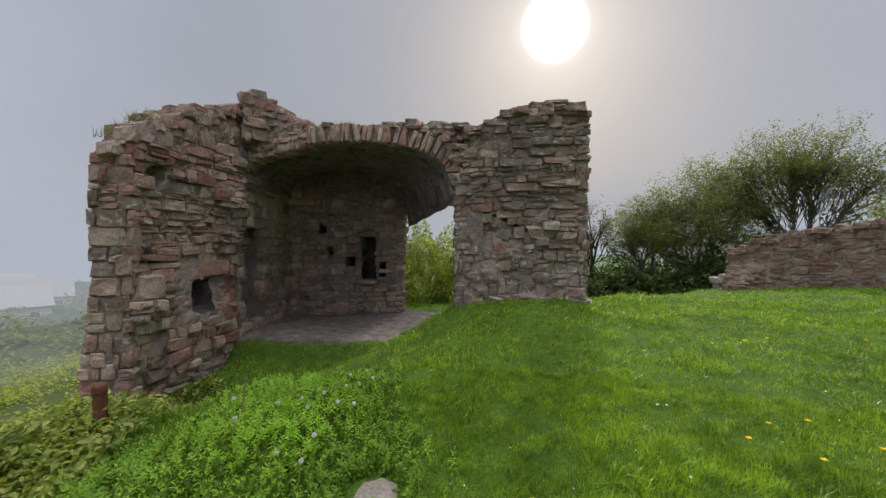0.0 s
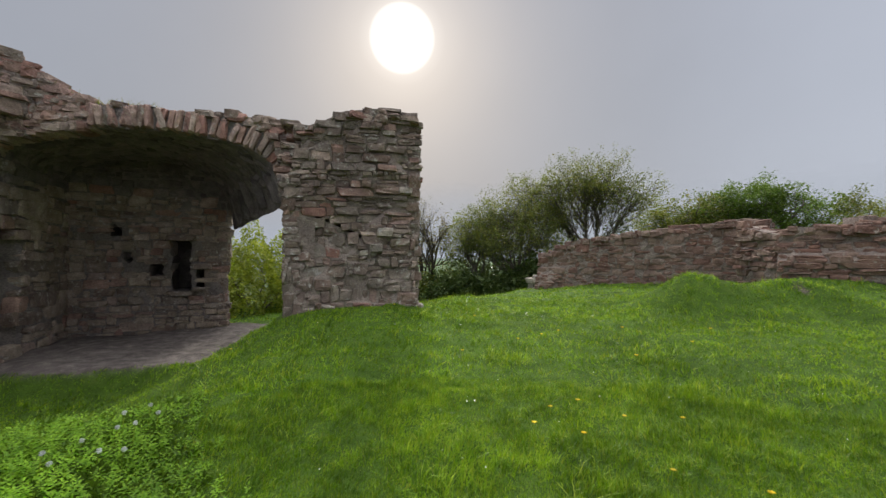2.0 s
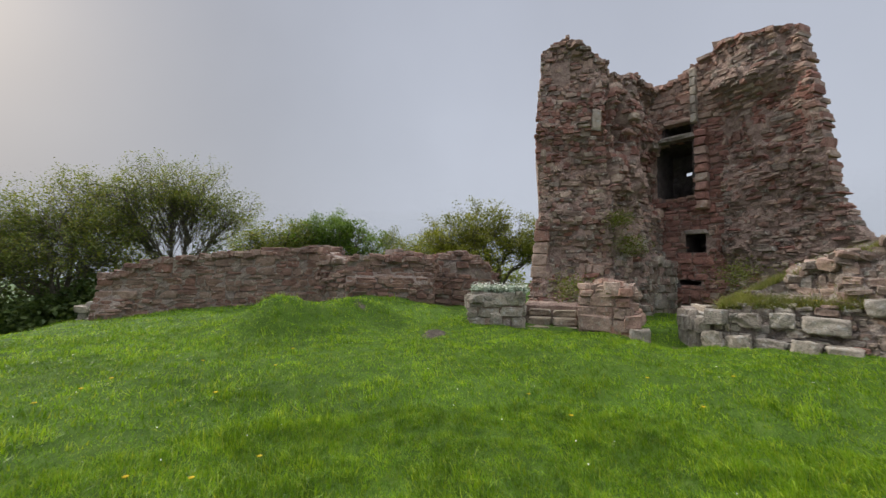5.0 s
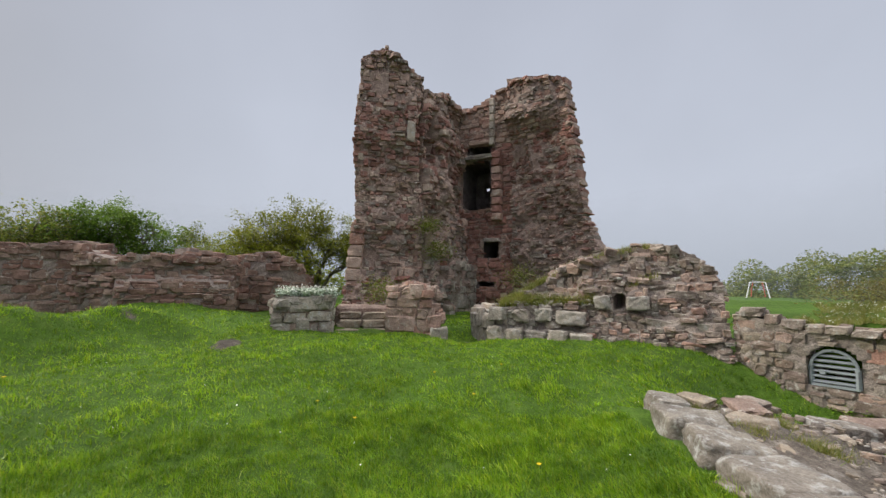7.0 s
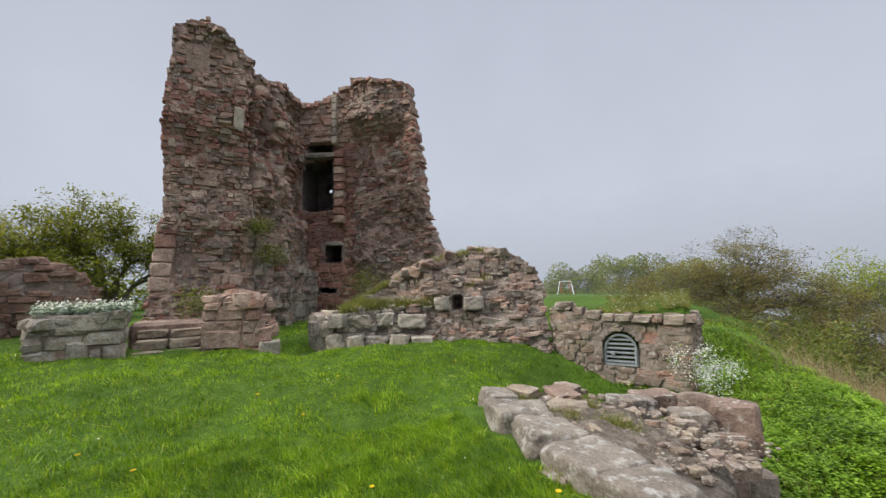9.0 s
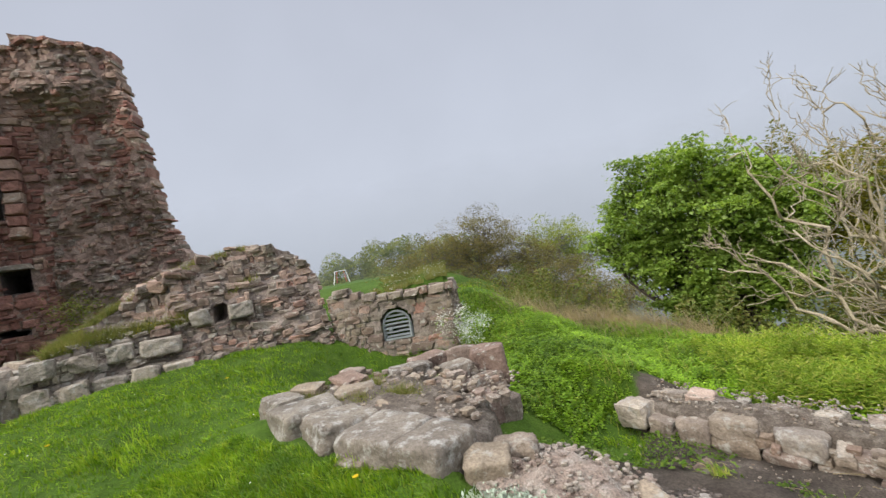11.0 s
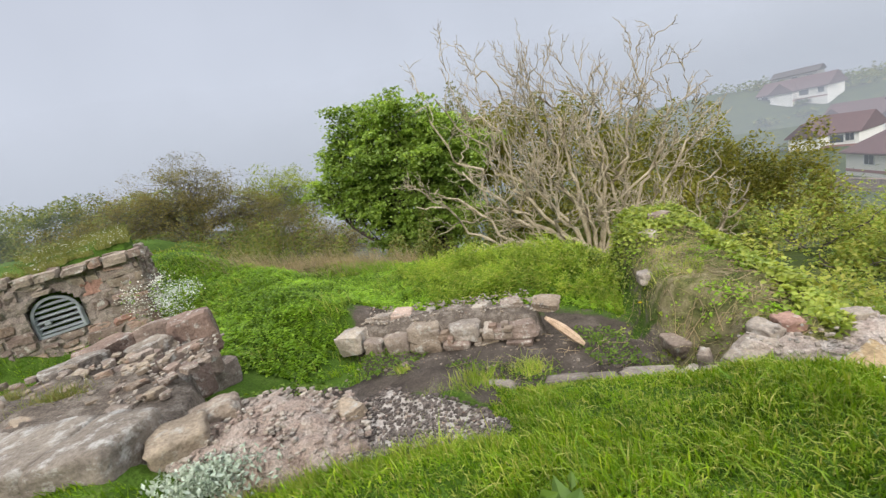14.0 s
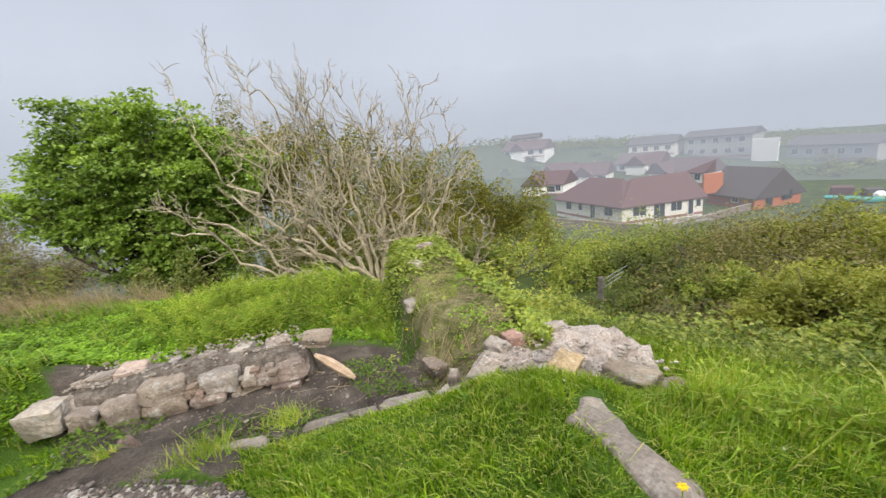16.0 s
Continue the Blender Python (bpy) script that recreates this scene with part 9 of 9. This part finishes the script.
def wall_top_plants():
    r = np.random.default_rng(77)
    a, b = np.array([9.15, -2.08]), np.array([7.0, -5.75])
    L = np.linalg.norm(b - a)
    d = (b - a) / L
    o = np.array([d[1], -d[0]])
    u = r.uniform(0.25, 3.2, 22000)
    w = r.uniform(0.0, 1.0, 22000)
    keep = (u < 2.1) | (r.uniform(0, 1, 22000) < 0.5 * sm(-0.1, 0.5, np.sin(5.1 * u + 2.0) * np.cos(7.3 * w + 1.3 * u)))
    u, w = u[keep], w[keep]
    crest = np.interp(u, [0, 0.25, 0.9, 1.5, 2.2, 2.9, 3.3], [1.0, 1.26, 1.70, 2.02, 2.28, 2.44, 2.44])
    low = np.interp(u, [0, 0.3, 2.0, 3.3], [1.0, 1.22, 1.28, 1.9])
    z = low + (crest - low) * w
    back = 0.42 * (z - 0.5) * np.clip(u, 0, 1) + 0.25 * (z > 1.38) * (u < 1.8) + 0.5 * w - 0.04
    p = np.stack([a[0] + d[0] * u - o[0] * back, a[1] + d[1] * u - o[1] * back, z - 0.03], -1)
    turf_on("wall_turf", "grass and weeds growing over the broken wall top", p + [0, 0, 0.04], 0.15, 0.012, M_GRASS_DRY, 78)
    k = (u < 2.2) & (r.uniform(0, 1, len(u)) < 0.085)
    leaves("wall_flowers", "tiny white stonecrop flowers on the wall", p[k] + [0, 0, 0.085], True, 0.024, M_WHITE_PETAL, 79, "flowers", long=1.0)
    k = (u > 1.2) & (u < 2.3) & (r.uniform(0, 1, len(u)) < 0.03)
    leaves("wall_flowers", "small yellow flowers on the wall", p[k] + [0, 0, 0.10], True, 0.03, M_YELLOW_PETAL, 80, "flowers", long=1.0)
    u, w = r.uniform(0.3, 3.1, 26000), r.uniform(-0.12, 0.8, 26000)
    crest = np.interp(u, [0, 0.25, 0.9, 1.5, 2.2, 2.9, 3.3], [1.0, 1.26, 1.70, 2.02, 2.28, 2.44, 2.44])
    clump = np.sin(6.3 * u + 2.0 * w) * np.cos(7.0 * w + 1.7 * u) + 0.5 * np.sin(15.0 * u - 9.0 * w)
    keep = r.uniform(0, 1, 26000) < sm(-0.5, 0.5, clump) * np.interp(u, [0.3, 2.0, 3.1], [1.0, 0.8, 0.3])
    u, w, crest = u[keep], w[keep], crest[keep]
    back = 0.42 * (crest - 0.5) * np.clip(u, 0, 1) + 0.25 * (u < 1.8) + w
    p = np.stack([a[0] + d[0] * u - o[0] * back, a[1] + d[1] * u - o[1] * back, crest - 0.02 + 0.25 * np.minimum(w, 0)], -1)
    turf_on("crest_turf", "short grass and moss on the crest of the broken wall", p, 0.13, 0.012, M_GRASS_DRY, 121)
    # turf on the cellar
    a, b = np.array([7.05, -5.8]), np.array([5.12, -7.0])
    d = (b - a) / np.linalg.norm(b - a)
    o = np.array([d[1], -d[0]])
    u, w = r.uniform(0.8, 2.3, 12000), r.uniform(0.10, 1.7, 12000)
    p = np.stack([a[0] + d[0] * u - o[0] * w, a[1] + d[1] * u - o[1] * w, 1.12 + 0.16 * w + 0.10 * sm(1.2, 2.2, u)], -1)
    ragged = np.sin(9.0 * u + 1.0) * np.cos(6.0 * w) + 0.6 * np.sin(23.0 * u + 11.0 * w)
    p = p[(w > 0.22 + 0.14 * ragged) & (u > 0.95 + 0.15 * ragged)]
    turf_on("cellar_turf", "dry pale turf on the cellar roof", p, 0.085, 0.012, M_GRASS_DRY, 81)
    leaves("cellar_flowers", "tiny white flowers in the cellar turf", p[::26] + [0, 0, 0.06], True, 0.02, M_WHITE_PETAL, 120, "flowers", long=1.0)
    # white flowers hanging beside the cellar
    n = 2600
    heads = np.stack([4.97 + r.normal(0, 0.17, 40), -7.05 + r.normal(0, 0.26, 40), 0.36 + r.normal(0, 0.15, 40)], -1)
    heads[:, 2] -= 0.5 * np.maximum(0, 5.0 - heads[:, 0])
    q = np.repeat(heads, 65, axis=0) + r.normal(0, 0.07, (n, 3))
    q[:, 2] = np.maximum(q[:, 2], ground_z(q[:, 0], q[:, 1]) + 0.02)
    leaves("white_alyssum", "cascade of small white flowers at the cellar corner", q, True, 0.021, M_WHITE_PETAL, 82, "flowers", long=1.0)
    leaves("white_alyssum", "green leaves under the white flowers", q[::7] - [0, 0, 0.05], True, 0.03, M_NETTLE, 83, "flowers")
    # tops of the piers
    q = np.stack([r.uniform(9.5, 10.3, 2600), r.uniform(1.1, 2.3, 2600), 1.42 + 0.14 * r.random(2600) * r.random(2600)], -1)
    leaves("pier_flowers", "grey-green plants with white flowers on the pier", q[:1800], True, 0.05, M_SILVER, 84, "flowers")
    leaves("pier_flowers", "white flower heads on the pier", q[1800:] + [0, 0, 0.08], True, 0.03, M_WHITE_PETAL, 85, "flowers", long=1.0)
    # silver plant in front of the big block
    n = 4200
    q = np.stack([2.55 + r.normal(0, 0.16, n), -2.24 + r.normal(0, 0.08, n), 0.14 + 0.2 * r.random(n)], -1)
    leaves("silver_plant", "silver-grey snow-in-summer tuft before the white block", q, False, 0.015, M_SILVER, 86, long=2.2)
    q = np.stack([2.05 + r.normal(0, 0.12, 1500), -2.26 + r.normal(0, 0.05, 1500), 0.25 + 0.14 * r.random(1500)], -1)
    leaves("silver_plant", "silver-grey tuft on the mortar", q, False, 0.014, M_SILVER, 87, long=2.2)
    # grass on top of the vault and by the tower
    n = 5200
    x = r.uniform(-5.0, -1.8, n)
    y = 5.85 + r.uniform(0, 1, n) * 4 + 0 * x
    z = np.where(x < -4.0, 3.07 + 0.6 * (x + 5.1), np.interp(x, [-4, -3.4, -2.8, -1.9], [4.3, 4.3, 4.06, 4.07]))
    ok = ((x < -4.05) & (y < 8.2) & (x < -4.35 + 0.18 * (y - 5.86))) | ((x > -3.3) & (y > 8.3))
    turf_on("vault_turf", "grass growing on top of the ruin", np.stack([x, y, z - 0.02], -1)[ok], 0.13, 0.016, M_GRASS_DRY, 88)
    for cx, cy, cz, s, k in ((12.0, -1.3, 2.6, 0.3, 89), (12.1, -1.05, 3.3, 0.26, 90), (11.2, 0.2, 1.5, 0.35, 91), (11.5, -4.6, 1.6, 0.4, 92), (12.2, -3.7, 1.9, 0.35, 93), (10.9, -0.4, 1.4, 0.3, 94)):
        q = np.array([cx, cy, cz]) + r.normal(0, 1, (900, 3)) * [s * 0.6, s * 0.7, s * 0.5]
        leaves("wall_weeds", "dark weeds rooted in the broken masonry", q, True, 0.035, M_SCRUB_DARK, k)
    # grassy tufts on the near foundation
    q = np.concatenate([np.stack([cx + r.normal(0, 0.10, 420), cy + r.normal(0, 0.06, 420), 0.48 + 0 * r.random(420)], -1) for cx, cy in ((4.55, -3.05), (4.3, -3.0), (4.7, -3.3), (3.9, -3.1), (3.5, -3.3), (4.1, -3.5))])
    turf_on("foundation_tufts", "dry grass tufts on the foundation", q, 0.09, 0.008, M_GRASS_DRY, 95)
    q = np.concatenate([np.stack([cx + r.normal(0, 0.07, 260), cy + r.normal(0, 0.05, 260), cz + 0 * r.random(260)], -1) for cx, cy, cz in ((0.95, -2.72, 0.1), (0.72, -2.6, 0.25), (0.75, -2.9, 0.0), (3.2, -3.55, 0.05), (2.9, -3.4, 0.1), (0.3, -3.05, -0.05))])
    turf_on("foundation_tufts", "yellow-green grass tufts between the stones", q, 0.085, 0.007, M_GRASS_LIGHT, 96)
    # daisies and clover heads in the lawn
    a, dd = r.uniform(0, 2 * np.pi, 900), np.sqrt(r.uniform(1.2, 60, 900))
    x, y = 0.6 + dd * np.cos(a), -0.3 + dd * np.sin(a)
    ok = ~covered(x, y) & (weedy(x, y) < 0.3) & ~on_bank(x, y) & (np.sin(1.3 * x + 1) * np.sin(1.1 * y) > -0.1)
    x, y = x[ok], y[ok]
    leaves("daisies", "tiny white daisies and clover heads in the lawn", np.stack([x, y, ground_z(x, y) + 0.05], -1), True, 0.014, M_WHITE_PETAL, 98, "flowers", long=1.0)
    q = np.concatenate([np.stack([x + r.normal(0, 0.05, 300), -2.2 + r.normal(0, 0.04, 300) - 0.0 * x, 0 * r.random(300)], -1) for x in (0.75, 0.95, 1.15, 1.35, 1.6, 1.85)])
    q[:, 2] = ground_z(q[:, 0], q[:, 1]) - 0.01
    turf_on("edge_tufts", "grass tufts along the edge of the cobbles", q, 0.09, 0.007, M_GRASS_LIGHT, 99)
    # broad dock leaves
    q = np.stack([0.62 + r.normal(0, 0.06, 40), -1.62 + r.normal(0, 0.06, 40), 0.27 + 0.05 * r.random(40)], -1)
    leaves("dock_plant", "broad dark dock leaves in the grass", q, True, 0.075, M_BROADLEAF, 97, long=1.7)


M_GRASS_DRY = leaf_material("dry_wall_turf", [(0.13, 0.17, 0.04), (0.20, 0.20, 0.07), (0.26, 0.24, 0.11), (0.12, 0.19, 0.03)], 0.35, 0.6, 1.5)
wall_top_plants()
